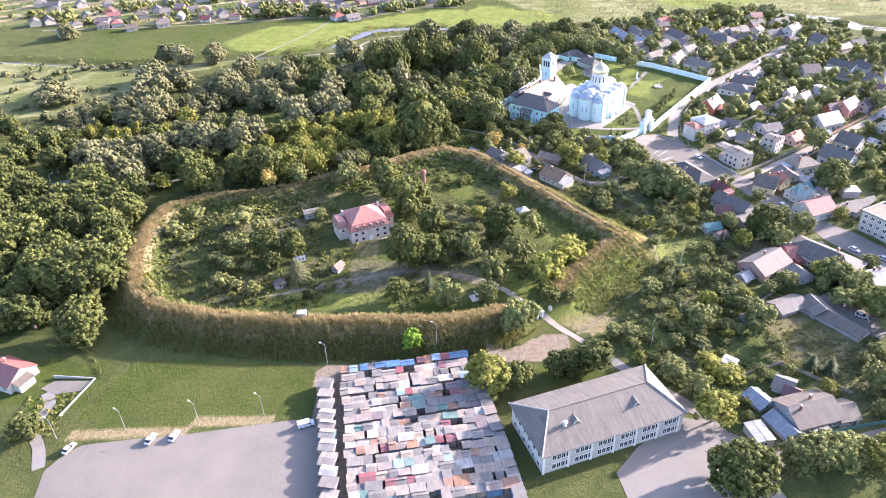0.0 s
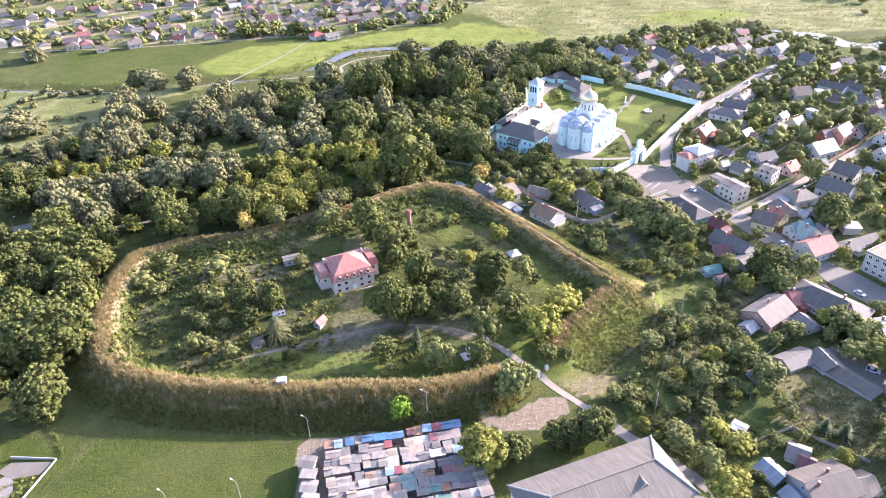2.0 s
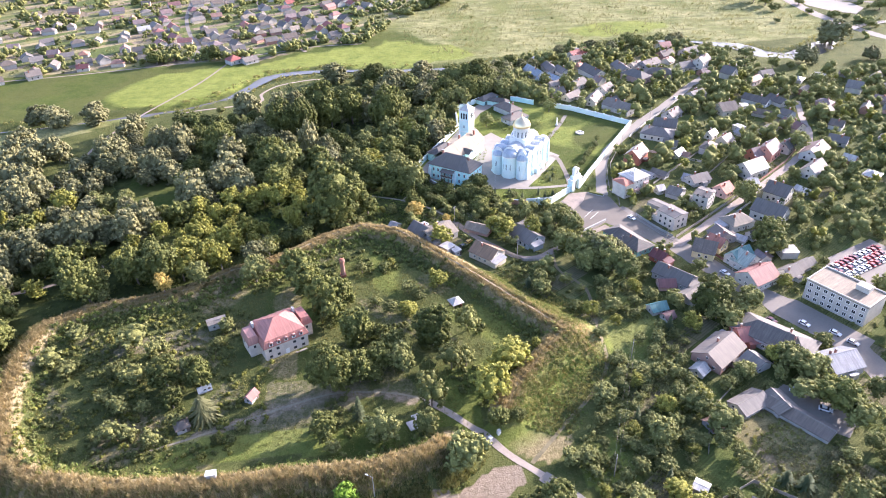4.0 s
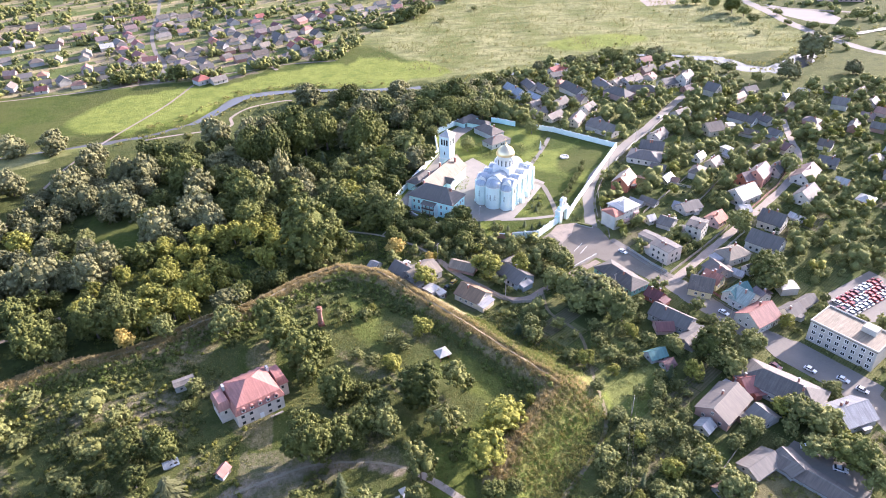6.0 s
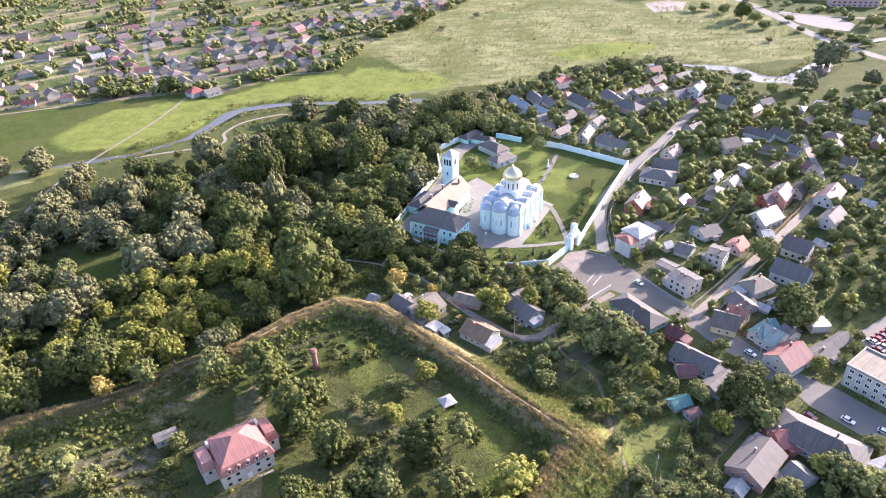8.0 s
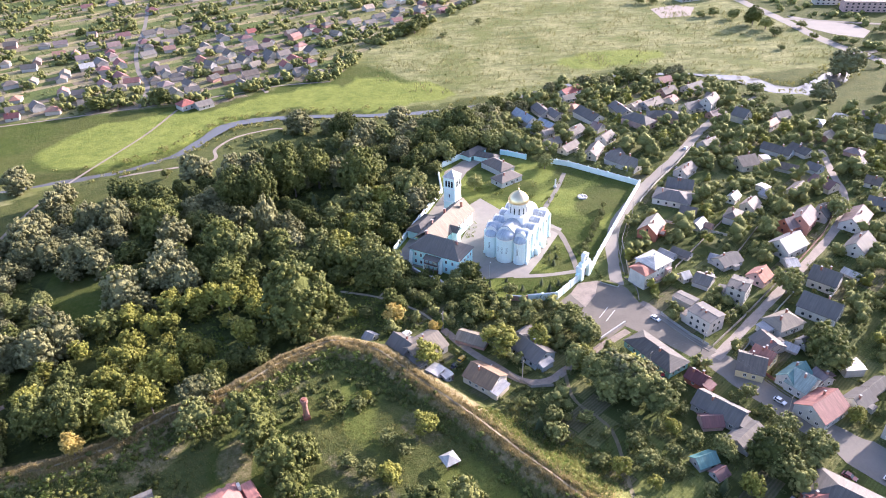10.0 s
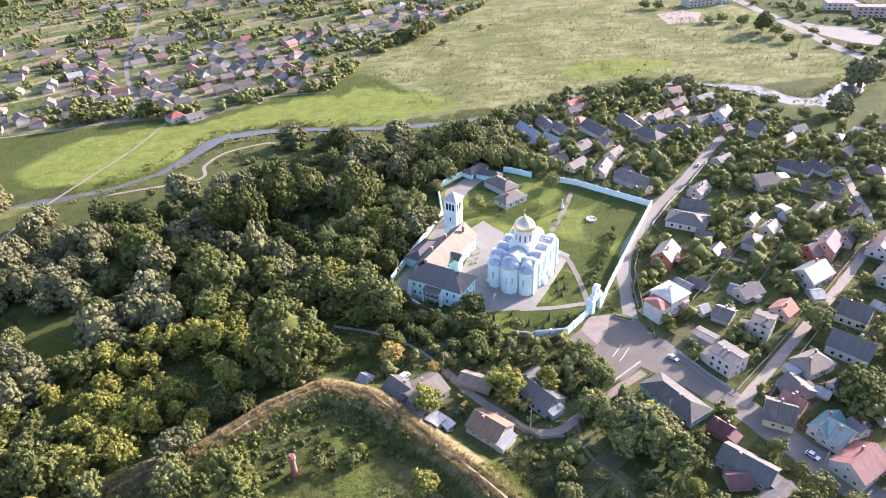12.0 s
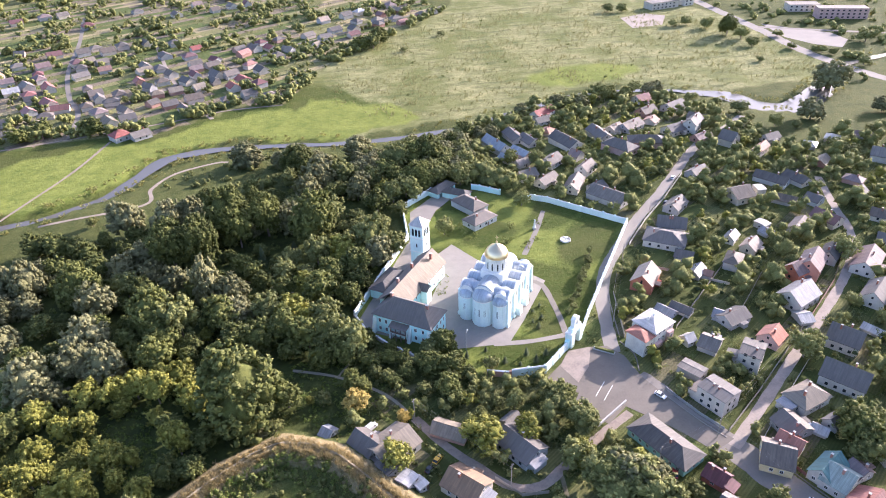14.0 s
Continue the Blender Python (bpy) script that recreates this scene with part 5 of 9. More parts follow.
def church():
    ob = thing("church", 86.9, 386.8, 0, -39.5, "white and mint five-bay orthodox church with a golden dome", "church")
    FOOT.append((85, 384, -39.5, 26, 38))
    hw, hl, wall_z = 10.0, 13.5, 12.6
    part("wall", boxed(0, 0, -0.3, 2 * hw, 2 * hl, wall_z + 0.3), mint_white, ob)
    part("plinth", boxed(0, 0.0, -0.2, 2 * hw + 0.7, 2 * hl + 0.7, 1.3), mint, ob)
    fronts = ((-hw, -4.3), (-4.3, 4.3), (4.3, hw))
    for y0, y1, inner in ((-hl, -hl + 5.5, True), (hl - 5.5, hl, True)):
        for x0, x1 in fronts:
            part("vault", barrel(bmesh.new(), x0, x1, y0, y1, wall_z - 0.2, "y"), zinc, ob)
    part("vault", barrel(bmesh.new(), -4.3, 4.3, -hl + 0.1, hl - 0.1, wall_z, "y", 1.05), zinc, ob)
    bays = [-hl + (i * 2 * hl / 4) for i in range(5)]
    for a, b in zip(bays, bays[1:]):
        part("vault", barrel(bmesh.new(), -hw + 0.1, hw - 0.1, a + 0.35, b - 0.35, wall_z - 0.1, "x", 0.95), zinc, ob)
        for s in (-1, 1):
            part("gable", barrel(bmesh.new(), s * hw - 0.3, s * hw + 0.25, a + 0.15, b - 0.15, wall_z - 0.4, "x", 1.0), white_paint, ob)
            slit(ob, s * (hw + 0.02), (a + b) / 2, 7.6, 90 * s, 0.75, 3.0)
            if a > -hl + 1:
                slit(ob, s * (hw + 0.02), (a + b) / 2, 3.0, 90 * s, 0.75, 2.2)
    for y in bays:
        for s in (-1, 1):
            part("pilaster", box(boxed(s * (hw + 0.28), y, 0, 0.9, 1.0, wall_z + 0.2), s * (hw + 0.4), y, 0, 1.3, 1.3, 1.5), mint_white, ob)
    for x0, x1 in fronts:
        for y in (-hl, hl):
            part("gable", barrel(bmesh.new(), x0 + 0.1, x1 - 0.1, y - 0.3, y + 0.25, wall_z - 0.4, "y", 1.05), white_paint, ob)
    for x in (-hw, -4.3, 4.3, hw):
        part("pilaster", boxed(x, hl + 0.25, 0, 1.0, 0.8, wall_z), mint_white, ob)
    # three apses, the middle one deeper and higher
    for cx, r, deep, top, wins in ((-7.0, 2.85, 1.0, 11.2, 1), (0.0, 4.2, 1.05, 12.2, 3), (7.0, 2.85, 1.0, 11.2, 1)):
        bm = bmesh.new()
        n = 18
        arc = [(cx - r * math.cos(math.pi * i / n), -hl - r * deep * math.sin(math.pi * i / n)) for i in range(n + 1)]
        solid(bm, [(x, y, -0.3) for x, y in arc], (0, 0, top + 0.3))
        apse = part("apse", bm, mint_white, ob)
        bm = bmesh.new()
        last = None
        for k in range(7):
            e = math.pi / 2 * k / 6
            row = [bm.verts.new((cx - (r + 0.3) * math.cos(e) * math.cos(math.pi * i / n), -hl - (r + 0.3) * deep * math.cos(e) * math.sin(math.pi * i / n), top + r * 0.8 * math.sin(e))) for i in range(n + 1)]
            if last:
                for i in range(n):
                    f = bm.faces.new((last[i], last[i + 1], row[i + 1], row[i]))
                    f.smooth = True
            last = row
        bmesh.ops.remove_doubles(bm, verts=bm.verts, dist=0.01)
        bmesh.ops.recalc_face_normals(bm, faces=bm.faces)
        part("half_dome", bm, zinc, apse)
        bm = bmesh.new()
        ring = [(cx - (r + 0.22) * math.cos(math.pi * i / n), -hl - (r + 0.22) * deep * math.sin(math.pi * i / n), top - 0.45) for i in range(n + 1)]
        part("cornice", solid(bm, ring, (0, 0, 0.45)), white_paint, apse)
        for k in range(wins):
            a = math.pi * (0.5 + (k - (wins - 1) / 2) * 0.17)
            slit(apse, cx - r * math.cos(a), -hl - r * deep * math.sin(a), 5.0, math.degrees(a) - 90, 0.6, 3.0)
        for k in range(1, 6 if wins == 3 else 4):
            a = math.pi * k / (6 if wins == 3 else 4)
            part("rib", tube(bmesh.new(), (cx - (r + 0.04) * math.cos(a), -hl - (r + 0.04) * deep * math.sin(a), 0), (cx - (r + 0.04) * math.cos(a), -hl - (r + 0.04) * deep * math.sin(a), top - 0.4), 0.16, 0.16, 6), mint_white, apse)
    # drum and dome over the crossing
    dy = -0.6
    part("dome_base", boxed(0, dy, wall_z, 9.6, 9.6, 5.6), white_paint, ob)
    drum = part("drum", turned(bmesh.new(), [(4.2, 17), (4.2, 23.2), (4.55, 23.5), (4.55, 24.0), (0.1, 24.0)], 36, 0, dy), white_paint, ob)
    for k in range(12):
        a = 2 * math.pi * k / 12
        slit(drum, 4.21 * math.cos(a), dy + 4.21 * math.sin(a), 18.6, math.degrees(a) + 90, 0.55, 2.9)
        b = a + math.pi / 12
        part("column", tube(bmesh.new(), (4.28 * math.cos(b), dy + 4.28 * math.sin(b), 17.4), (4.28 * math.cos(b), dy + 4.28 * math.sin(b), 23.2), 0.2, 0.2, 8), white_paint, drum)
    dome = part("dome", turned(bmesh.new(), [(4.75, 23.9), (4.8, 24.3), (4.62, 25.2), (4.1, 26.3), (3.2, 27.3), (2.0, 28.1), (0.9, 28.7), (0.35, 29.2), (0.15, 29.6)], 40, 0, dy), gold, ob, "polished golden dome")
    part("orb", turned(bmesh.new(), [(0.02, 29.5), (0.3, 29.7), (0.38, 29.95), (0.3, 30.2), (0.02, 30.4)], 14, 0, dy), gold, dome)
    bm = bmesh.new()
    for cx, z0, sx, sz in ((0, 30.3, 0.14, 2.4), (0, 31.7, 1.2, 0.14), (0, 32.2, 0.6, 0.12)):
        box(bm, cx, dy, z0, sx, 0.12, sz)
    part("cross", bm, gold, dome)
    # the porch of the long side
    part("porch", boxed(hw + 1.4, -3.4, 0, 2.2, 2.6, 3.6), mint_white, ob)
    part("porch", boxed(hw + 1.4, 3.6, 0, 2.2, 2.6, 3.6), mint_white, ob)
    return ob


church()


# ---- the bishop's house with its wing, and the bell tower ----
def bishop_house():
    ob = thing("residence", 35.1, 381.7, 0, -39.5, "mint plastered two-storey residence with dark slate and tan roofs", "residence")
    for cx, cy, L, W in ((12.5, 6.5, 25, 13), (2.5, 28, 13, 34), (-9, 27, 9, 17)):
        FOOT.append((35.1 + 0.772 * cx + 0.636 * cy, 381.7 - 0.636 * cx + 0.772 * cy, -39.5, L + 2, W + 2))

    def block(cx, cy, L, W, eave, H, roof_mat, hip=True, turn=0):
        w = part("wall", boxed(0, 0, -0.3, L, W, eave + 0.3), mint, ob, at=pose(cx, cy, 0, 0, 0, turn))
        part("cornice", boxed(0, 0, eave - 0.5, L + 0.4, W + 0.4, 0.5), mint_white, w)
        if hip:
            part("roof", hip_roof(L, W, eave, H, 0.7), roof_mat, ob, at=pose(cx, cy, 0, 0, 0, turn))
        return w
    block(12.5, 6.5, 25, 13, 8.5, 14.0, ROOF["slate"])
    block(2.5, 28, 34, 12.5, 7.4, 12.6, ROOF["tan"], False, 90)
    # one tan roof; the slope away from the sun is painted darker for its shade
    for half, mat in ((-1, ROOF["tan"]), (1, ROOF["brown"])):
        part("roof", gable_roof(36, 12.5, 7.4, 12.6, 0.6, half=half), mat, ob, at=pose(2.5, 27.5, 0, 0, 0, 90))
    block(-9, 27, 17, 8, 4.6, 6.8, ROOF["slate"], True, 90)
    # battered buttresses, porch and windows of the front
    for x in (0.6, 8.2, 16.2, 24.4):
        part("buttress", solid(bmesh.new(), [(x - 0.7, -0.05, 0), (x - 0.7, -2.0, 0), (x - 0.7, -0.5, 6.5), (x - 0.7, -0.05, 7.0)], (1.4, 0, 0)), mint_white, ob)
    for z in (1.3, 5.0):
        for x in (2.8, 5.6, 18.6, 21.8):
            window(ob, x, -0.04, z, 0, 1.1, 1.9)
        for y in (2.5, 5.5, 8.5, 11):
            window(ob, 25.04, y, z, 90, 1.0, 1.8)
        for y in range(15, 44, 4):
            window(ob, 8.79, y, z, 90, 1.0, 1.7)
    porch = part("porch", boxed(12.2, -1.4, 3.6, 7.0, 2.8, 0.25), mint_white, ob)
    for x in (9.0, 11.1, 13.3, 15.4):
        part("post", boxed(x, -2.5, 0, 0.3, 0.3, 6.6), dark_wood, porch)
        window(ob, x + 0.9 if x < 15 else 10, -0.05, 4.3, 0, 1.0, 1.9)
    part("rail", boxed(12.2, -2.7, 3.9, 7.0, 0.08, 0.9), dark_wood, porch)
    part("canopy", solid(bmesh.new(), [(8.3, 0.2, 7.4), (8.3, -3.2, 6.5), (8.3, -3.2, 6.65), (8.3, 0.2, 7.55)], (7.8, 0, 0)), ROOF["slate"], porch)
    # the gabled balcony on the wing's sunny side
    bay = part("bay", boxed(9.9, 25, 0, 3.4, 4.2, 7.2), mint_white, ob)
    part("roof", gable_roof(4.6, 4.6, 7.2, 9.2, 0.3, half=1), ROOF["slate"], bay, at=pose(9.6, 25, 0, 0, 0, 0))
    part("roof", gable_roof(4.6, 4.6, 7.2, 9.2, 0.3, half=-1), ROOF["slate"], bay, at=pose(9.6, 25, 0, 0, 0, 0))
    for x, y in ((4.0, 8.2), (20.5, 6.5), (1.2, 18), (1.2, 30), (5, 40)):
        ch = part("chimney", boxed(x, y, 11.2, 1.0, 0.8, 2.8), brick_red, ob)
        part("cap", boxed(x, y, 14.0, 1.2, 1.0, 0.15), concrete, ch)
    return ob


bishop_house()


def bell_tower():
    ob = thing("bell_tower", 62.7, 423.8, 0, -39.5, "square mint bell tower with arched bell openings and a pyramid roof", "bell tower")
    FOOT.append((62.7, 423.8, -39.5, 8, 8))
    part("wall", boxed(0, 0, -0.3, 6.4, 6.4, 21.8), mint_white, ob)
    for z in (8.0, 15.0, 21.0):
        part("cornice", boxed(0, 0, z, 6.8, 6.8, 0.4), white_paint, ob)
    bm = bmesh.new()
    lo = [bm.verts.new((sx * 3.7, sy * 3.7, 21.4)) for sx, sy in ((-1, -1), (1, -1), (1, 1), (-1, 1))]
    tip = bm.verts.new((0, 0, 24.6))
    bm.faces.new(lo[::-1])
    for i in range(4):
        bm.faces.new((lo[i], lo[(i + 1) % 4], tip))
    part("roof", bm, ROOF["white"], ob)
    for side in range(4):
        a = 90 * side
        for u in (-1.6, 0, 1.6):
            c, s = math.cos(radians(a)), math.sin(radians(a))
            slit(ob, c * u + s * 3.22, s * u - c * 3.22, 16.2, a, 1.0, 3.0)
        c, s = math.cos(radians(a)), math.sin(radians(a))
        for z in (4, 10.5):
            slit(ob, s * 3.22, -c * 3.22, z, a, 0.6, 1.6)


bell_tower()


# ---- the monastery's wall and gate ----
def wall_run(pts, height, material, label, width=0.55):
    ob = thing("perimeter_wall", pts[0][0], pts[0][1], 0, 0, label, "wall")
    o = Vector((*pts[0], 0))
    for a, b in zip(pts, pts[1:]):
        a, b = Vector((*a, 0)), Vector((*b, 0))
        d = b - a
        turn = math.degrees(math.atan2(d.y, d.x))
        n = max(1, round(d.length / 6))
        for i in range(n):
            p, q = a + d * i / n, a + d * (i + 1) / n
            mid = (p + q) / 2 - o
            panel = part("panel", boxed(0, 0, -0.4, d.length / n - 0.02, width, height + 0.4), material, ob, at=pose(mid.x, mid.y, 0, 0, 0, turn))
            part("coping", solid(bmesh.new(), [(-d.length / n / 2, -width * 0.75, height), (-d.length / n / 2, width * 0.75, height), (-d.length / n / 2, 0, height + 0.3)], (d.length / n - 0.02, 0, 0)), white_paint, panel)
            part("post", boxed(0, 0, -0.4, 0.8, 0.9, height + 0.8), material, ob, at=pose((p - o).x, (p - o).y, 0, 0, 0, turn))
    ROADS.append((list(pts), 1.5))
    return ob


wall_run([(112.5, 357.5), (119.6, 367.8), (143, 399), (167.3, 431), (138.2, 463.3), (127, 471)], 3.0, mint_white, "long mint-white masonry wall with pillars and coping")
wall_run([(117, 478), (108, 486), (104, 488.5)], 3.0, mint, "mint masonry wall with pillars and coping")
wall_run([(82, 490), (63.6, 475.8), (60.8, 446), (28.4, 392)], 3.0, mint_white, "long mint-white masonry wall behind the bell tower")
wall_run([(28.4, 392), (31.8, 380.5), (39, 370), (49, 358.7)], 1.6, concrete, "low grey retaining wall round the lower yard")
wall_run([(103.5, 350.8), (91.4, 341), (79, 342)], 3.4, mint_white, "tall mint-white wall descending from the gate")
wall_run([(78.5, 342), (70.6, 345)], 2.6, WALL["brickdull"], "worn brick stretch of the old wall")


def gate():
    ob = thing("monastery_gate", 107.8, 354.4, 0, 38, "tall mint and white arched gateway with a bell gable", "gate")
    for s in (-1, 1):
        pier = part("pier", boxed(s * 2.9, 0, -0.2, 2.2, 3.0, 6.4), mint_white, ob)
        part("cornice", boxed(s * 2.9, 0, 6.2, 2.7, 3.4, 0.45), white_paint, pier)
        part("wing", boxed(s * 4.9, 0, -0.2, 2.0, 1.2, 4.2), mint, ob)
    bm = bmesh.new()
    ring = [(-1.8, -1.2, 4.2)] + [(-1.8 * math.cos(math.pi * i / 10), -1.2, 4.2 + 1.8 * math.sin(math.pi * i / 10)) for i in range(1, 10)] + [(1.8, -1.2, 4.2), (1.8, -1.2, 7.4), (-1.8, -1.2, 7.4)]
    part("arch", solid(bm, ring, (0, 2.4, 0)), mint_white, ob)
    part("attic", boxed(0, 0, 6.65, 6.4, 2.0, 1.7), mint_white, ob)
    for s in (-1, 1):
        part("belfry_pier", boxed(s * 1.4, 0, 8.35, 0.9, 1.5, 2.8), white_paint, ob)
    part("belfry_gable", barrel(bmesh.new(), -2.0, 2.0, -0.9, 0.9, 11.1, "y", 0.75), white_paint, ob)
    part("bell", turned(bmesh.new(), [(0.5, 9.6), (0.4, 10.1), (0.2, 10.5), (0.02, 10.6)], 14), gold, ob)
    for s in (-1, 1):
        part("pinnacle", tube(bmesh.new(), (s * 2.9, 0, 6.6), (s * 2.9, 0, 8.4), 0.5, 0.1, 8), white_paint, ob)
    part("leaf", boxed(0, 0, 0, 3.4, 0.12, 4.0), dark_wood, ob, "dark wooden gate leaf")


gate()


def long_garage():
    ob = thing("garage", 88, 489.5, 0, 38, "low mint garage row with dark slate roof and green doors", "garage")
    FOOT.append((90, 488, 38, 20, 14))
    part("wall", boxed(0, 0, -0.2, 15, 6.5, 3.4), mint, ob)
    part("roof", hip_roof(15, 6.5, 3.2, 5.6, 0.6), ROOF["slate"], ob)
    part("wall", boxed(9.5, -2.2, -0.2, 14, 6, 3.4), mint, ob, at=pose(0, 0, 0, 0, 0, -75))
    part("roof", hip_roof(14, 6, 3.2, 5.2, 0.6), ROOF["slate"], ob, at=pose(0.3, -9.8, 0, 0, 0, -75))
    for i in range(4):
        part("door", boxed(-5 + i * 3.2, -3.3, 0, 2.2, 0.1, 2.4), ROOF["teal"], ob)


long_garage()
house(97.5, 468, 118, 17, 10, 6.5, "hip", "brown", "paleblue")
house(98.5, 452, 28, 15, 9, 6.0, "hip", "brown", "paleblue")


def villa():
    ob = thing("villa", 134.8, 347.5, 0, 25, "three-storey white and pink villa with light metal roof", "house", "houses of the village")
    FOOT.append((134.8, 347.5, 25, 18, 13))
    part("wall", boxed(2.5, 0, -0.3, 11, 10.5, 9.0), WALL["white"], ob)
    part("roof", hip_roof(11, 10.5, 8.7, 10.4, 0.5), ROOF["white"], ob, at=pose(2.5, 0, 0))
    wing = part("wing", boxed(-5.7, -0.8, -0.3, 5.6, 8.5, 7.8), WALL["white"], ob)
    part("roof", hip_roof(5.6, 8.5, 7.5, 9.0, 0.5), ROOF["terracotta"], wing, at=pose(-5.7, -0.8, 0))
    part("bay", boxed(5.4, -5.8, -0.3, 3.0, 1.6, 6.4), WALL["pink"], ob)
    part("balcony", boxed(-1.0, -5.9, 3.0, 3.6, 1.4, 0.9), WALL["pink"], ob)
    part("canopy", boxed(-1.0, -6.0, 2.5, 3.4, 1.8, 0.15), dark_wood, ob)
    for z in (1.0, 3.9, 6.6):
        for x in (-0.5, 2.2, 5.4):
            window(ob, x, -5.27 if x != 5.4 or z > 6 else -6.62, z, 0, 1.1, 1.4)
        for y in (-3, 0, 3):
            window(ob, 8.02, y, z, 90, 1.0, 1.4)
        if z < 6:
            for x in (-7.2, -4.6):
                window(ob, x, -5.07, z, 0, 1.1, 1.4)
    for x in (0.5, 3.8):
        part("chimney", boxed(x, 1, 9.2, 0.8, 0.8, 2.0), white_paint, ob)


villa()


# ---- the house in the rampart's yard ----
def manor():
    x0, y0 = -37.2, 252.4
    ob = thing("manor", x0, y0, gz(x0, y0) - 0.1, 25, "pale brick two-storey house with red mansard roof and dormers", "house")
    FOOT.append((x0, y0, 25, 26, 17))
    brick_pale = rough_surface("pale silicate brick", (0.56, 0.49, 0.42), 0.9, 3.0, 0.5, 0.2)
    roof = roof_surface("red tile sheet", (0.45, 0.19, 0.15), 1.2, 0.6, 0.0, 0.15)
    L, W = 16.5, 15.5
    part("wall", boxed(0, 0, -0.6, L, W, 6.6), brick_pale, ob)
    bm = bmesh.new()
    rows = [((L / 2 + 0.5), (W / 2 + 0.5), 5.7), ((L / 2 + 0.45), (W / 2 + 0.45), 6.0), (L / 2 - 0.6, W / 2 - 0.6, 8.4)]
    last = None
    for a, b, z in rows:
        row = [bm.verts.new((sx * a, sy * b, z)) for sx, sy in ((-1, -1), (1, -1), (1, 1), (-1, 1))]
        if last:
            for i in range(4):
                bm.faces.new((last[i], last[(i + 1) % 4], row[(i + 1) % 4], row[i]))
        else:
            bm.faces.new(row[::-1])
        last = row
    p, q = bm.verts.new((-1.0, 0, 12.2)), bm.verts.new((1.0, 0, 12.2))
    bm.faces.new((last[0], last[1], q, p))
    bm.faces.new((last[1], last[2], q))
    bm.faces.new((last[2], last[3], p, q))
    bm.faces.new((last[3], last[0], p))
    part("roof", bm, roof, ob)
    for s in (-1, 1):
        wing = part("wing", boxed(s * (L / 2 + 1.9), 1.5, -0.6, 4.0, 8.0, 6.3), brick_pale, ob)
        bm = bmesh.new()
        a = [bm.verts.new((s * (L / 2 + 1.9) + dx, 1.5 + dy, z)) for dx, dy, z in ((-2.3, -4.4, 5.6), (2.4, -4.4, 5.6), (2.4, 4.4, 5.6), (-2.3, 4.4, 5.6))]
        b2 = [bm.verts.new((s * (L / 2 + 1.9) + dx, 1.5 + dy, z)) for dx, dy, z in ((-1.6, -3.4, 8.6), (1.5, -3.4, 8.6), (1.5, 3.4, 8.6), (-1.6, 3.4, 8.6))]
        bm.faces.new(a[::-1])
        bm.faces.new(b2)
        for i in range(4):
            bm.faces.new((a[i], a[(i + 1) % 4], b2[(i + 1) % 4], b2[i]))
        part("roof", bm, roof, wing)
        part("chimney", boxed(s * (L / 2 - 0.3), 4.2, 8.0, 0.8, 1.6, 2.0), concrete, ob)
        window(wing, s * (L / 2 + 1.9), -2.52, 3.6, 0, 0.9, 1.2, False)
        for y in (-1, 3.5):
            window(wing, s * (L / 2 + 3.92), y, 3.4, 90 * s, 1.0, 1.2, False)
    for face, turn in ((-1, 0), (1, 180)):
        for i in range(5):
            x = (i - 2) * 2.9 * -face
            dm = part("dormer", barrel(bmesh.new(), -0.75, 0.75, -0.9, 1.4, 0.9, "y", 0.7), roof, ob, at=pose(x, face * (W / 2 - 0.35), 6.4, 0, 0, turn))
            part("dormer_wall", boxed(0, 0.2, -0.1, 1.3, 2.0, 1.05), frame_white, dm)
            part("pane", boxed(0, -0.82, 0.1, 0.8, 0.08, 0.9), glass, dm)
        for x in (-6.3, -3.4, 3.0, 6.2):
            for z in (0.8, 3.5):
                window(ob, x * -face, face * (W / 2 + 0.03), z, turn, 1.25, 1.15, False)
        part("door", boxed(0, face * (W / 2 + 0.02), 0, 1.4, 0.1, 2.3), frame_white, ob)
    for side in (-1, 1):
        for y in (-6, -4.2):
            window(ob, side * (L / 2 + 0.03), y, 3.5, 90 * side, 1.0, 1.2, False)
    part("timber_pile", boxed(4.5, -W / 2 - 1.6, -0.2, 4.5, 0.8, 0.5), timber, ob)


manor()


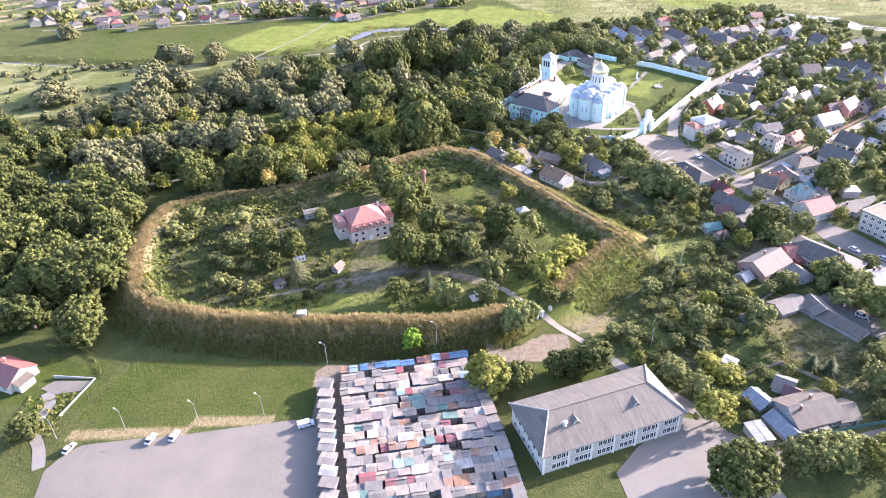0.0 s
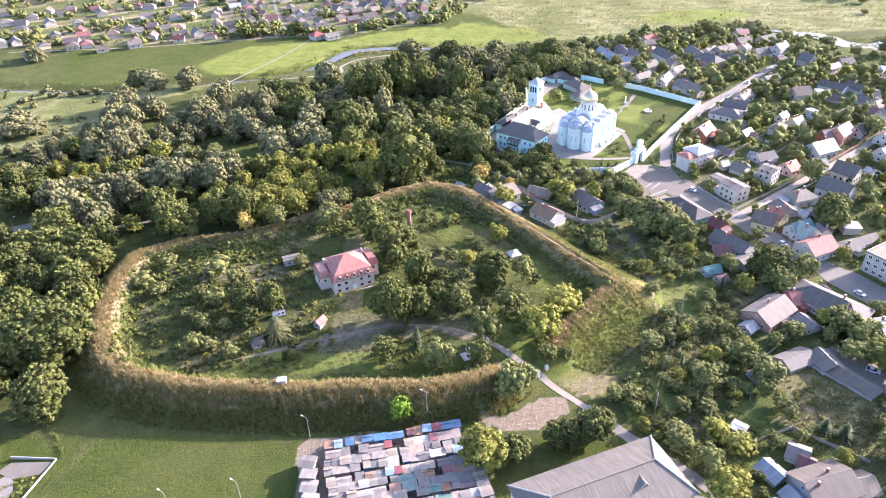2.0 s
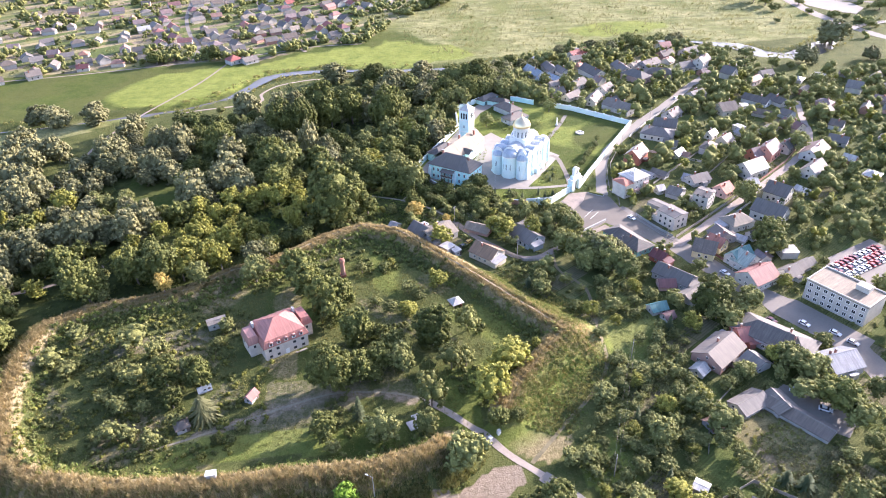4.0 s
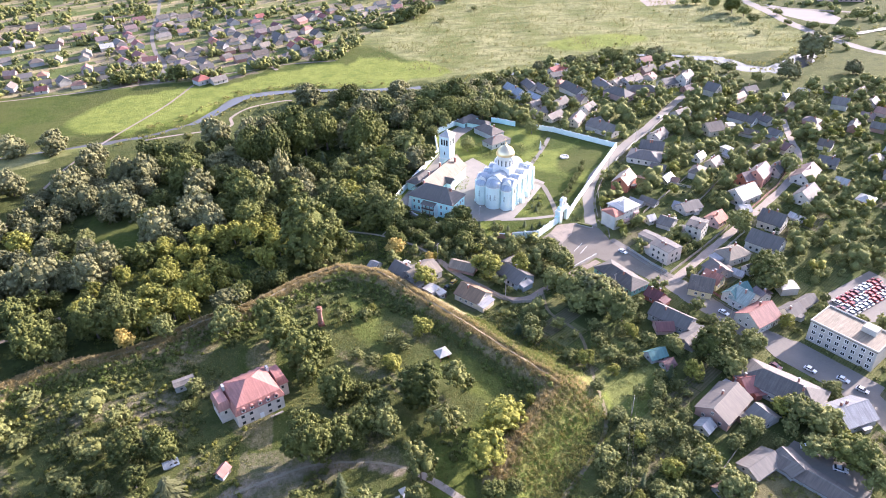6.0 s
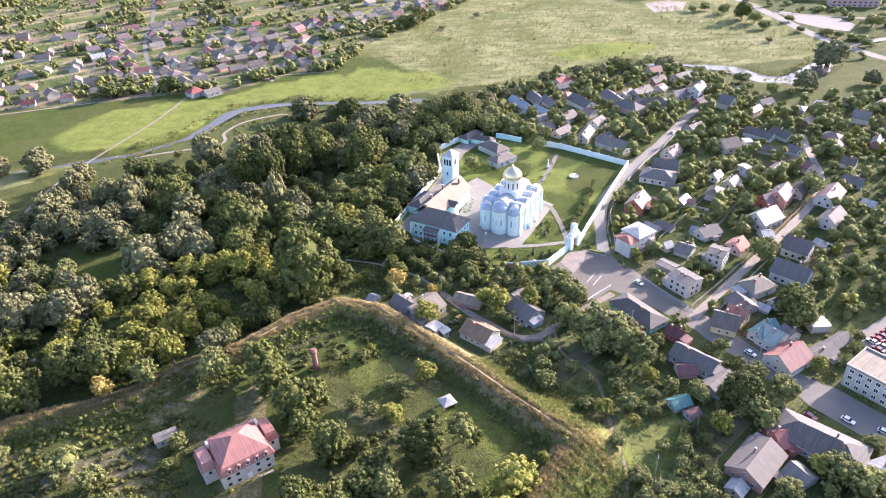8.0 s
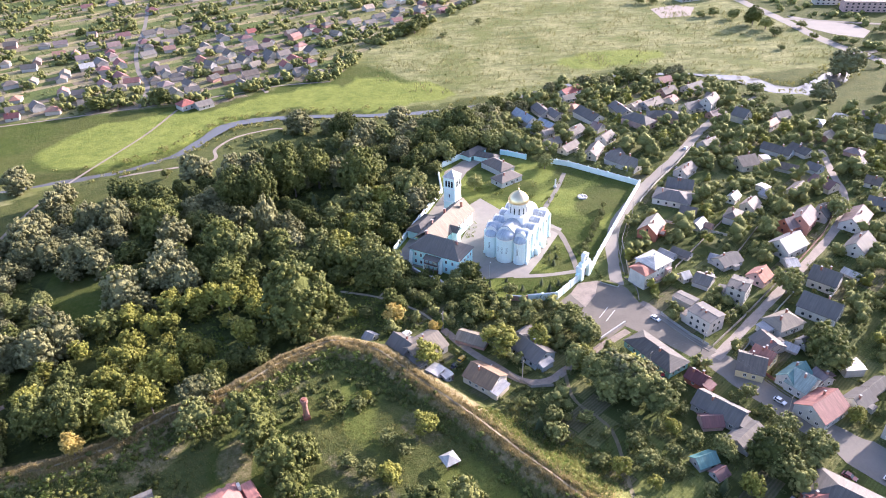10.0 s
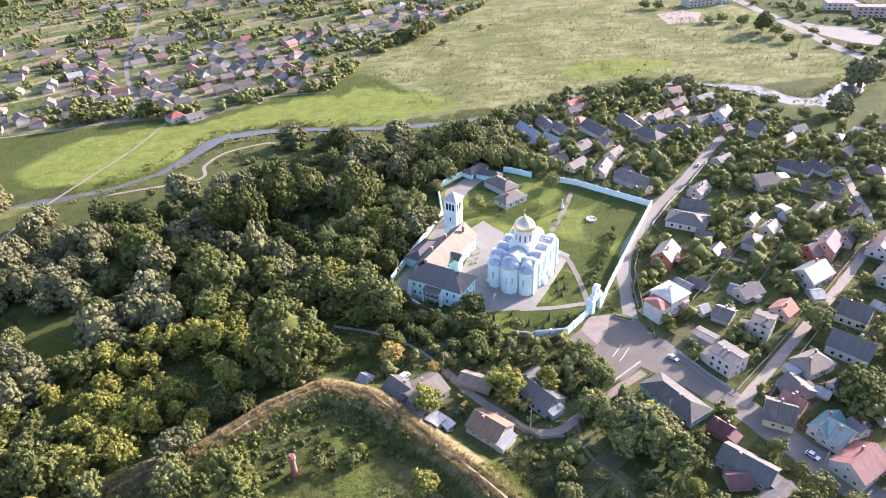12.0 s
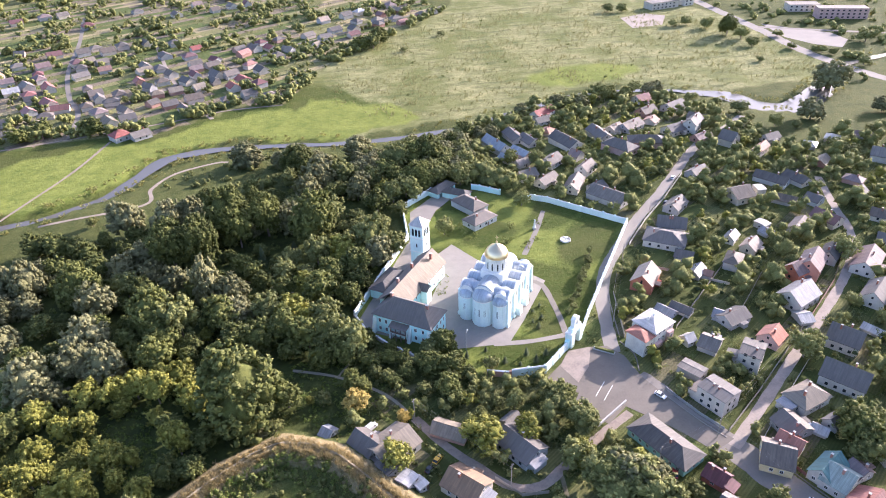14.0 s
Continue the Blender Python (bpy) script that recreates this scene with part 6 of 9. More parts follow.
# ---- the school ----
def school():
    ob = thing("school", 40.3, 141.2, 0, 19.5, "white brick two-storey school under a wide grey sheet roof", "school")
    FOOT.append((40.3, 141.2, 19.5, 47, 23))
    L, W, eave, H = 44.0, 20.0, 7.4, 12.2
    part("wall", boxed(0, 0, -0.3, L, W, eave + 0.3), WALL["white"], ob)
    bm = bmesh.new()
    a, b = L / 2 + 0.8, W / 2 + 0.8
    lo = [bm.verts.new((sx * a, sy * b, eave - 0.1)) for sx, sy in ((-1, -1), (1, -1), (1, 1), (-1, 1))]
    md = [bm.verts.new((v.co.x, v.co.y, eave + 0.1)) for v in lo]
    p, q = bm.verts.new((-a + 7, 0, H)), bm.verts.new((a - 7, 0, H))
    bm.faces.new(lo[::-1])
    for i in range(4):
        bm.faces.new((lo[i], lo[(i + 1) % 4], md[(i + 1) % 4], md[i]))
    for ring in ((md[0], md[1], q, p), (md[1], md[2], q), (md[2], md[3], p, q), (md[3], md[0], p)):
        bm.faces.new(ring)
    part("roof", bm, ROOF["ash"], ob, "weathered brown-grey corrugated sheet roof")
    for i, (sx, sy) in enumerate(((-1, -1), (1, -1), (1, 1), (-1, 1))):
        e = Vector((sx * a, sy * b, eave + 0.18))
        t = Vector((sx * (a - 7), 0, H + 0.08))
        part("hip_cap", tube(bmesh.new(), e, t, 0.22, 0.22, 6), ROOF["white"], ob)
    part("ridge", tube(bmesh.new(), (-a + 7, 0, H + 0.05), (a - 7, 0, H + 0.05), 0.2, 0.2, 6), ROOF["ash"], ob)
    for x in (-9.5, 9.5):
        dm = part("dormer", solid(bmesh.new(), [(x - 1.5, -5.2, 9.6), (x + 1.5, -5.2, 9.6), (x, -5.2, 11.3)], (0, 3.6, 0)), ROOF["ash"], ob)
        part("verge", solid(bmesh.new(), [(x - 1.6, -5.35, 9.5), (x, -5.35, 11.3), (x, -5.35, 11.55), (x - 1.85, -5.35, 9.5)], (0, 0.3, 0)), ROOF["white"], dm)
    vent = part("vent", tube(bmesh.new(), (-13, -4.6, 9.6), (-13, -4.6, 11.4), 0.55, 0.5, 10), white_paint, ob)
    part("hood", tube(bmesh.new(), (-13, -4.6, 11.35), (-13, -4.6, 11.9), 0.75, 0.2, 10), white_paint, vent)
    for z in (0.9, 4.2):
        for g in range(6):
            for k in range(4):
                x = -18.6 + g * 7.0 + k * 1.35
                window(ob, x, -W / 2 - 0.03, z, 0, 1.25, 2.1)
        for k in range(6):
            window(ob, -L / 2 - 0.03, -7.5 + k * 3, z, 270, 1.3, 1.9)
            window(ob, L / 2 + 0.03, -7.5 + k * 3, z, 90, 1.3, 1.9)
    for x in (-21.8, -14.3, -7.3, -0.3, 6.7, 13.7, 20.6):
        part("pilaster", boxed(x, -W / 2 - 0.12, 0, 0.6, 0.28, eave - 0.2), white_paint, ob)


school()


# ---- the three-storey block by the forecourt ----
def office():
    ob = thing("office_block", 181, 240, 0, -62, "grey-blue three-storey office block with flat weathered roof", "office building")
    FOOT.append((181, 240, -62, 26, 16))
    part("wall", boxed(0, 0, -0.3, 24, 14, 8.9), WALL["pale"], ob)
    part("roof", boxed(0, 0, 8.6, 24.5, 14.5, 0.35), ROOF["tan"], ob)
    for cx, cy, sx, sy in ((0, -7, 24.6, 0.4), (0, 7, 24.6, 0.4), (-12, 0, 0.4, 13.6), (12, 0, 0.4, 13.6)):
        part("parapet", boxed(cx, cy, 8.95, sx, sy, 0.5), WALL["pale"], ob)
    for z in (0.9, 3.7, 6.5):
        for i in range(8):
            window(ob, -10 + i * 2.9, -7.03, z, 0, 1.6, 1.6)
        for i in range(4):
            window(ob, -12.03, -4.5 + i * 3, z, 270, 1.5, 1.6)
    part("stairwell", boxed(5, 3, 8.95, 5, 4, 2.2), WALL["pale"], ob)


office()


# ---- the covered market ----
def market():
    rng = random.Random(5)
    skin = {k: roof_surface("stall " + k, c, 1.4, 0.7, 0.05, 0.55) for k, c in dict(grey=(0.22, 0.2, 0.175), pale=(0.34, 0.3, 0.25), white=(0.5, 0.47, 0.41), sand=(0.44, 0.34, 0.25), rust=(0.4, 0.21, 0.12), wine=(0.3, 0.08, 0.09), blue=(0.09, 0.22, 0.38), sky=(0.33, 0.46, 0.54), green=(0.15, 0.26, 0.22), mauve=(0.23, 0.17, 0.17), tan=(0.36, 0.29, 0.24)).items()}
    usual = ["grey"] * 10 + ["pale"] * 7 + ["sand"] * 6 + ["tan"] * 6 + ["white"] * 2 + ["rust"] * 2 + ["mauve", "wine", "sky", "green"]
    words = dict(grey="grey sheet", pale="pale sheet", white="white metal", sand="sandy stained sheet", rust="rusty sheet", wine="wine-red sheet", blue="blue metal", sky="light blue metal", green="green sheet", mauve="dull mauve sheet", tan="tan weathered sheet")

    def stall(x, y, w, d, h, turn, colour):
        ob = part("market_stall", boxed(0, 0, 0, w - 0.12, d - 0.3, h), skin[rng.choice(("grey", "pale", "blue", "mauve", "sand"))], at=pose(x, y, 0, 0, 0, turn))
        tagged(ob, "low market stall with a %s roof" % words[colour], "market stall", "stalls of the market")
        tilt = rng.choice((-1, 1)) * rng.uniform(1, 7)
        if rng.random() < 0.45:
            bm = gable_roof(w - 0.1, d - 0.1, h + 0.05, h + rng.uniform(0.3, 0.7), 0.1, 0.08, 1)
            part("roof", bm, skin[colour], ob)
            part("roof", gable_roof(w - 0.1, d - 0.1, h + 0.05, h + 0.45, 0.1, 0.08, -1), skin[colour], ob)
        else:
            part("roof", boxed(0, 0, 0, w + rng.uniform(-0.1, 0.3), d + rng.uniform(0.0, 0.5), 0.1), skin[colour], ob, at=pose(0, 0, h + 0.12, tilt, rng.uniform(-2, 2), rng.uniform(-3, 3)))
    y, row = 164.6, 0
    while y > 110:
        x = float(np.interp(y, [110, 166], [-28.0, -37.0])) + rng.uniform(-0.5, 0.5)
        end = float(np.interp(y, [110, 138, 172], [13, 7.5, 0.0]))
        while x < end:
            w, d = rng.choice((2.2, 2.5, 2.8, 3.4, 4.5)), rng.uniform(2.6, 3.3)
            slope = 0.17 * (x + 37)
            c = rng.choice(usual)
            if row == 0:
                c = rng.choice(("rust", "sky", "blue", "blue", "grey", "sand", "wine"))
            if rng.random() > 0.05:
                stall(x + w / 2, y + slope + rng.uniform(-0.25, 0.25), w, d, rng.uniform(2.3, 2.8), 9.3 + rng.uniform(-2, 2), c)
            x += w + (0.05 if rng.random() < 0.9 else 0.8)
        y -= rng.choice((2.75, 2.9, 3.0)) + (0.9 if row in (0, 3, 7, 11) else 0)
        row += 1
    y = 160.5
    while y > 112:
        w = rng.uniform(3.4, 5.2)
        x = float(np.interp(y, [112, 166], [-32.5, -41.6]))
        stall(x, y - w / 2, 4.6, w, rng.uniform(2.6, 3.2), -9 + rng.uniform(-2, 2), rng.choice(("white", "pale", "pale", "tan", "pale", "grey")))
        y -= w + 0.15
    y = 166.0
    while y > 112:
        w = rng.uniform(2.6, 3.6)
        x = float(np.interp(y, [110, 138, 172], [17.5, 12.0, 4.2]))
        stall(x, y - w / 2, 3.6, w, rng.uniform(2.3, 2.9), 14 + rng.uniform(-3, 3), rng.choice(usual))
        y -= w + 0.1
    FOOT.append((-14, 140, 0, 62, 66))


market()


# ---- vehicles ----
def make_car(colour, van=False):
    L, W, H = (4.9, 1.9, 2.0) if van else (4.3, 1.75, 1.45)
    ob = new("van" if van else "car")
    bm = bmesh.new()
    if van:
        side = [(-L / 2, 0.3), (L / 2, 0.3), (L / 2, 0.95), (L / 2 - 0.75, 1.15), (L / 2 - 1.35, H), (-L / 2, H)]
    else:
        side = [(-L / 2, 0.3), (L / 2, 0.3), (L / 2, 0.72), (L / 2 - 1.05, 0.88), (-L / 2 + 0.5, 0.92), (-L / 2, 0.8)]
    solid(bm, [(x, -W / 2, z) for x, z in side], (0, W, 0))
    bmesh.ops.bevel(bm, geom=bm.edges[:], offset=0.07, segments=1, affect="EDGES")
    body = part("body", bm, PAINT[colour], ob)
    bm = bmesh.new()
    if van:
        solid(bm, [(0.7, -W / 2 - 0.012, 1.2), (L / 2 - 0.85, -W / 2 - 0.012, 1.2), (L / 2 - 1.35, -W / 2 - 0.012, 1.8), (0.7, -W / 2 - 0.012, 1.8)], (0, W + 0.024, 0))
        part("cabin_glass", bm, glass, ob)
    else:
        lo, hi = (-L / 2 + 0.35, L / 2 - 1.15), (-L / 2 + 0.95, L / 2 - 1.95)
        solid(bm, [(lo[0], -W / 2 + 0.08, 0.88), (lo[1], -W / 2 + 0.08, 0.86), (hi[1], -W / 2 + 0.08, H - 0.06), (hi[0], -W / 2 + 0.08, H - 0.06)], (0, W - 0.16, 0))
        part("cabin_glass", bm, glass, ob)
        part("roof", boxed((hi[0] + hi[1]) / 2, 0, H - 0.08, hi[1] - hi[0] + 0.1, W - 0.2, 0.08), PAINT[colour], ob)
    for sx in (-1, 1):
        for sy in (-1, 1):
            part("wheel", tube(bmesh.new(), (sx * L * 0.31, sy * (W / 2 - 0.2), 0.31), (sx * L * 0.31, sy * (W / 2 + 0.01), 0.31), 0.31, 0.31, 12), rubber, ob)
        part("headlight" if sx > 0 else "tail_light", box(boxed(sx * (L / 2 - 0.02), -0.6, 0.6, 0.08, 0.35, 0.15), sx * (L / 2 - 0.02), 0.6, 0.6, 0.08, 0.35, 0.15), frame_white if sx > 0 else PAINT["red"], body)
    return ob


CARS = {}
CAR_WORDS = dict(white="white", red="red", dark="dark", silver="silver-grey", yellow="yellow-orange", maroon="dark maroon")


def park(x, y, turn, colour, van=False, where="parked at the roadside"):
    m = pose(x, y, gz(x, y) + 0.1, 0, 0, turn)
    if (colour, van) in CARS:
        ob = copy_thing(CARS[colour, van], m)
    else:
        ob = CARS[colour, van] = make_car(colour, van)
        ob.matrix_basis = m
    return tagged(ob, "%s %s %s" % (CAR_WORDS[colour], "delivery van" if van else "passenger car", where), "van" if van else "car", "parked vehicles")


park(-112, 136.5, 70, "white", where="parked on the asphalt lot")
park(-89, 139, 78, "white", where="parked on the asphalt lot")
park(-82.5, 140, 78, "white", where="parked on the asphalt lot")
park(-44.5, 143.5, 20, "white", True, "beside the market")
park(125.5, 319.5, -62, "white", where="crossing the open square")
park(26, 330, 35, "white", True, "beside the lane house")
park(44.5, 311.5, 45, "yellow", where="in a garden below the rampart")
park(41.5, 308.5, 40, "dark", where="in a garden below the rampart")
park(113.5, 288, 60, "red", where="under a garden tree")
park(146, 283, -62, "dark", where="on the main street")
park(147, 268, -62, "white", where="on the main street")
park(149, 235, -58, "maroon", where="on the forecourt")
park(160, 231, -60, "white", where="on the forecourt")
park(163, 222, -60, "dark", where="on the forecourt")
park(168, 224, -55, "white", where="on the forecourt")
park(171, 218, -55, "silver", where="on the forecourt")
park(196, 445, 45, "dark", where="on the hill lane")
park(214, 470, 45, "white", where="on the hill lane")
park(136.9, 198.4, -35, "white", where="behind the long shed")
park(141.5, 189, -35, "white", where="behind the long shed")
patch("pavement_shed", [(126, 197.5), (134.9, 202.5), (141, 197), (150, 184), (142, 177), (136, 182)], pale_asphalt, "patched asphalt yard behind the long shed", 0.08, "pavement")
patch("pavement_carlot", [(187, 254), (194, 271), (224, 283), (232, 262), (206, 250)], pale_asphalt, "asphalt compound full of parked cars", 0.08, "pavement")
_r = random.Random(9)
for row in range(3):
    for i in range(10):
        park(193 + i * 2.9 + row * 1.1, 256.5 + i * 1.15 + row * 4.6 - row * 0.4, 112, _r.choice(("red", "white", "white", "maroon", "silver", "red")), where="in the crowded compound")


# ---- things in the rampart's yard ----
def gazebo():
    ob = thing("gazebo", 31, 263, gz(31, 263), 20, "small square gazebo with pale pyramid roof", "gazebo")
    for sx in (-1, 1):
        for sy in (-1, 1):
            part("post", boxed(sx * 1.8, sy * 1.8, 0, 0.2, 0.2, 2.6), brick_red, ob)
    part("parapet", boxed(0, 1.8, 0, 3.4, 0.15, 1.0), brick_red, ob)
    part("parapet", boxed(1.8, 0, 0, 0.15, 3.4, 1.0), brick_red, ob)
    bm = bmesh.new()
    lo = [bm.verts.new((sx * 2.6, sy * 2.6, 2.5)) for sx, sy in ((-1, -1), (1, -1), (1, 1), (-1, 1))]
    tip = bm.verts.new((0, 0, 4.1))
    bm.faces.new(lo[::-1])
    for i in range(4):
        bm.faces.new((lo[i], lo[(i + 1) % 4], tip))
    part("roof", bm, ROOF["white"], ob)


gazebo()


def brick_stack():
    ob = thing("brick_chimney", -13, 292, gz(-13, 292) - 0.1, 10, "free-standing old red brick chimney stack", "chimney")
    part("base", boxed(0, 0, 0, 2.4, 2.4, 1.2), brick_red, ob)
    part("shaft", tube(bmesh.new(), (0, 0, 1.2), (0, 0, 7.6), 1.0, 0.85, 12), brick_red, ob)
    part("collar", tube(bmesh.new(), (0, 0, 7.2), (0, 0, 8.6), 1.25, 1.25, 12), brick_red, ob)
    part("cap", tube(bmesh.new(), (0, 0, 8.6), (0, 0, 9.0), 1.0, 0.7, 12), brick_red, ob)


brick_stack()
house(-45, 223, 60, 4, 3, 3.4, "gable", "pinkred", "grey")
house(-61.5, 230, 20, 4, 2.4, 2.2, "gable", "bluemetal", "grey")
house(-62, 266, 20, 7, 4, 3.0, "flat", "ash", "pale")
house(-66, 213, 25, 4, 4, 3.6, "hip", "brown", "grey")


def slab():
    ob = thing("foundation_slab", 8.5, 203, gz(8.5, 203) - 0.1, 20, "pale concrete slab with a low step", "slab")
    part("slab", boxed(0, 0, 0, 5, 4, 0.35), concrete, ob)
    part("step", boxed(1.5, 2.8, 0, 2.4, 2.4, 0.3), concrete, ob)


slab()


def crest_box():
    ob = thing("cabin", -52, 186.5, gz(-52, 186.5) - 0.1, 3, "small white box cabin on the rampart's crest", "cabin")
    part("body", boxed(0, 0, 0, 2.8, 1.8, 1.5), WALL["grey"], ob)
    part("lid", boxed(0, 0, 1.5, 3.1, 2.1, 0.15), white_paint, ob)


crest_box()


def fort_gate():
    for x, y in ((29.2, 191.5), (31.0, 192.6)):
        ob = thing("gate_pier", x, y, 0.1, 35, "white masonry gate pier with a cap", "gate pier")
        part("shaft", boxed(0, 0, 0, 0.9, 0.9, 2.6), white_paint, ob)
        part("cap", boxed(0, 0, 2.6, 1.2, 1.2, 0.25), white_paint, ob)
    ob = thing("gate_wall", 34.2, 195.2, 0.2, 25, "low white curved gate wall", "wall")
    part("pier", boxed(0, 0, 0, 1.0, 1.0, 2.6), white_paint, ob)
    for i in range(5):
        part("panel", boxed(0.95 + i, 0.08 * i * i * 0.3, 0, 0.98, 0.35, 1.2 + 0.15 * i), white_paint, ob)


fort_gate()


# ---- the lower left corner: enclosed yard ----
def yard_wall():
    ob = thing("yard_wall", -131, 167, gz(-131, 167), 0, "low concrete yard wall", "wall")
    for ax, ay, bx, by in ((-132, 168, -117.5, 166.5), (-117.5, 166.5, -121.5, 150)):
        n = 5
        for i in range(n):
            mx, my = ax + (bx - ax) * (i + 0.5) / n + 131, ay + (by - ay) * (i + 0.5) / n - 167
            part("panel", boxed(0, 0, -0.3, math.hypot(bx - ax, by - ay) / n - 0.03, 0.3, 1.4), WALL["grey"], ob, at=pose(mx, my, 0, 0, 0, math.degrees(math.atan2(by - ay, bx - ax))))


yard_wall()
patch("pavement_yard", [(-134, 163), (-131, 166.5), (-118.5, 165.5), (-120, 161), (-128, 160)], paving, "pale concrete yard", 0.12, "pavement")
ribbon("path_drive", [(-131, 161), (-127, 155), (-128, 146), (-122, 138), (-118, 130)], 3.4, paving, "pale curved drive", 0.1, "path")


# ---- lamps, poles and wires ----
def street_lamp(x, y, turn, h=8.0):
    ob = thing("street_lamp", x, y, gz(x, y), turn, "grey steel street lamp with a curved arm", "street lamp", "street lamps")
    part("pole", tube(bmesh.new(), (0, 0, -0.2), (0, 0, h), 0.12, 0.08, 8), steel, ob)
    part("arm", tube(bmesh.new(), (0, 0, h - 0.05), (1.5, 0, h + 0.35), 0.06, 0.05, 6), steel, ob)
    part("head", boxed(1.8, 0, h + 0.25, 0.8, 0.3, 0.16), white_paint, ob)


for x, y, turn in ((-118, 141, 150), (-98, 143, 150), (-77, 145.5, 150), (-58, 148, 150), (-42, 170.5, 150), (-6, 176, 150), (66.9, 360.5, 60), (-198, 305, 60)):
    street_lamp(x, y, turn)


def utility_pole(x, y, turn, h=9.0):
    ob = thing("utility_pole", x, y, gz(x, y), turn, "weathered timber utility pole with crossarm", "utility pole", "utility poles")
    part("pole", tube(bmesh.new(), (0, 0, -0.3), (0, 0, h), 0.16, 0.11, 8), timber, ob)
    part("crossarm", boxed(0, 0, h - 0.7, 1.8, 0.12, 0.12), timber, ob)
    for dx in (-0.75, 0.75):
        part("insulator", tube(bmesh.new(), (dx, 0, h - 0.58), (dx, 0, h - 0.38), 0.06, 0.05, 6), white_paint, ob)
    return Vector((x, y, gz(x, y) + h - 0.4))


def wire(a, b, sag=0.8):
    cu = bpy.data.curves.new("wire", "CURVE")
    cu.dimensions, cu.bevel_depth, cu.bevel_resolution = "3D", 0.014, 0
    sp = cu.splines.new("POLY")
    sp.points.add(12)
    for i, p in enumerate(sp.points):
        t = i / 12
        q = a.lerp(b, t)
        p.co = (q.x, q.y, q.z - sag * 4 * t * (1 - t), 1)
    cu.materials.append(timber)
    tagged(new("wire", cu), "thin overhead power wire between poles", "wire", "overhead wires")


tops = [utility_pole(*p) for p in ((134, 298, 30), (88.5, 223, 65), (41, 331, 40), (110, 292, 30), (146, 262, 30), (64.8, 174.5, 65), (190, 333, 120), (250, 376, 120), (64, 297, 30), (128, 362, 60), (151, 402, 60), (182, 436, 60))]
for i, j in ((0, 3), (1, 5), (0, 4), (0, 6), (6, 7), (2, 8), (9, 10), (10, 11)):
    for off in (-0.7, 0.7):
        side = Vector((tops[j].y - tops[i].y, tops[i].x - tops[j].x, 0)).normalized() * off
        wire(tops[i] + side, tops[j] + side)


# ---- in the churchyard ----
def fountain():
    ob = thing("fountain", 133, 425, 0.1, 0, "round stone fountain basin in the lawn", "fountain")
    part("basin", turned(bmesh.new(), [(2.6, 0), (2.6, 0.6), (2.2, 0.6), (2.2, 0.3), (0.05, 0.3)], 28), concrete, ob)
    part("pedestal", turned(bmesh.new(), [(0.4, 0.3), (0.3, 1.3), (0.9, 1.5), (0.05, 1.6)], 18), white_paint, ob)


fountain()


def monument():
    ob = thing("monument", 122.5, 439, 0.1, 0, "slim white stone monument on a plinth", "monument")
    part("plinth", boxed(0, 0, 0, 1.6, 1.6, 0.9), concrete, ob)
    part("shaft", tube(bmesh.new(), (0, 0, 0.9), (0, 0, 4.6), 0.55, 0.3, 10), white_paint, ob)
    part("finial", turned(bmesh.new(), [(0.3, 4.6), (0.42, 4.9), (0.3, 5.2), (0.02, 5.4)], 12), white_paint, ob)


monument()


def stage():
    ob = thing("terrace_wall", 106, 316, 0, 30, "low concrete terrace wall at the square's edge", "wall")
    for i in range(4):
        part("panel", boxed(-6 + i * 4, 0, -0.2, 3.96, 0.5, 1.2), concrete, ob)


stage()


# ---- garden fences ----
def fence(pts, height, material, label):
    ob = thing("fence", pts[0][0], pts[0][1], 0, 0, label, "fence", "garden fences")
    o = Vector((*pts[0], 0))
    for a, b in zip(pts, pts[1:]):
        a, b = Vector((*a, 0)), Vector((*b, 0))
        d = b - a
        n = max(1, round(d.length / 5))
        turn = math.degrees(math.atan2(d.y, d.x))
        for i in range(n):
            mid = a + d * (i + 0.5) / n - o
            bm = boxed(0, 0, 0.1, d.length / n - 0.1, 0.07, height)
            box(bm, -d.length / n / 2, 0, -0.2, 0.16, 0.16, height + 0.4)
            part("panel", bm, material, ob, at=pose(mid.x, mid.y, 0, 0, 0, turn))
    ROADS.append((list(pts), 0.5))


for pts, h, m, words in (
        ([(139, 299), (160, 313), (188, 333)], 1.5, timber, "weathered timber garden fence along the side street"),
        ([(146, 292), (164, 306), (193, 327)], 1.4, concrete, "grey concrete panel fence along the side street"),
        ([(200, 341), (230, 363), (252, 384)], 1.5, WALL["brickdull"], "low brick garden fence by the side street"),
        ([(129, 322), (134, 308), (138, 300)], 1.2, steel, "thin metal fence round the corner garden"),
        ([(149, 283), (154, 270), (160, 259)], 1.3, ROOF["maroon"], "dark red metal fence before the houses"),
        ([(128, 352), (136, 379), (146, 396)], 1.3, timber, "timber fence beside the hill lane"),
        ([(160, 413), (178, 432), (199, 451), (221, 473)], 1.5, concrete, "pale concrete fence beside the hill lane"),
        ([(60, 300), (66, 292), (74, 291)], 1.3, timber, "timber fence beside the earth lane"),
        ([(86, 301), (98, 309)], 1.2, timber, "timber fence beside the earth lane"),
        ([(96, 135), (112, 138), (132, 142)], 1.4, ROOF["teal"], "green metal fence beside the lower street"),
        ([(96, 178), (104, 194), (116, 203)], 1.2, timber, "old plank fence between the gardens"),
        ([(88, 160), (104, 166), (120, 152)], 1.2, timber, "old plank fence between the gardens"),
        ([(168, 345), (186, 360), (204, 376)], 1.2, timber, "old plank fence between the gardens"),
        ([(150, 352), (172, 370), (194, 388)], 1.2, timber, "old plank fence between the gardens"),
        ([(158, 395), (172, 384), (186, 372)], 1.3, concrete, "pale concrete fence between the gardens")):
    fence(pts, h, m, words)


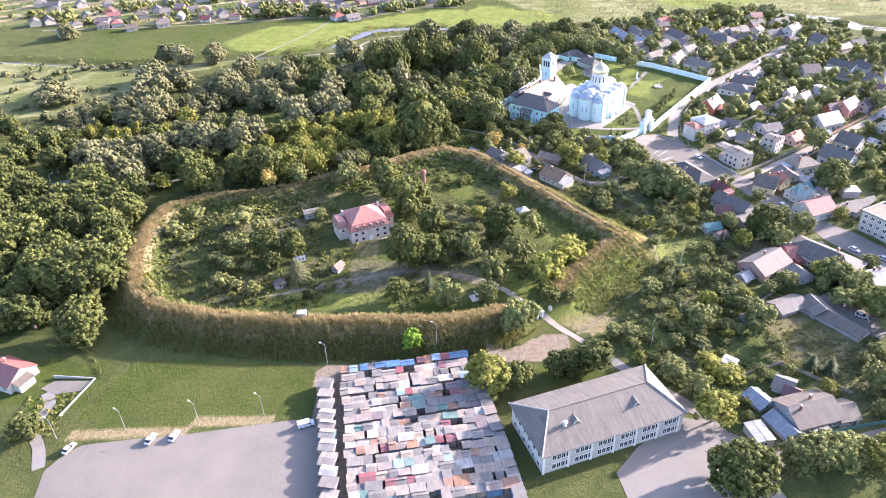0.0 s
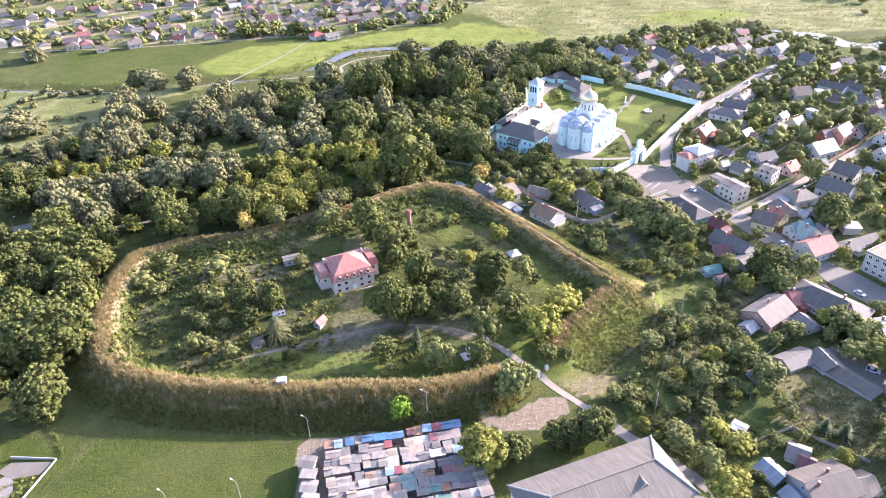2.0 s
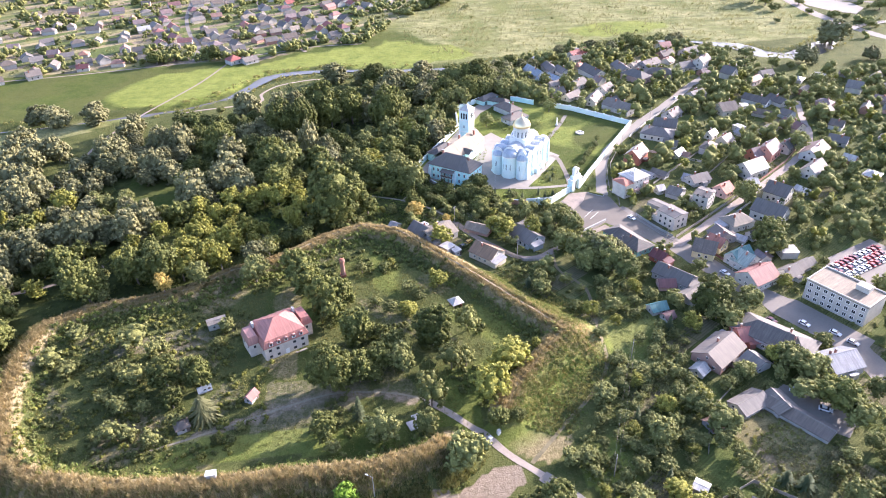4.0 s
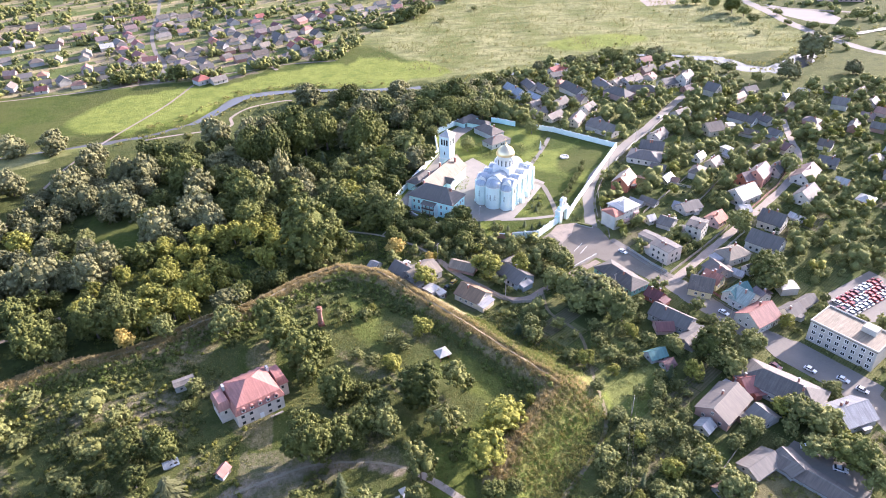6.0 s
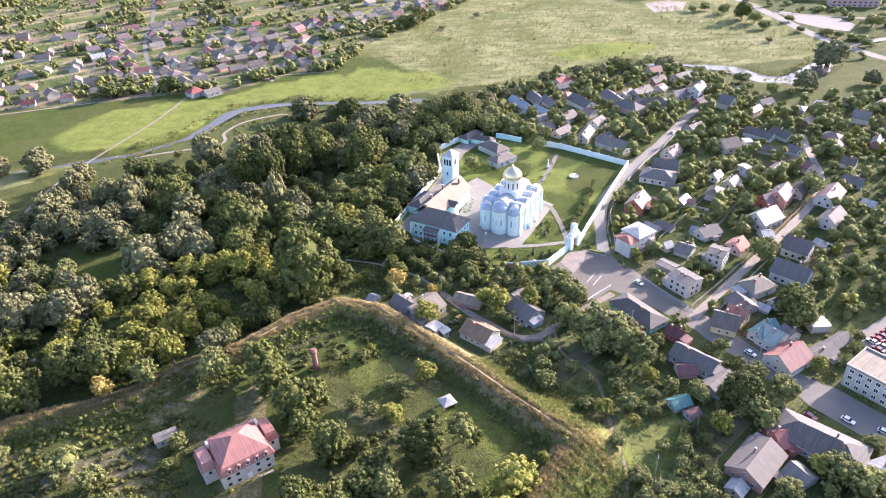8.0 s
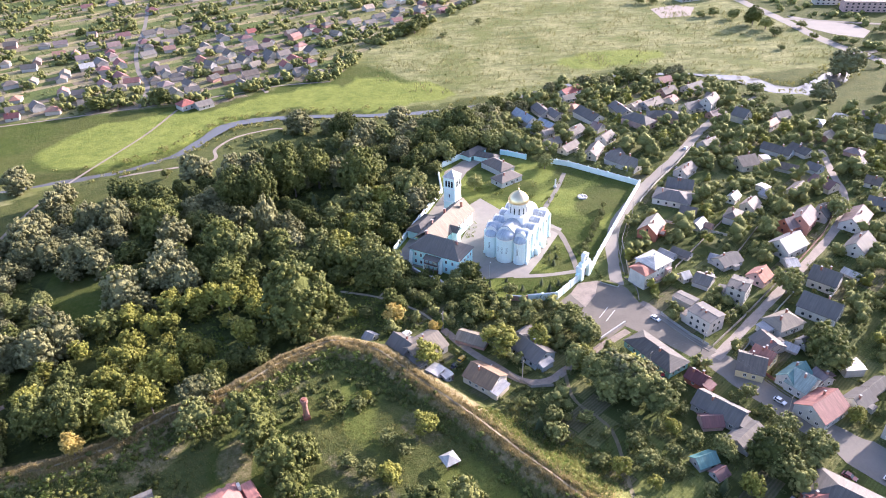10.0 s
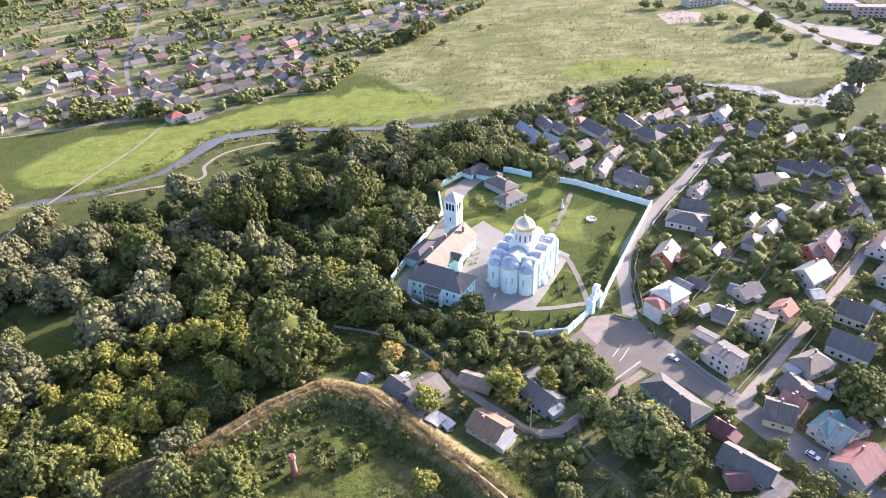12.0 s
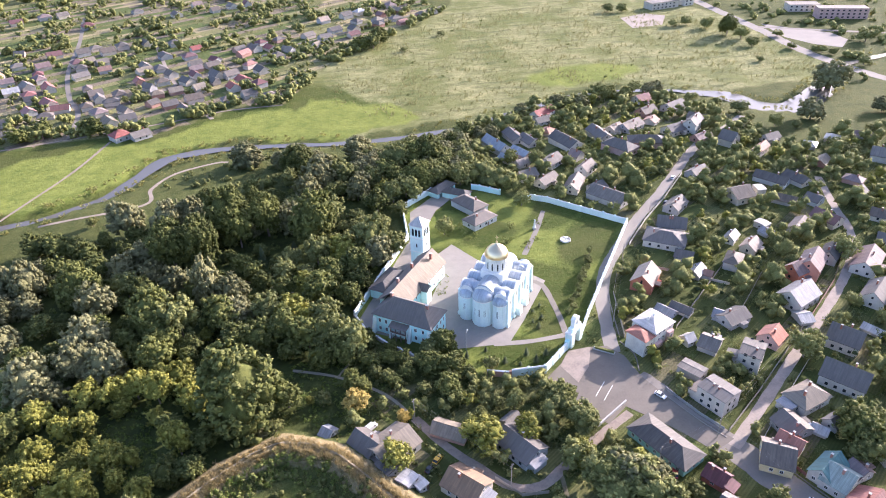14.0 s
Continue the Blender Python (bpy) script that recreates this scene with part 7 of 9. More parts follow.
def gate_island():
    ob = thing("planter", 117, 346.5, 0.05, -40, "long low kerbed bed with a clipped hedge", "planter")
    part("kerb", boxed(0, 0, 0, 8, 1.6, 0.3), concrete, ob)
    part("hedge", boxed(0, 0, 0.3, 7.4, 1.0, 0.7), CORE["fruit"], ob)


gate_island()


# ---- far blocks beyond the highway ----
def far_block(x, y, turn, L, W, H, wall, words):
    ob = thing("apartment_block", x, y, -4.1, turn, words, "building", "far blocks")
    FOOT.append((x, y, turn, L + 4, W + 4))
    part("wall", boxed(0, 0, -0.3, L, W, H), WALL[wall], ob)
    part("roof", boxed(0, 0, H - 0.3, L + 0.6, W + 0.6, 0.4), ROOF["ash"], ob)
    for s in range(int(H / 3.2)):
        for i in range(int(L / 5)):
            window(ob, -L / 2 + 3 + i * 5, -W / 2 - 0.03, 1.0 + s * 3.1, 0, 2.2, 1.5, False)


far_block(548, 748, -20, 46, 13, 10, "pink", "long pinkish three-storey block beyond the highway")
far_block(533, 785, -20, 30, 14, 7, "pale", "pale low works hall beyond the highway")
far_block(408, 842, 10, 34, 14, 7, "pale", "pale low works hall beyond the meadow")
far_block(438, 846, 10, 12, 12, 12, "white", "white silo-like block beyond the meadow")


# ---- trees ----
OCTA_V = np.array([(1, 0, 0), (-1, 0, 0), (0, 1, 0), (0, -1, 0), (0, 0, 1), (0, 0, -1)], float)
OCTA_F = np.array([(0, 2, 4), (2, 1, 4), (1, 3, 4), (3, 0, 4), (2, 0, 5), (1, 2, 5), (3, 1, 5), (0, 3, 5)])


def leaf_cloud(rng, centres, radii, count, size, flat=0.55, squash=1.0, out=None):
    """Small leaf clumps, one facet each, over the outside of many overlapping lobes. Returns points and faces."""
    centres, radii = np.asarray(centres, float), np.asarray(radii, float)
    pick = rng.choice(len(centres), count, p=radii ** 2 / (radii ** 2).sum())
    way = rng.normal(size=(count, 3))
    way[:, 2] += 0.25
    way /= np.linalg.norm(way, axis=1)[:, None]
    if out is not None:
        way += 0.75 * np.asarray(out)[pick]
        way /= np.linalg.norm(way, axis=1)[:, None]
    at = centres[pick] + way * (radii[pick] * rng.uniform(0.7, 1.16, count))[:, None] * np.array((1, 1, squash))
    n = way + rng.normal(scale=flat, size=(count, 3))
    n /= np.linalg.norm(n, axis=1)[:, None]
    t = np.cross(n, rng.normal(size=(count, 3)))
    t /= np.linalg.norm(t, axis=1)[:, None]
    s = np.cross(n, t)
    w = (size * rng.uniform(0.5, 1.3, count))[:, None]
    h = w * rng.uniform(0.6, 1.1, count)[:, None]
    pts = np.stack((at - t * w - s * h * 0.6, at + t * w * 0.9 - s * h * 0.5 - n * w * 0.2, at + t * w * rng.uniform(-0.4, 0.4, count)[:, None] + s * h * 1.1), 1).reshape(-1, 3)
    return pts, np.arange(count * 3).reshape(-1, 3)


def raw_mesh(name, pts, faces, material):
    me = bpy.data.meshes.new(name)
    me.vertices.add(len(pts))
    me.vertices.foreach_set("co", np.asarray(pts, np.float32).reshape(-1))
    me.loops.add(faces.size)
    me.loops.foreach_set("vertex_index", faces.reshape(-1).astype(np.int32))
    me.polygons.add(len(faces))
    me.polygons.foreach_set("loop_start", np.arange(0, faces.size, faces.shape[1], dtype=np.int32))
    me.update(calc_edges=True)
    me.materials.append(material)
    return me


def crown_domes(rng, h, r, low, count, tall):
    """The large forms of a crown: one main dome and smaller ones leaning out of it."""
    z0 = h * (0.5 + low * 0.5)
    domes = [(np.array((0, 0, z0)), np.array((r * 0.72, r * 0.72, h * (0.97 - low) * 0.5)))]
    for i in range(count):
        a = 2.4 * i + rng.uniform(-0.4, 0.4)
        q = r * rng.uniform(0.36, 0.56)
        d = r - q * rng.uniform(0.95, 1.1)
        z = h * rng.uniform(low + 0.16, 0.78)
        domes.append((np.array((math.cos(a) * d, math.sin(a) * d, z)), np.array((q, q, q * rng.uniform(1.0, 1.3) * tall))))
    return domes


def dome_tufts(rng, domes, count, size):
    """Tufts over the outside of the domes: middle, radius and outward way."""
    area = np.array([e[0] * e[2] for _, e in domes])
    cs, rs, out = [], [], []
    while len(cs) < count:
        c, e = domes[rng.choice(len(domes), p=area / area.sum())]
        w = rng.normal(size=3)
        w /= np.linalg.norm(w)
        if w[2] < -0.75:
            continue
        p = c + w * e * rng.uniform(0.84, 1.1)
        if any((((p - c2) / e2) ** 2).sum() < 0.8 for c2, e2 in domes if c2 is not c):
            continue
        cs.append(p)
        rs.append(size * rng.uniform(0.6, 1.3))
        n = w / e
        out.append(n / np.linalg.norm(n))
    return np.array(cs), np.array(rs), np.array(out)


def lumps(rng, centres, radii, squash=0.85):
    """Dented small masses of foliage, one at each place."""
    n = len(centres)
    turn = np.linalg.qr(rng.normal(size=(n, 3, 3)))[0]
    out = (OCTA_V @ turn) * (1 + rng.normal(scale=0.18, size=(n, 6, 1))) * np.array((1, 1, squash)) * np.asarray(radii)[:, None, None]
    return (np.asarray(centres)[:, None] + out).reshape(-1, 3), (OCTA_F[None] + np.arange(n)[:, None, None] * 6).reshape(-1, 3)


def inner_domes(domes, share=0.84):
    """The inside of a crown, its shade mixed into the leaf colour."""
    bm = bmesh.new()
    for i, (c, e) in enumerate(domes):
        got = bmesh.ops.create_icosphere(bm, subdivisions=2 if i == 0 else 1, radius=1)
        for v in got["verts"]:
            d = v.co.copy()
            v.co = Vector(c) + Vector((d.x * e[0], d.y * e[1], d.z * e[2])) * (share * (1 + 0.16 * noise.noise(d * 2.2 + Vector(c))))
    pts, faces = np.array([v.co[:] for v in bm.verts]), np.array([[v.index for v in f.verts] for f in bm.faces])
    bm.free()
    return pts, faces


SHAPES = dict(  # height, spread, lowest crown, tufts, leaves, leaf size, trunk, side domes, tall
    broad=(10, 4.5, 0.12, 120, 820, 0.34, 0.3, 6, 1.0), garden=(10, 4.5, 0.16, 90, 720, 0.34, 0.26, 5, 1.0), grand=(16, 7.5, 0.1, 330, 1700, 0.4, 0.5, 11, 1.0),
    willow=(12, 5.4, 0.04, 140, 900, 0.34, 0.35, 9, 1.2), yellow=(10, 3.8, 0.12, 90, 720, 0.34, 0.22, 6, 1.3), fruit=(6, 2.9, 0.2, 48, 420, 0.3, 0.16, 5, 0.9),
    gold=(8, 2.8, 0.15, 90, 600, 0.26, 0.15, 3, 1.2), bright=(6, 3.6, 0.12, 110, 700, 0.28, 0.2, 4, 1.0), conifer=(12, 2.8, 0.06, 0, 900, 0.5, 0.22, 0, 1), palm=(9, 5, 0.1, 0, 700, 0.5, 0.22, 0, 1))
PROTO = {}
TREES = []
TREE_WORDS = dict(garden="grey-green garden tree with a loose rounded crown", grand="large old broadleaf tree with a wide billowing crown", broad="dark green broadleaf tree with a dense lumpy crown", willow="silver-green willow with a soft billowing crown", yellow="yellow-green birch-like tree with an airy crown", fruit="small orchard tree with an open olive crown",
                  gold="slender tree with golden autumn leaves", bright="fresh green rounded young tree on the slope", conifer="dark narrow conifer with dense needles", palm="fir with long drooping radiating branches")


TREE_NAMES = dict(garden="garden_tree", grand="old_tree", broad="tree", willow="willow", yellow="birch", fruit="fruit_tree", gold="autumn_tree", bright="young_tree", conifer="conifer", palm="fir")


def make_tree(kind, seed):
    h, r, low, tufts_n, leaves, size, girth, sides, tall = SHAPES[kind]
    rng = np.random.default_rng(seed + sum(map(ord, kind)))
    ob = new(TREE_NAMES[kind])
    bm = bmesh.new()
    lean = rng.normal(scale=0.25, size=2)
    top = (lean[0], lean[1], h * 0.75)
    rings = []
    for f, wide in ((0, 1.25), (0.06, 1.0), (0.22, 0.85), (0.32, 0.78), (0.42, 0.66), (0.52, 0.55), (0.62, 0.42), (0.75, 0.16)):
        rings.append([bm.verts.new((lean[0] * f + girth * wide * math.cos(k * math.pi / 3), lean[1] * f + girth * wide * math.sin(k * math.pi / 3), h * f - (0.4 if f == 0 else 0))) for k in range(6)])
    bark_faces = [[bm.faces.new((lo[k], lo[(k + 1) % 6], hi[(k + 1) % 6], hi[k])) for k in range(6)] for lo, hi in zip(rings, rings[1:])]
    bm.faces.new(rings[-1])

    def limb(level, k, end):
        """A limb grown out of one face of the trunk."""
        f = bark_faces[level][k]
        if f is None:
            return
        bark_faces[level][k] = None
        end = Vector(end)
        for share, wide in ((0.5, 0.6), (1.0, 0.25)):
            got = bmesh.ops.extrude_discrete_faces(bm, faces=[f])["faces"][0]
            c = got.calc_center_median()
            goal = c.lerp(end, share)
            for v in got.verts:
                v.co = goal + (v.co - c) * wide
            f = got
    if kind in ("conifer", "palm"):
        tiers, pts, faces = (15, [], []) if kind == "conifer" else (9, [], [])
        for i in range(tiers):
            f = i / (tiers - 1)
            z, rad = h * (0.06 + 0.9 * f), r * (1 - f) ** (0.8 if kind == "conifer" else 0.55) + 0.15
            arms = 7 if kind == "conifer" else 9
            for k in range(arms):
                a = 2 * math.pi * (k + rng.uniform(-0.3, 0.3)) / arms + i
                for j in range(6 if kind == "conifer" else 8):
                    u = (j + 0.6) / (6 if kind == "conifer" else 8)
                    p = np.array((math.cos(a) * rad * u, math.sin(a) * rad * u, z - (0.25 if kind == "conifer" else 0.5) * rad * u * u))
                    t = np.array((math.cos(a), math.sin(a), -0.4)) * rad * 0.16
                    s = np.array((-math.sin(a), math.cos(a), rng.uniform(-0.3, 0.3))) * (0.42 * (1.2 - u) + 0.12)
                    base_i = len(pts)
                    pts += [p - t - s, p + t * 1.3 - s * 0.3, p + t * 1.3 + s * 0.3, p - t + s]
                    faces.append((base_i, base_i + 1, base_i + 2, base_i + 3))
        crown = raw_mesh("crown", np.array(pts), np.array(faces), LEAF[kind])
    else:
        domes = crown_domes(rng, h, r, low, sides, tall)
        for i, (c, e) in enumerate(domes[1:]):
            limb(2 + i % 4, int((math.atan2(c[1], c[0]) % (2 * math.pi)) / (math.pi / 3)) % 6, c)
        airy = kind in ("yellow", "fruit", "gold")
        cs, rs, out = dome_tufts(rng, domes, tufts_n, r * (0.088 if kind == "grand" else 0.125 if kind == "willow" else 0.135))
        pts, faces = leaf_cloud(rng, cs, rs * 1.35, leaves, size, 0.45, 1.0, out)
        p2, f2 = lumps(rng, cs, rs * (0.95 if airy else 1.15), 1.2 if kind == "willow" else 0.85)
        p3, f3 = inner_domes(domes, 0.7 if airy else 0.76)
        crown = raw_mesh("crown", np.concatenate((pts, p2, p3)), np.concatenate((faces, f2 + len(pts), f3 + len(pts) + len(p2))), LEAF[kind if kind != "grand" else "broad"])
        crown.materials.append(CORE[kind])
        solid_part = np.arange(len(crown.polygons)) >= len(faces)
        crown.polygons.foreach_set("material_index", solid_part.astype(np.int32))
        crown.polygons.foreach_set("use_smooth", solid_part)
    part("trunk", bm, bark, ob)
    part("crown", crown, None, ob)
    return ob


def plant(kind, x, y, h, r, group=""):
    if kind == "broad" and (x > 60 and y < 520 or x > 5 and y > 395) and r < 6.5 and random.random() < 0.85:
        kind = "garden"
    if kind == "broad" and r > 7.6:
        kind = "grand"
    H, R = SHAPES[kind][:2]
    variants = dict(broad=5, grand=5, willow=4, fruit=4, yellow=3, garden=4).get(kind, 2)
    key = (kind, random.randrange(variants))
    m = pose(x, y, gz(x, y) - 0.05, 0, 0, random.uniform(0, 360)) @ Matrix.Diagonal((r / R, r / R * random.uniform(0.9, 1.1), h / H, 1))
    if key not in PROTO:
        ob = make_tree(kind, key[1] * 17 + 5)
        ob.matrix_basis = m
        PROTO[key] = ob
    else:
        p = PROTO[key]
        ob = copy_thing(p, m @ Matrix.Diagonal((1 / p.scale[0], 1 / p.scale[1], 1 / p.scale[2], 1)))
    TREES.append((x, y, r))
    return tagged(ob, TREE_WORDS[kind], "tree", group or {"fruit": "orchard and garden trees", "willow": "willows"}.get(kind, "trees"))


plant("palm", -59.4, 216.2, 11.0, 6.1)
plant("willow", -49.8, 303.2, 9.9, 6.1)
plant("gold", -84.9, 286.7, 9.9, 3.7)
plant("bright", -14.1, 175.9, 6.0, 3.8)
plant("broad", -130.6, 188.4, 15.0, 9.0)
plant("broad", -136.4, 214.8, 21.0, 12.0)
plant("broad", -146.6, 211.4, 19.0, 9.0)
plant("broad", -144.9, 265.7, 17.0, 9.0)
plant("broad", -156.9, 264.6, 17.0, 8.0)
plant("broad", -159.9, 249.8, 17.0, 8.0)
plant("broad", -140.9, 243.2, 17.0, 8.0)
plant("broad", -143.9, 234.9, 15.0, 7.0)
plant("broad", -158.2, 234.4, 17.0, 8.0)
plant("broad", -135.1, 237, 11.0, 6.0)
plant("broad", -176.5, 268.7, 16.0, 8.0)
plant("broad", -170.9, 281.7, 15.0, 7.0)
plant("broad", -154.5, 291.7, 10.0, 5.0)
plant("willow", -172.8, 311.8, 18.0, 9.0)
plant("willow", -157.9, 302.7, 16.0, 8.0)
plant("willow", -185.2, 324.4, 17.0, 8.0)
plant("yellow", 11.1, 157, 12.0, 6.5)
plant("broad", 19.8, 158.4, 9.0, 4.5)
plant("yellow", 7.7, 157.8, 11.0, 5.0)
plant("broad", 44.3, 165.3, 12.0, 6.0)
plant("broad", 37.1, 163.8, 9.0, 5.0)
plant("broad", 31.8, 163.4, 8.0, 4.0)
plant("fruit", 72.8, 150, 11.0, 5.0)
plant("yellow", 74.2, 142.1, 11.0, 6.0)
plant("broad", 73.5, 118.9, 15.0, 8.5)
plant("broad", 91.5, 125, 10.0, 5.5)
plant("broad", 98, 126.2, 10.0, 5.5)
plant("broad", 104.3, 126.7, 10.0, 5.5)
plant("yellow", 112.1, 125.5, 9.0, 5.0)
plant("broad", 104.4, 186.7, 9.0, 5.0)
plant("broad", -126.5, 141.5, 8.0, 5.0)
plant("garden", 101, 278.5, 13.0, 7.0)
plant("willow", 97.3, 286.7, 13.0, 7.0)
plant("garden", 91.1, 282.1, 11.0, 6.0)
plant("garden", 105.3, 272, 11.0, 5.5)
plant("yellow", 88, 299.8, 9.0, 5.0)
plant("broad", 128, 244.8, 13.0, 6.5)
plant("broad", 174.2, 283.2, 14.0, 7.5)
plant("fruit", 131.7, 233.7, 9.0, 5.0)
plant("broad", 129, 240, 9.0, 4.5)
plant("broad", 145.1, 189.2, 12.0, 7.0)
plant("broad", 60.4, 314, 9.9, 5.5)
plant("yellow", 74.6, 311.8, 8.0, 4.0)
plant("broad", 94.3, 311, 9.0, 5.0)
plant("broad", 88.7, 321.1, 9.0, 5.0)
plant("broad", 185.8, 324.5, 12.0, 6.0)
plant("broad", 246.2, 377.1, 11.0, 6.0)
plant("broad", 177.7, 288.6, 13.0, 7.5)
plant("broad", 171.5, 277.6, 12.0, 6.0)
plant("yellow", 59.9, 313.4, 12.1, 6.7)
plant("yellow", 74.8, 314.4, 9.0, 4.0)
plant("gold", 22.7, 340.7, 8.0, 4.5)
plant("gold", 36.8, 330.1, 6.0, 2.5)
plant("yellow", 32.1, 311.2, 9.9, 5.5)
plant("broad", 93.7, 313.9, 10.0, 5.0)
plant("broad", 91.5, 323.2, 9.0, 5.0)
plant("garden", 90.2, 289.5, 13.0, 7.0)
plant("garden", 98.9, 285.1, 13.0, 7.0)
plant("willow", 103.3, 282.9, 11.0, 6.0)
plant("broad", 85.5, 299, 10.0, 5.0)
plant("willow", -15, 560.4, 14.0, 9.0)
plant("willow", 50.4, 551.5, 14.0, 9.0)
plant("willow", 12.9, 555.9, 12.0, 7.0)
plant("willow", 25.4, 544.9, 10.0, 6.0)
plant("broad", 412.9, 728.6, 18.0, 8.0)
plant("broad", 120.5, 560.2, 12.0, 6.0)
plant("broad", -115.3, 642.9, 12.0, 7.0)
plant("broad", -151, 652.3, 11.0, 7.0)
plant("broad", -161.9, 640.5, 11.0, 7.0)
plant("fruit", -105.3, 703.6, 6.0, 3.0)
plant("broad", 102.4, 801.8, 15.0, 9.0)
plant("broad", 84.4, 785.4, 12.0, 7.0)
plant("broad", 58.8, 362.9, 9.0, 5.0)
plant("broad", 51, 352.5, 8.0, 5.0)
plant("broad", 58.9, 350.4, 8.0, 5.0)
plant("fruit", 73.2, 347.9, 6.0, 3.0)
plant("willow", -321.6, 590.5, 12.0, 7.0)
plant("willow", -211.3, 512.4, 13.0, 8.0)
plant("willow", -197.2, 506.9, 13.0, 8.0)
plant("willow", -173.4, 508.1, 13.0, 9.0)
plant("fruit", -44.5, 306.9, 10.0, 5)
# the rampart's yard, its gateway and the gardens below the bastion
plant("fruit", -90.5, 258.5, 8.7, 6.2)
plant("garden", -80.8, 250.4, 8.7, 4.5)
plant("garden", -109.3, 288.1, 5.1, 2.8)
plant("garden", -71.7, 292.1, 10.2, 4.0)
plant("garden", -113.8, 267.7, 5.7, 3.7)
plant("fruit", -119.4, 254.2, 6.5, 5.1)
plant("fruit", -111.8, 247.3, 5.1, 4.0)
plant("broad", -75.0, 234.7, 11.5, 5.2)
plant("broad", -63.0, 232.3, 12.8, 4.9)
plant("conifer", -68.6, 236.2, 11.1, 2.9)
plant("broad", -70.7, 223.3, 8.5, 3.7)
plant("fruit", -86.2, 237.1, 8.4, 4.3)
plant("fruit", -92.8, 241.8, 6.6, 3.4)
plant("fruit", -81.9, 240.0, 5.5, 2.7)
plant("fruit", -88.0, 223.9, 6.4, 4.1)
plant("fruit", -79.8, 222.5, 5.0, 2.7)
plant("fruit", -94.8, 229.6, 5.1, 3.3)
plant("fruit", -68.2, 214.8, 4.4, 3.1)
plant("fruit", -88.0, 212.1, 6.7, 4.0)
plant("fruit", -82.5, 211.9, 5.1, 3.3)
plant("fruit", -74.0, 207.3, 6.3, 3.5)
plant("broad", -53.9, 204.6, 3.8, 1.9)
plant("fruit", -49.3, 204.8, 2.5, 1.5)
plant("fruit", -47.2, 210.1, 2.7, 1.8)
plant("garden", -57.5, 261.7, 6.1, 3.4)
plant("fruit", -59.9, 253.9, 3.3, 2.5)
plant("fruit", -48.0, 223.0, 3.1, 1.8)
plant("garden", -49.4, 293.2, 13.2, 5.7)
plant("broad", -30.5, 289.6, 16.3, 7.0)
plant("broad", -27.2, 280.9, 14.0, 6.0)
plant("broad", -20.0, 268.4, 15.9, 6.9)
plant("broad", -13.9, 271.8, 12.4, 5.3)
plant("broad", -9.6, 248.6, 13.3, 5.7)
plant("broad", -17.1, 259.7, 11.3, 5.2)
plant("broad", -4.9, 249.4, 8.1, 3.5)
plant("broad", 0.1, 248.3, 6.2, 3.0)
plant("broad", -18.0, 222.9, 18.0, 7.7)
plant("broad", -8.5, 225.5, 13.7, 5.1)
plant("broad", -3.2, 225.4, 7.1, 3.2)
plant("conifer", -9.2, 208.4, 10.5, 2.4)
plant("broad", -0.3, 231.5, 11.7, 5.7)
plant("garden", 6.8, 229.2, 12.0, 5.1)
plant("broad", 4.1, 239.2, 9.4, 4.8)
plant("broad", -20.7, 202.9, 9.1, 4.7)
plant("fruit", -17.8, 195.7, 4.5, 2.7)
plant("garden", -2.2, 198.3, 11.2, 5.4)
plant("broad", 19.1, 241.1, 16.6, 6.8)
plant("broad", 15.3, 225.7, 6.6, 3.0)
plant("fruit", 23.9, 226.9, 11.3, 4.9)
plant("fruit", 29.2, 227.9, 8.7, 3.7)
plant("fruit", 14.7, 209.2, 14.6, 5.7)
plant("garden", 11.6, 198.1, 9.8, 4.0)
plant("fruit", -4.9, 292.9, 5.3, 2.6)
plant("fruit", 5.1, 292.4, 5.0, 2.6)
plant("fruit", 12.8, 275.9, 5.1, 3.3)
plant("fruit", 17.6, 269.8, 4.1, 2.7)
plant("yellow", 12.3, 261.1, 5.6, 3.6)
plant("fruit", 5.2, 264.6, 4.1, 3.2)
plant("fruit", -0.5, 268.7, 4.5, 3.2)
plant("yellow", 26.1, 277.8, 7.4, 4.1)
plant("yellow", 7.8, 296.9, 3.7, 2.0)
plant("fruit", 32.7, 247.1, 10.9, 5.0)
plant("yellow", 44.4, 225.2, 12.0, 7.2)
plant("yellow", 34.5, 209.8, 12.6, 6.1)
plant("yellow", 56.0, 232.3, 3.3, 2.1)
plant("broad", 34.6, 197.9, 7.2, 4.0)
plant("broad", 41.3, 198.8, 4.3, 2.8)
plant("garden", 21.8, 184.2, 12.2, 6.7)
plant("garden", 72.1, 205.2, 6.2, 4.4)
plant("garden", 81.1, 235.3, 4.5, 2.9)
plant("garden", 83.3, 222.1, 4.6, 3.2)
plant("garden", 87.5, 215.4, 5.1, 3.6)
plant("garden", 71.7, 187.0, 3.8, 2.6)
plant("yellow", 76.4, 189.0, 4.1, 2.9)
plant("yellow", 90.8, 198.7, 4.4, 3.4)
plant("garden", 100.9, 196.6, 7.8, 5.5)
plant("garden", 92.3, 183.7, 4.2, 3.2)
plant("garden", 96.4, 182.7, 3.1, 2.4)
plant("garden", 117.6, 205.1, 4.7, 3.1)
plant("garden", 123.6, 208.6, 5.6, 4.0)
plant("yellow", 137.6, 213.3, 6.3, 4.0)
plant("garden", 140.6, 209.8, 10.0, 5.5)
plant("broad", 145.5, 205.1, 9.1, 5.9)
plant("broad", 138.1, 195.8, 6.6, 4.6)
plant("garden", 77.9, 180.1, 3.6, 2.8)
plant("garden", 80.8, 174.1, 4.4, 3.1)
plant("broad", 69.3, 165.1, 4.8, 3.7)
plant("yellow", 80.6, 165.0, 5.3, 4.1)
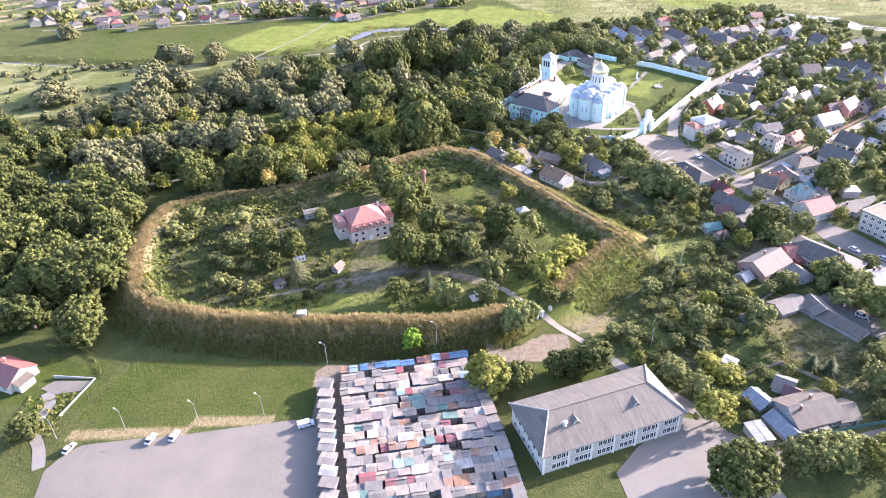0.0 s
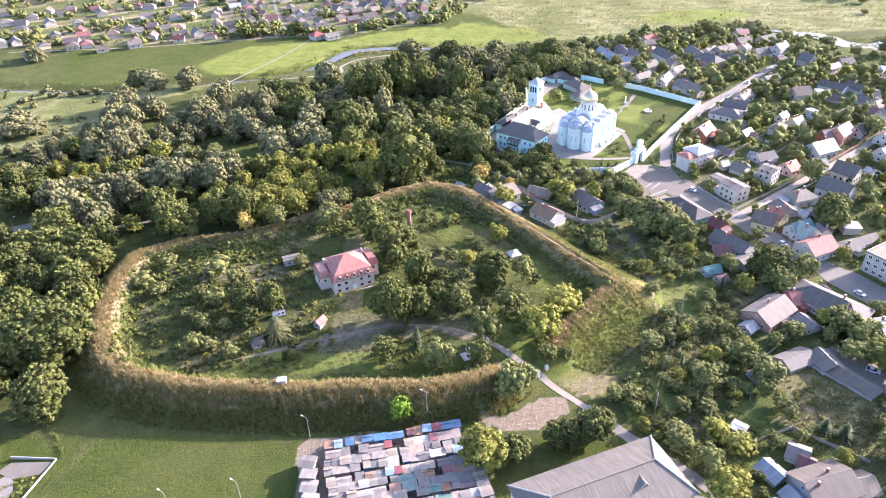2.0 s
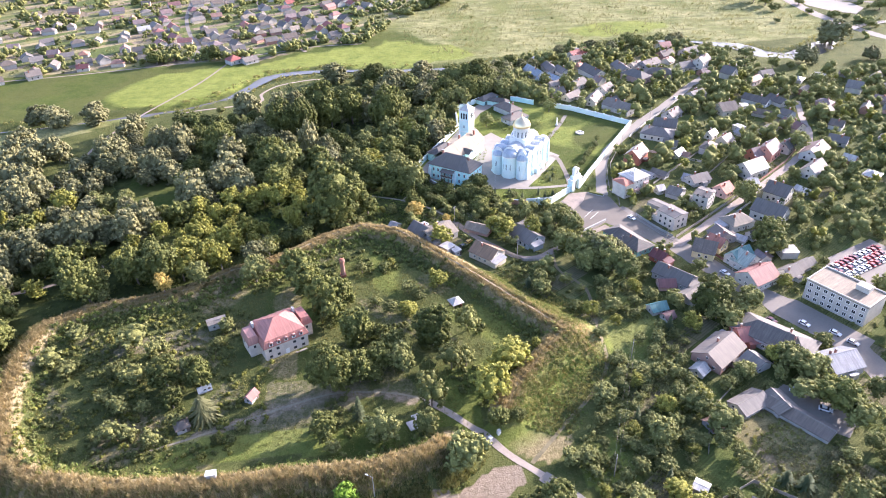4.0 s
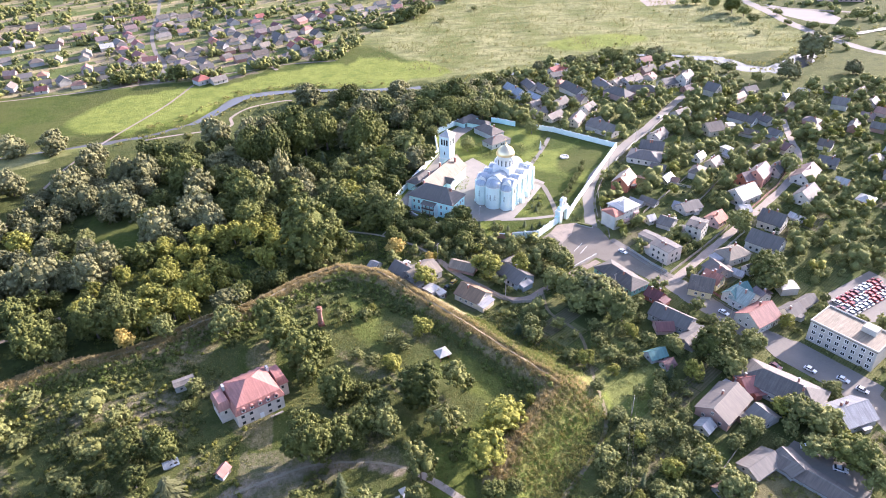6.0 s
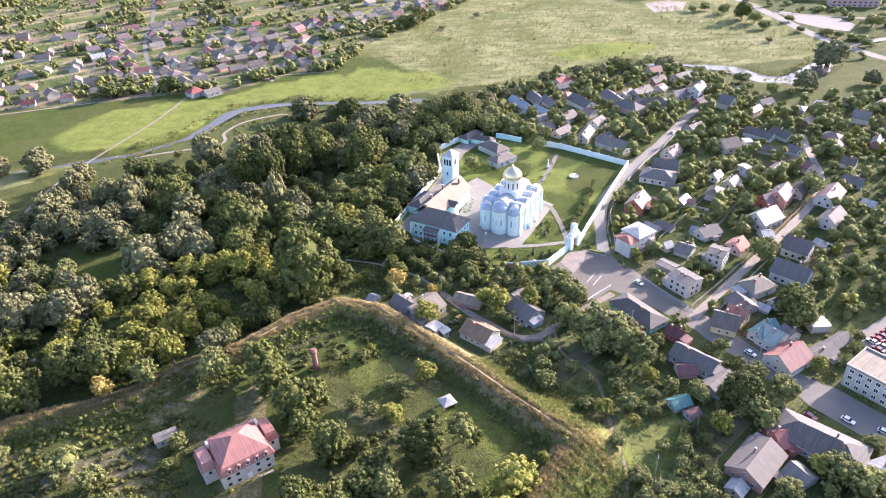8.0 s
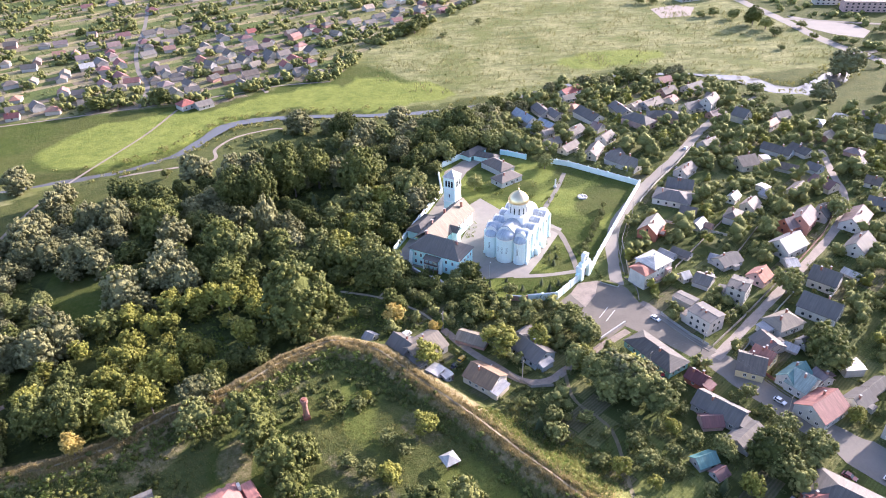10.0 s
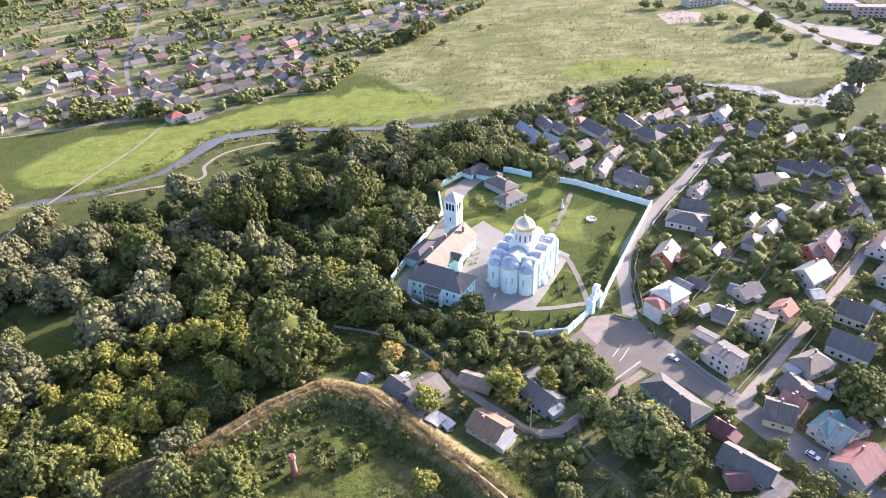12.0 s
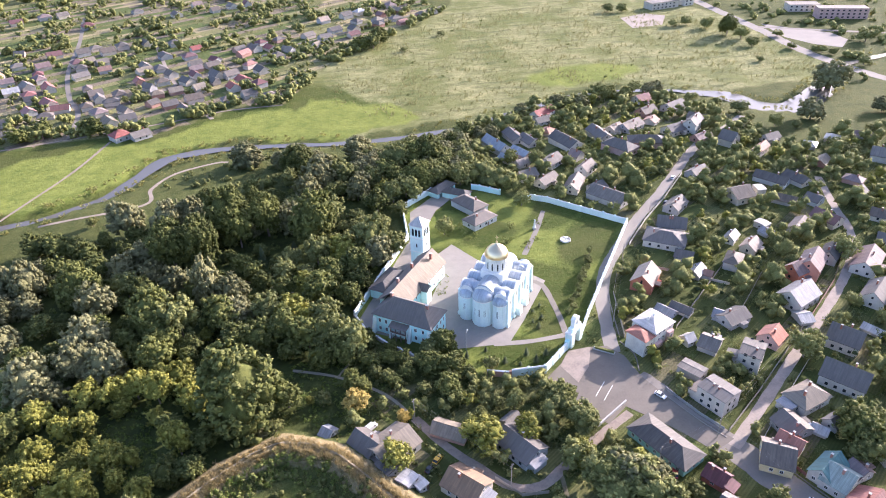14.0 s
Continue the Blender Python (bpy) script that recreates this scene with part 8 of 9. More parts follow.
plant("yellow", 84.8, 158.8, 6.4, 4.5)
plant("garden", 64.1, 169.1, 2.9, 2.3)
plant("broad", 62.0, 179.4, 3.6, 2.8)
plant("conifer", 113.1, 164.5, 5.6, 2.4)
plant("conifer", 117.3, 161.5, 6.8, 3.1)
plant("garden", 59.0, 181.4, 4.8, 3.4)
plant("garden", 53.9, 181.8, 4.5, 3.2)
# along the highway and the meadow
plant("garden", 408, 755, 9.2, 6.4)
plant("garden", 416, 712, 11.0, 7.1)
plant("garden", 413, 691, 7.8, 5.9)
plant("garden", 396, 771, 7.9, 6.0)
plant("garden", 393, 650, 4.0, 3.7)
plant("garden", 438, 672, 5.2, 4.3)
plant("garden", 450, 708, 6.1, 5.1)
plant("garden", 454, 655, 6.2, 5.2)
plant("garden", 463, 617, 7.1, 5.4)
plant("garden", 460, 648, 5.1, 4.2)
plant("garden", 381, 770, 6.5, 5.4)
plant("garden", 348, 843, 8.4, 5.8)
plant("garden", 361, 838, 8.4, 5.8)
plant("garden", 95, 788, 13.7, 8.1)
plant("garden", 82, 790, 8.8, 6.1)
plant("fruit", 163, 810, 4.0, 4.8)
plant("fruit", 120, 770, 3.8, 4.5)
# the wood between the rampart and the river
plant("willow", -71.2, 486.6, 18.0, 8.7)
plant("fruit", -91.0, 502.3, 5.5, 3.0)
plant("broad", -111.4, 478.6, 11.4, 7.2)
plant("broad", -100.6, 475.6, 11.4, 7.2)
plant("broad", -91.7, 473.6, 9.8, 6.2)
plant("willow", -105.3, 443.2, 17.9, 7.4)
plant("willow", -118.4, 448.5, 16.1, 6.6)
plant("broad", -85.0, 461.1, 13.5, 6.6)
plant("broad", -94.6, 452.9, 12.0, 5.8)
plant("broad", -80.6, 426.5, 22.6, 8.9)
plant("willow", -96.8, 447.8, 7.1, 3.5)
plant("willow", -73.6, 419.6, 17.4, 7.5)
plant("willow", -67.6, 443.7, 13.7, 6.3)
plant("willow", -54.0, 438.8, 12.4, 5.7)
plant("willow", -59.2, 454.0, 13.4, 6.5)
plant("willow", -43.2, 427.3, 14.0, 6.1)
plant("garden", -63.3, 429.0, 13.4, 6.9)
plant("broad", -56.1, 425.7, 12.5, 6.1)
plant("willow", -28.5, 416.3, 23.7, 6.5)
plant("broad", -45.7, 447.9, 26.3, 9.9)
plant("broad", -34.7, 447.8, 25.0, 9.4)
plant("willow", -51.1, 482.2, 18.3, 8.4)
plant("willow", -40.5, 483.2, 17.4, 7.6)
plant("broad", -23.6, 465.3, 28.6, 9.8)
plant("broad", -17.1, 460.5, 20.2, 7.2)
plant("broad", -48.5, 400.5, 22.1, 9.6)
plant("garden", -38.9, 396.4, 19.3, 8.4)
plant("willow", -18.9, 412.6, 15.5, 6.8)
plant("broad", -23.0, 396.9, 15.9, 7.3)
plant("willow", -113.3, 425.9, 11.0, 5.3)
plant("broad", -93.8, 411.2, 10.4, 5.7)
plant("willow", -105.0, 403.6, 12.2, 6.3)
plant("willow", -72.1, 393.5, 18.2, 7.9)
plant("willow", -73.8, 381.5, 15.7, 7.2)
plant("willow", -63.9, 377.3, 15.6, 7.1)
plant("willow", -87.4, 373.1, 17.9, 8.2)
plant("willow", -80.1, 369.2, 10.7, 5.5)
plant("broad", -58.7, 392.4, 11.3, 5.5)
plant("yellow", -58.4, 384.8, 5.9, 3.0)
plant("broad", -46.0, 377.4, 15.6, 6.8)
plant("broad", -44.0, 387.3, 15.0, 6.9)
plant("yellow", -29.4, 390.9, 6.2, 2.7)
plant("yellow", -37.0, 364.9, 13.0, 5.7)
plant("yellow", -33.3, 357.0, 10.9, 4.8)
plant("grand", -14.4, 342.8, 29.1, 13.7)
plant("yellow", -67.7, 363.7, 11.5, 5.6)
plant("yellow", -58.3, 364.0, 11.7, 5.4)
plant("yellow", -51.9, 365.4, 11.6, 5.1)
plant("yellow", -44.1, 360.8, 12.8, 5.6)
plant("yellow", -56.4, 358.1, 7.2, 4.0)
plant("yellow", -34.8, 334.9, 14.7, 5.0)
plant("yellow", -73.4, 350.3, 10.9, 4.0)
plant("yellow", -78.9, 343.1, 10.4, 4.8)
plant("yellow", -73.6, 358.3, 7.4, 2.2)
plant("broad", -90.5, 355.2, 11.7, 6.1)
plant("yellow", -55.6, 333.8, 11.5, 5.1)
plant("yellow", -50.2, 333.6, 7.9, 3.6)
plant("yellow", -66.0, 340.4, 7.6, 3.3)
plant("yellow", -78.2, 331.2, 12.0, 5.3)
plant("yellow", -87.4, 334.2, 7.3, 3.2)
plant("yellow", -74.3, 333.2, 8.1, 3.6)
plant("yellow", -62.3, 322.6, 13.8, 5.5)
plant("yellow", -68.7, 319.5, 10.8, 4.7)
plant("yellow", -81.2, 320.5, 11.7, 5.7)
plant("yellow", -59.4, 320.6, 8.6, 3.4)
plant("willow", 4.4, 548.5, 11.0, 5.4)
plant("broad", 14.2, 535.5, 18.0, 8.7)
plant("willow", 25.3, 511.9, 18.6, 9.0)
plant("garden", 37.6, 512.7, 15.3, 7.4)
plant("willow", 42.9, 492.7, 13.8, 5.5)
plant("willow", 17.7, 496.6, 15.5, 7.1)
plant("yellow", 56.2, 490.4, 11.1, 4.9)
plant("garden", 67.7, 519.8, 17.9, 8.7)
plant("broad", 78.5, 521.1, 17.0, 7.0)
plant("broad", 88.1, 521.8, 20.2, 8.8)
plant("broad", 62.9, 511.6, 13.4, 6.5)
plant("broad", 76.6, 496.0, 16.4, 7.9)
plant("garden", 87.4, 497.6, 13.9, 6.4)
plant("broad", 68.2, 488.8, 12.8, 6.2)
plant("garden", 99.7, 495.2, 13.0, 6.7)
plant("broad", 51.1, 477.3, 12.4, 6.0)
plant("garden", 61.5, 469.5, 8.4, 4.3)
plant("broad", -4.2, 467.8, 23.2, 8.0)
plant("willow", -12.1, 471.4, 11.8, 5.8)
plant("willow", 7.5, 469.4, 16.4, 7.5)
plant("broad", 17.6, 454.3, 27.9, 10.9)
plant("garden", 27.8, 471.5, 14.8, 6.5)
plant("garden", 42.8, 438.6, 19.6, 8.5)
plant("broad", 53.1, 435.1, 11.2, 5.4)
plant("willow", 43.7, 429.2, 13.4, 6.5)
plant("garden", 17.2, 435.8, 14.1, 6.5)
plant("yellow", 28.8, 433.2, 14.1, 7.3)
plant("broad", 32.9, 421.4, 14.2, 6.9)
plant("broad", 33.7, 410.3, 10.9, 5.6)
plant("broad", 22.2, 415.3, 13.9, 6.8)
plant("broad", 16.0, 404.2, 15.6, 7.1)
plant("broad", 27.7, 400.7, 11.2, 5.4)
plant("conifer", -7.2, 442.0, 10.9, 2.4)
plant("conifer", 7.5, 445.3, 8.7, 3.0)
plant("garden", 2.4, 425.7, 11.2, 5.2)
plant("yellow", 11.6, 411.6, 12.0, 5.8)
plant("yellow", 3.7, 395.3, 13.4, 6.9)
plant("garden", -5.4, 396.9, 14.0, 6.8)
plant("yellow", 8.3, 389.2, 12.4, 6.4)
plant("garden", 17.2, 387.6, 14.0, 6.5)
plant("willow", -16.8, 399.9, 12.8, 6.6)
plant("broad", -17.7, 382.3, 12.8, 6.2)
plant("broad", -9.1, 380.0, 12.8, 6.2)
plant("broad", 0.9, 383.2, 14.5, 6.7)
plant("broad", 9.2, 377.4, 14.3, 7.0)
plant("garden", 18.2, 372.6, 17.3, 6.9)
plant("garden", 25.8, 368.5, 15.4, 6.1)
plant("broad", 21.3, 365.6, 10.4, 5.4)
plant("broad", 2.4, 372.9, 8.4, 4.9)
plant("broad", 12.7, 366.7, 8.9, 4.9)
plant("broad", 30.0, 360.1, 7.0, 4.1)
plant("broad", 37.1, 360.7, 5.8, 3.4)
plant("broad", 42.3, 351.2, 5.7, 3.3)
plant("garden", 48.3, 356.7, 5.0, 2.9)
plant("garden", 53.1, 361.5, 6.8, 3.7)
plant("broad", 55.0, 339.0, 8.0, 4.4)
plant("broad", 37.5, 348.3, 4.9, 3.1)
plant("yellow", 7.3, 346.8, 3.7, 1.6)
plant("fruit", 12.3, 346.0, 4.7, 3.0)
plant("yellow", 39.5, 331.3, 4.6, 1.6)
plant("fruit", -4.9, 336.8, 4.2, 3.1)
plant("willow", -9.7, 335.7, 3.7, 2.2)
plant("willow", -204.2, 468.3, 14.8, 7.2)
plant("willow", -207.5, 461.3, 13.0, 6.7)
plant("willow", -190.0, 450.5, 14.3, 6.9)
plant("willow", -178.4, 448.2, 15.0, 7.3)
plant("willow", -198.0, 432.5, 15.3, 7.4)
plant("willow", -186.6, 431.5, 15.3, 7.4)
plant("willow", -191.6, 411.4, 16.1, 7.8)
plant("willow", -179.2, 406.3, 16.0, 7.7)
plant("willow", -194.2, 396.8, 15.1, 6.9)
plant("willow", -178.4, 385.7, 17.6, 8.1)
plant("willow", -171.4, 396.9, 13.6, 6.6)
plant("willow", -191.5, 381.9, 14.6, 6.7)
plant("willow", -180.1, 374.0, 14.3, 7.0)
plant("willow", -171.5, 378.2, 14.5, 6.6)
plant("broad", -205.1, 391.1, 12.6, 5.8)
plant("yellow", -153.9, 380.7, 12.5, 6.9)
plant("willow", -145.0, 435.5, 17.9, 8.2)
plant("willow", -145.5, 476.2, 11.7, 6.0)
plant("willow", -141.7, 486.8, 11.7, 5.7)
plant("willow", -142.1, 417.3, 14.9, 7.2)
plant("willow", -132.3, 418.1, 14.9, 7.2)
plant("willow", -114.1, 412.7, 16.2, 7.9)
plant("willow", -117.4, 401.9, 9.5, 6.0)
plant("garden", -141.5, 387.9, 7.0, 3.6)
plant("garden", -131.9, 377.1, 8.9, 4.6)
plant("garden", -123.3, 379.8, 9.1, 5.0)
plant("yellow", -206.7, 359.1, 8.8, 3.0)
plant("yellow", -201.3, 361.6, 11.4, 3.6)
plant("yellow", -201.0, 369.9, 9.4, 2.7)
plant("yellow", -187.6, 360.3, 10.6, 3.9)
plant("yellow", -180.3, 356.7, 10.4, 3.3)
plant("yellow", -187.6, 349.2, 9.3, 4.1)
plant("broad", -209.9, 354.1, 11.6, 5.7)
plant("broad", -216.6, 347.9, 13.5, 6.6)
plant("yellow", -178.2, 367.6, 9.7, 3.0)
plant("broad", -165.4, 359.8, 11.0, 5.1)
plant("yellow", -161.0, 365.9, 9.9, 3.6)
plant("broad", -171.1, 355.9, 9.2, 4.0)
plant("willow", -131.0, 342.0, 17.9, 8.2)
plant("willow", -139.5, 340.5, 14.6, 6.7)
plant("willow", -122.2, 343.7, 13.4, 6.5)
plant("willow", -112.7, 341.8, 16.8, 7.3)
plant("willow", -105.7, 348.1, 16.5, 6.8)
plant("willow", -148.9, 342.7, 13.3, 6.5)
plant("willow", -155.8, 338.8, 14.5, 6.6)
plant("willow", -166.1, 342.6, 12.0, 5.9)
plant("willow", -184.1, 338.1, 11.9, 5.8)
plant("willow", -259.5, 436.9, 12.0, 8.2)
plant("willow", -245.0, 426.9, 8.8, 6.6)
plant("willow", -258.1, 422.7, 9.6, 7.0)
plant("willow", -161.6, 322.4, 13.9, 6.8)
plant("willow", -149.3, 325.5, 15.3, 7.0)
plant("broad", -137.5, 321.2, 13.4, 6.2)
plant("broad", -117.1, 292.9, 19.7, 8.5)
plant("broad", -100.1, 302.8, 17.7, 7.7)
plant("broad", -89.3, 300.8, 18.9, 8.2)
plant("yellow", -81.0, 302.5, 14.7, 6.4)
plant("yellow", -72.0, 310.0, 14.5, 5.8)
plant("yellow", -64.6, 303.3, 13.1, 4.4)
plant("broad", -199.7, 336.1, 13.1, 6.4)
plant("broad", -204.6, 323.9, 14.0, 6.8)
plant("yellow", -193.1, 339.7, 10.7, 4.3)
plant("willow", -175.9, 338.6, 11.9, 5.8)
plant("broad", -130.6, 312.5, 14.3, 6.6)
plant("willow", 398.2, 575.3, 19.8, 11.6)
plant("willow", 342.7, 524.7, 13.6, 7.9)
plant("willow", 394.4, 521.9, 10.2, 5.9)
plant("broad", 299.7, 565.5, 7.3, 4.0)
plant("garden", 309.2, 551.7, 8.3, 6.1)
plant("garden", 291.4, 584.2, 6.2, 4.6)
plant("garden", 511.1, 671.1, 10.7, 7.8)


# ---- woods and gardens ----
CELLS = {}
for item in FOOT:
    for i in range(-1, 2):
        for j in range(-1, 2):
            CELLS.setdefault((int(item[0] // 45) + i, int(item[1] // 45) + j), []).append(item)
PIECES = {}
for line, width in ROADS:
    for a, b in zip(line, line[1:]):
        for i in range(int(min(a[0], b[0]) // 20) - 1, int(max(a[0], b[0]) // 20) + 2):
            for j in range(int(min(a[1], b[1]) // 20) - 1, int(max(a[1], b[1]) // 20) + 2):
                PIECES.setdefault((i, j), []).append((a, b, width))


def free(x, y, r, gap=0.5, house_gap=1.0):
    for fx, fy, turn, L, W in CELLS.get((int(x // 45), int(y // 45)), ()):
        c, s = math.cos(radians(turn)), math.sin(radians(turn))
        u, v = (x - fx) * c + (y - fy) * s, -(x - fx) * s + (y - fy) * c
        if abs(u) < L / 2 + r * house_gap and abs(v) < W / 2 + r * house_gap:
            return False
    for a, b, width in PIECES.get((int(x // 20), int(y // 20)), ()):
        dx, dy = b[0] - a[0], b[1] - a[1]
        t = max(0, min(1, ((x - a[0]) * dx + (y - a[1]) * dy) / max(dx * dx + dy * dy, 1e-6)))
        if math.hypot(x - a[0] - t * dx, y - a[1] - t * dy) < width / 2 + r * gap:
            return False
    return not any(inside_pts(x, y, p) for p in PATCHES)


def inside_pts(x, y, pts):
    odd, (ax, ay) = False, pts[-1][:2]
    for p in pts:
        bx, by = p[0], p[1]
        if (ay > y) != (by > y) and x < (bx - ax) * (y - ay) / (by - ay) + ax:
            odd = not odd
        ax, ay = bx, by
    return odd


def apart(x, y, r, share=0.62):
    return all((x - a) ** 2 + (y - b) ** 2 > (share * (r + c)) ** 2 for a, b, c in TREES if abs(a - x) < 25 and abs(b - y) < 25)


FAR_TREES = []


def fill(area, tries, pick, avoid=(), share=0.62, gap=0.5, house_gap=0.7, near=None):
    xs, ys = [p[0] for p in area], [p[1] for p in area]
    for _ in range(tries):
        x, y = random.uniform(min(xs), max(xs)), random.uniform(min(ys), max(ys))
        if not inside_pts(x, y, area) or any(inside_pts(x, y, a) for a in avoid):
            continue
        kind, h, r = pick(x, y)
        if apart(x, y, r, share) and free(x, y, r, gap, house_gap):
            if near is None or near(x, y):
                plant(kind, x, y, h, r)
            else:
                TREES.append((x, y, r))
                FAR_TREES.append((kind, x, y, r, h))


random.seed(11)
CLEARINGS = ([(-3, 365), (0, 348), (7, 335), (12, 327), (32, 334), (38, 346), (29, 353), (22, 366), (5, 369)], [(-67, 360), (-49, 362), (-43, 343), (-40, 327), (-49, 325), (-59, 332)], [(-111, 427), (-92, 421), (-86, 397), (-99, 394), (-107, 403)],
             [(26, 491), (44, 493), (38, 472), (28, 460), (23, 467)], [(-106, 442), (-102, 455), (-95, 435), (-105, 429)], [(-45, 565), (25, 560), (35, 540), (-20, 520), (-60, 530)])


def wood_kind(x, y):
    """The smaller trees that close the gaps of the wood."""
    r = random.uniform(3.2, 5.6)
    if x < -100 and y > 360:
        return "willow", r * random.uniform(1.7, 2.1), r
    return ("yellow" if y < 365 and random.random() < 0.5 else "broad"), r * random.uniform(1.7, 2.3), r


fill(WOOD, 1300, wood_kind, (GLADE, WEST_STRIP, *CLEARINGS), 0.7, 0.5)
fill([(-205, 190), (-150, 190), (-143, 240), (-146, 285), (-160, 300), (-225, 300)], 260, lambda x, y: ("broad", random.uniform(13, 19), random.uniform(6, 9)), (), 0.58)
fill([(-250, 300), (-205, 330), (-240, 368), (-330, 400), (-330, 300)], 160, lambda x, y: ("broad", random.uniform(10, 15), random.uniform(5, 8)), (), 0.7)
fill([(58, 480), (28, 524), (60, 545), (120, 560), (112, 500), (84, 500)], 260, lambda x, y: random.choice((("broad", random.uniform(9, 13), random.uniform(4, 6.5)), ("willow", 11, 6))), (), 0.6)
fill([(300, 535), (340, 500), (400, 500), (440, 470), (420, 400), (330, 440)], 120, lambda x, y: random.choice((("garden", 8, 4.5), ("fruit", 6, 3.5), ("garden", 6, 3.4))), (), 0.75)


fill([(60, 545), (120, 562), (178, 600), (250, 616), (290, 606), (262, 604), (185, 588), (122, 548)], 200, lambda x, y: random.choice((('broad', random.uniform(7, 11), random.uniform(3.5, 5.5)), ('willow', 9, 5))), (), 0.7)


def garden_kind(x, y):
    k = random.random()
    if k < (0.5 if y < 345 else 0.3):
        r = random.uniform(1.8, 3.4) if y < 345 else random.uniform(2.2, 4.0)
        return "fruit", r * random.uniform(1.6, 2.0), r
    if k < 0.84:
        r = random.uniform(2.8, 5.0) if y < 345 else random.uniform(3.4, 6.0)
        return "garden", r * random.uniform(1.7, 2.1), r
    if k < 0.95:
        r = random.uniform(2.6, 4.2)
        return "yellow", r * 2.1, r
    return "conifer", random.uniform(5, 9), random.uniform(1.2, 2)


FOOT_OPEN = ([(85, 243), (106, 243), (103, 234), (90, 220), (82, 229)], [(92, 179), (101, 183), (105, 166), (97, 162), (90, 172)], [(36, 192), (41, 197), (62, 193), (54, 183), (44, 181)], [(104, 190), (123, 195), (132, 178), (127, 158), (116, 153), (109, 166), (104, 173)])
fill(VILLAGE_EAST, 4600, garden_kind, (YARD, *FOOT_OPEN), 0.74, near=lambda x, y: y < 280)
fill([(20, 345), (28, 385), (31, 378), (49, 356), (70, 343), (90, 338), (96, 320), (80, 312), (60, 320), (44, 340)], 260, lambda x, y: random.choice((("broad", random.uniform(5, 9), random.uniform(2.5, 4)), ("fruit", 5, 2.8))), (), 0.62)


EAST_FOOT = [(62, 192), (55, 184), (56, 172), (66, 160), (78, 148), (96, 159), (93, 175), (96, 190), (112, 197), (108, 214), (112, 232), (100, 262), (88, 262), (86, 236), (80, 214)]
fill(EAST_FOOT, 260, lambda x, y: random.choice((("fruit", 3.2, 2.0), ("fruit", 4, 2.4), ("garden", 4.6, 2.6), ("yellow", 4.4, 2.2))), FOOT_OPEN, 0.9)


for kind, x, y, h, r in (("yellow", 131.5, 249.6, 9, 4.5), ("garden", 137.9, 239.6, 7, 3.6), ("yellow", 117.2, 235.7, 8, 3.6), ("garden", 100.7, 228.7, 6, 3), ("fruit", 122.3, 206.9, 7, 3.8), ("garden", 114.3, 203, 6, 3), ("yellow", 101.7, 197.5, 8, 3.8),
                         ("yellow", 89.9, 196.9, 6, 3.2), ("garden", 88.3, 209.4, 5, 2.6), ("fruit", 94.5, 231.2, 5, 2.6), ("broad", 147.5, 181, 10, 5), ("yellow", 137.5, 214, 6, 2.8), ("garden", 117.4, 249.6, 6, 3.2),
                         ("garden", 124, 463, 9, 4.2), ("broad", 79, 446, 9, 4.4), ("garden", 88, 500, 11, 5), ("garden", 106, 500, 11, 5.2), ("broad", 116, 498, 11, 5), ("garden", 134, 512, 9, 4.4), ("garden", 72, 484, 10, 4.6), ("broad", 148, 507, 9, 4.5)):
    plant(kind, x, y, h, r)


# far greenery and thickets, too many to count


def thicket(name, spots, leaves, size, material, label, category="shrubs", squash=0.8, inner=None):
    """Many bushes or far trees in one mesh: leaves over lumpy inner masses."""
    if not spots:
        return None
    rng = np.random.default_rng(len(spots))
    P, F, slots, off = [], [], [], 0
    for x, y, r, h in spots:
        z = gz(x, y)
        k = max(1, int(r / 1.1))
        cs = np.array([(x + rng.normal(scale=r * 0.4), y + rng.normal(scale=r * 0.4), z + h * u) for u in np.linspace(0.2, 0.78 if h > 1.4 * r else 0.55, 3 + k)])
        rs = r * rng.uniform(0.36, 0.62, len(cs))
        p, f = leaf_cloud(rng, cs, rs, int(leaves * r * r) + 8, size, 0.6, squash)
        P.append(p)
        F.append(f + off)
        slots.append(np.zeros(len(f), np.int32))
        off += len(p)
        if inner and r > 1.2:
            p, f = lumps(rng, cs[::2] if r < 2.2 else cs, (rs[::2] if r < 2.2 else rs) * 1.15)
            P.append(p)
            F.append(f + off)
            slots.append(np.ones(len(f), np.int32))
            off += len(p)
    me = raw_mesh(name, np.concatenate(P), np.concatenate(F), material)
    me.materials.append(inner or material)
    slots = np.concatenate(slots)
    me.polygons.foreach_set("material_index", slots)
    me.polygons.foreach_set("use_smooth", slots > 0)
    return tagged(new(name, me), label, category, kind="stuff")


def tufts(name, spots, material, label, blades=9):
    rng = np.random.default_rng(len(spots))
    s = np.array(spots)
    n = len(s)
    z = ground_height(s[:, 0], s[:, 1])
    P = []
    for k in range(blades):
        a = rng.uniform(0, 2 * np.pi, n)
        lean = rng.uniform(0.15, 0.8, n)
        h, w = s[:, 2] * rng.uniform(0.7, 1.2, n), s[:, 2] * 0.1 + 0.06
        ca, sa = np.cos(a), np.sin(a)
        foot = np.stack((s[:, 0] + rng.normal(scale=0.3, size=n), s[:, 1] + rng.normal(scale=0.3, size=n), z - 0.05), 1)
        side = np.stack((-sa, ca, 0 * a), 1) * w[:, None]
        up = np.stack((ca * lean * h, sa * lean * h, h), 1)
        P.append(np.stack((foot - side, foot + side, foot + up), 1))
    pts = np.concatenate(P).reshape(-1, 3)
    return tagged(new(name, raw_mesh(name, pts, np.arange(len(pts)).reshape(-1, 3), material)), label, "grass", kind="stuff")


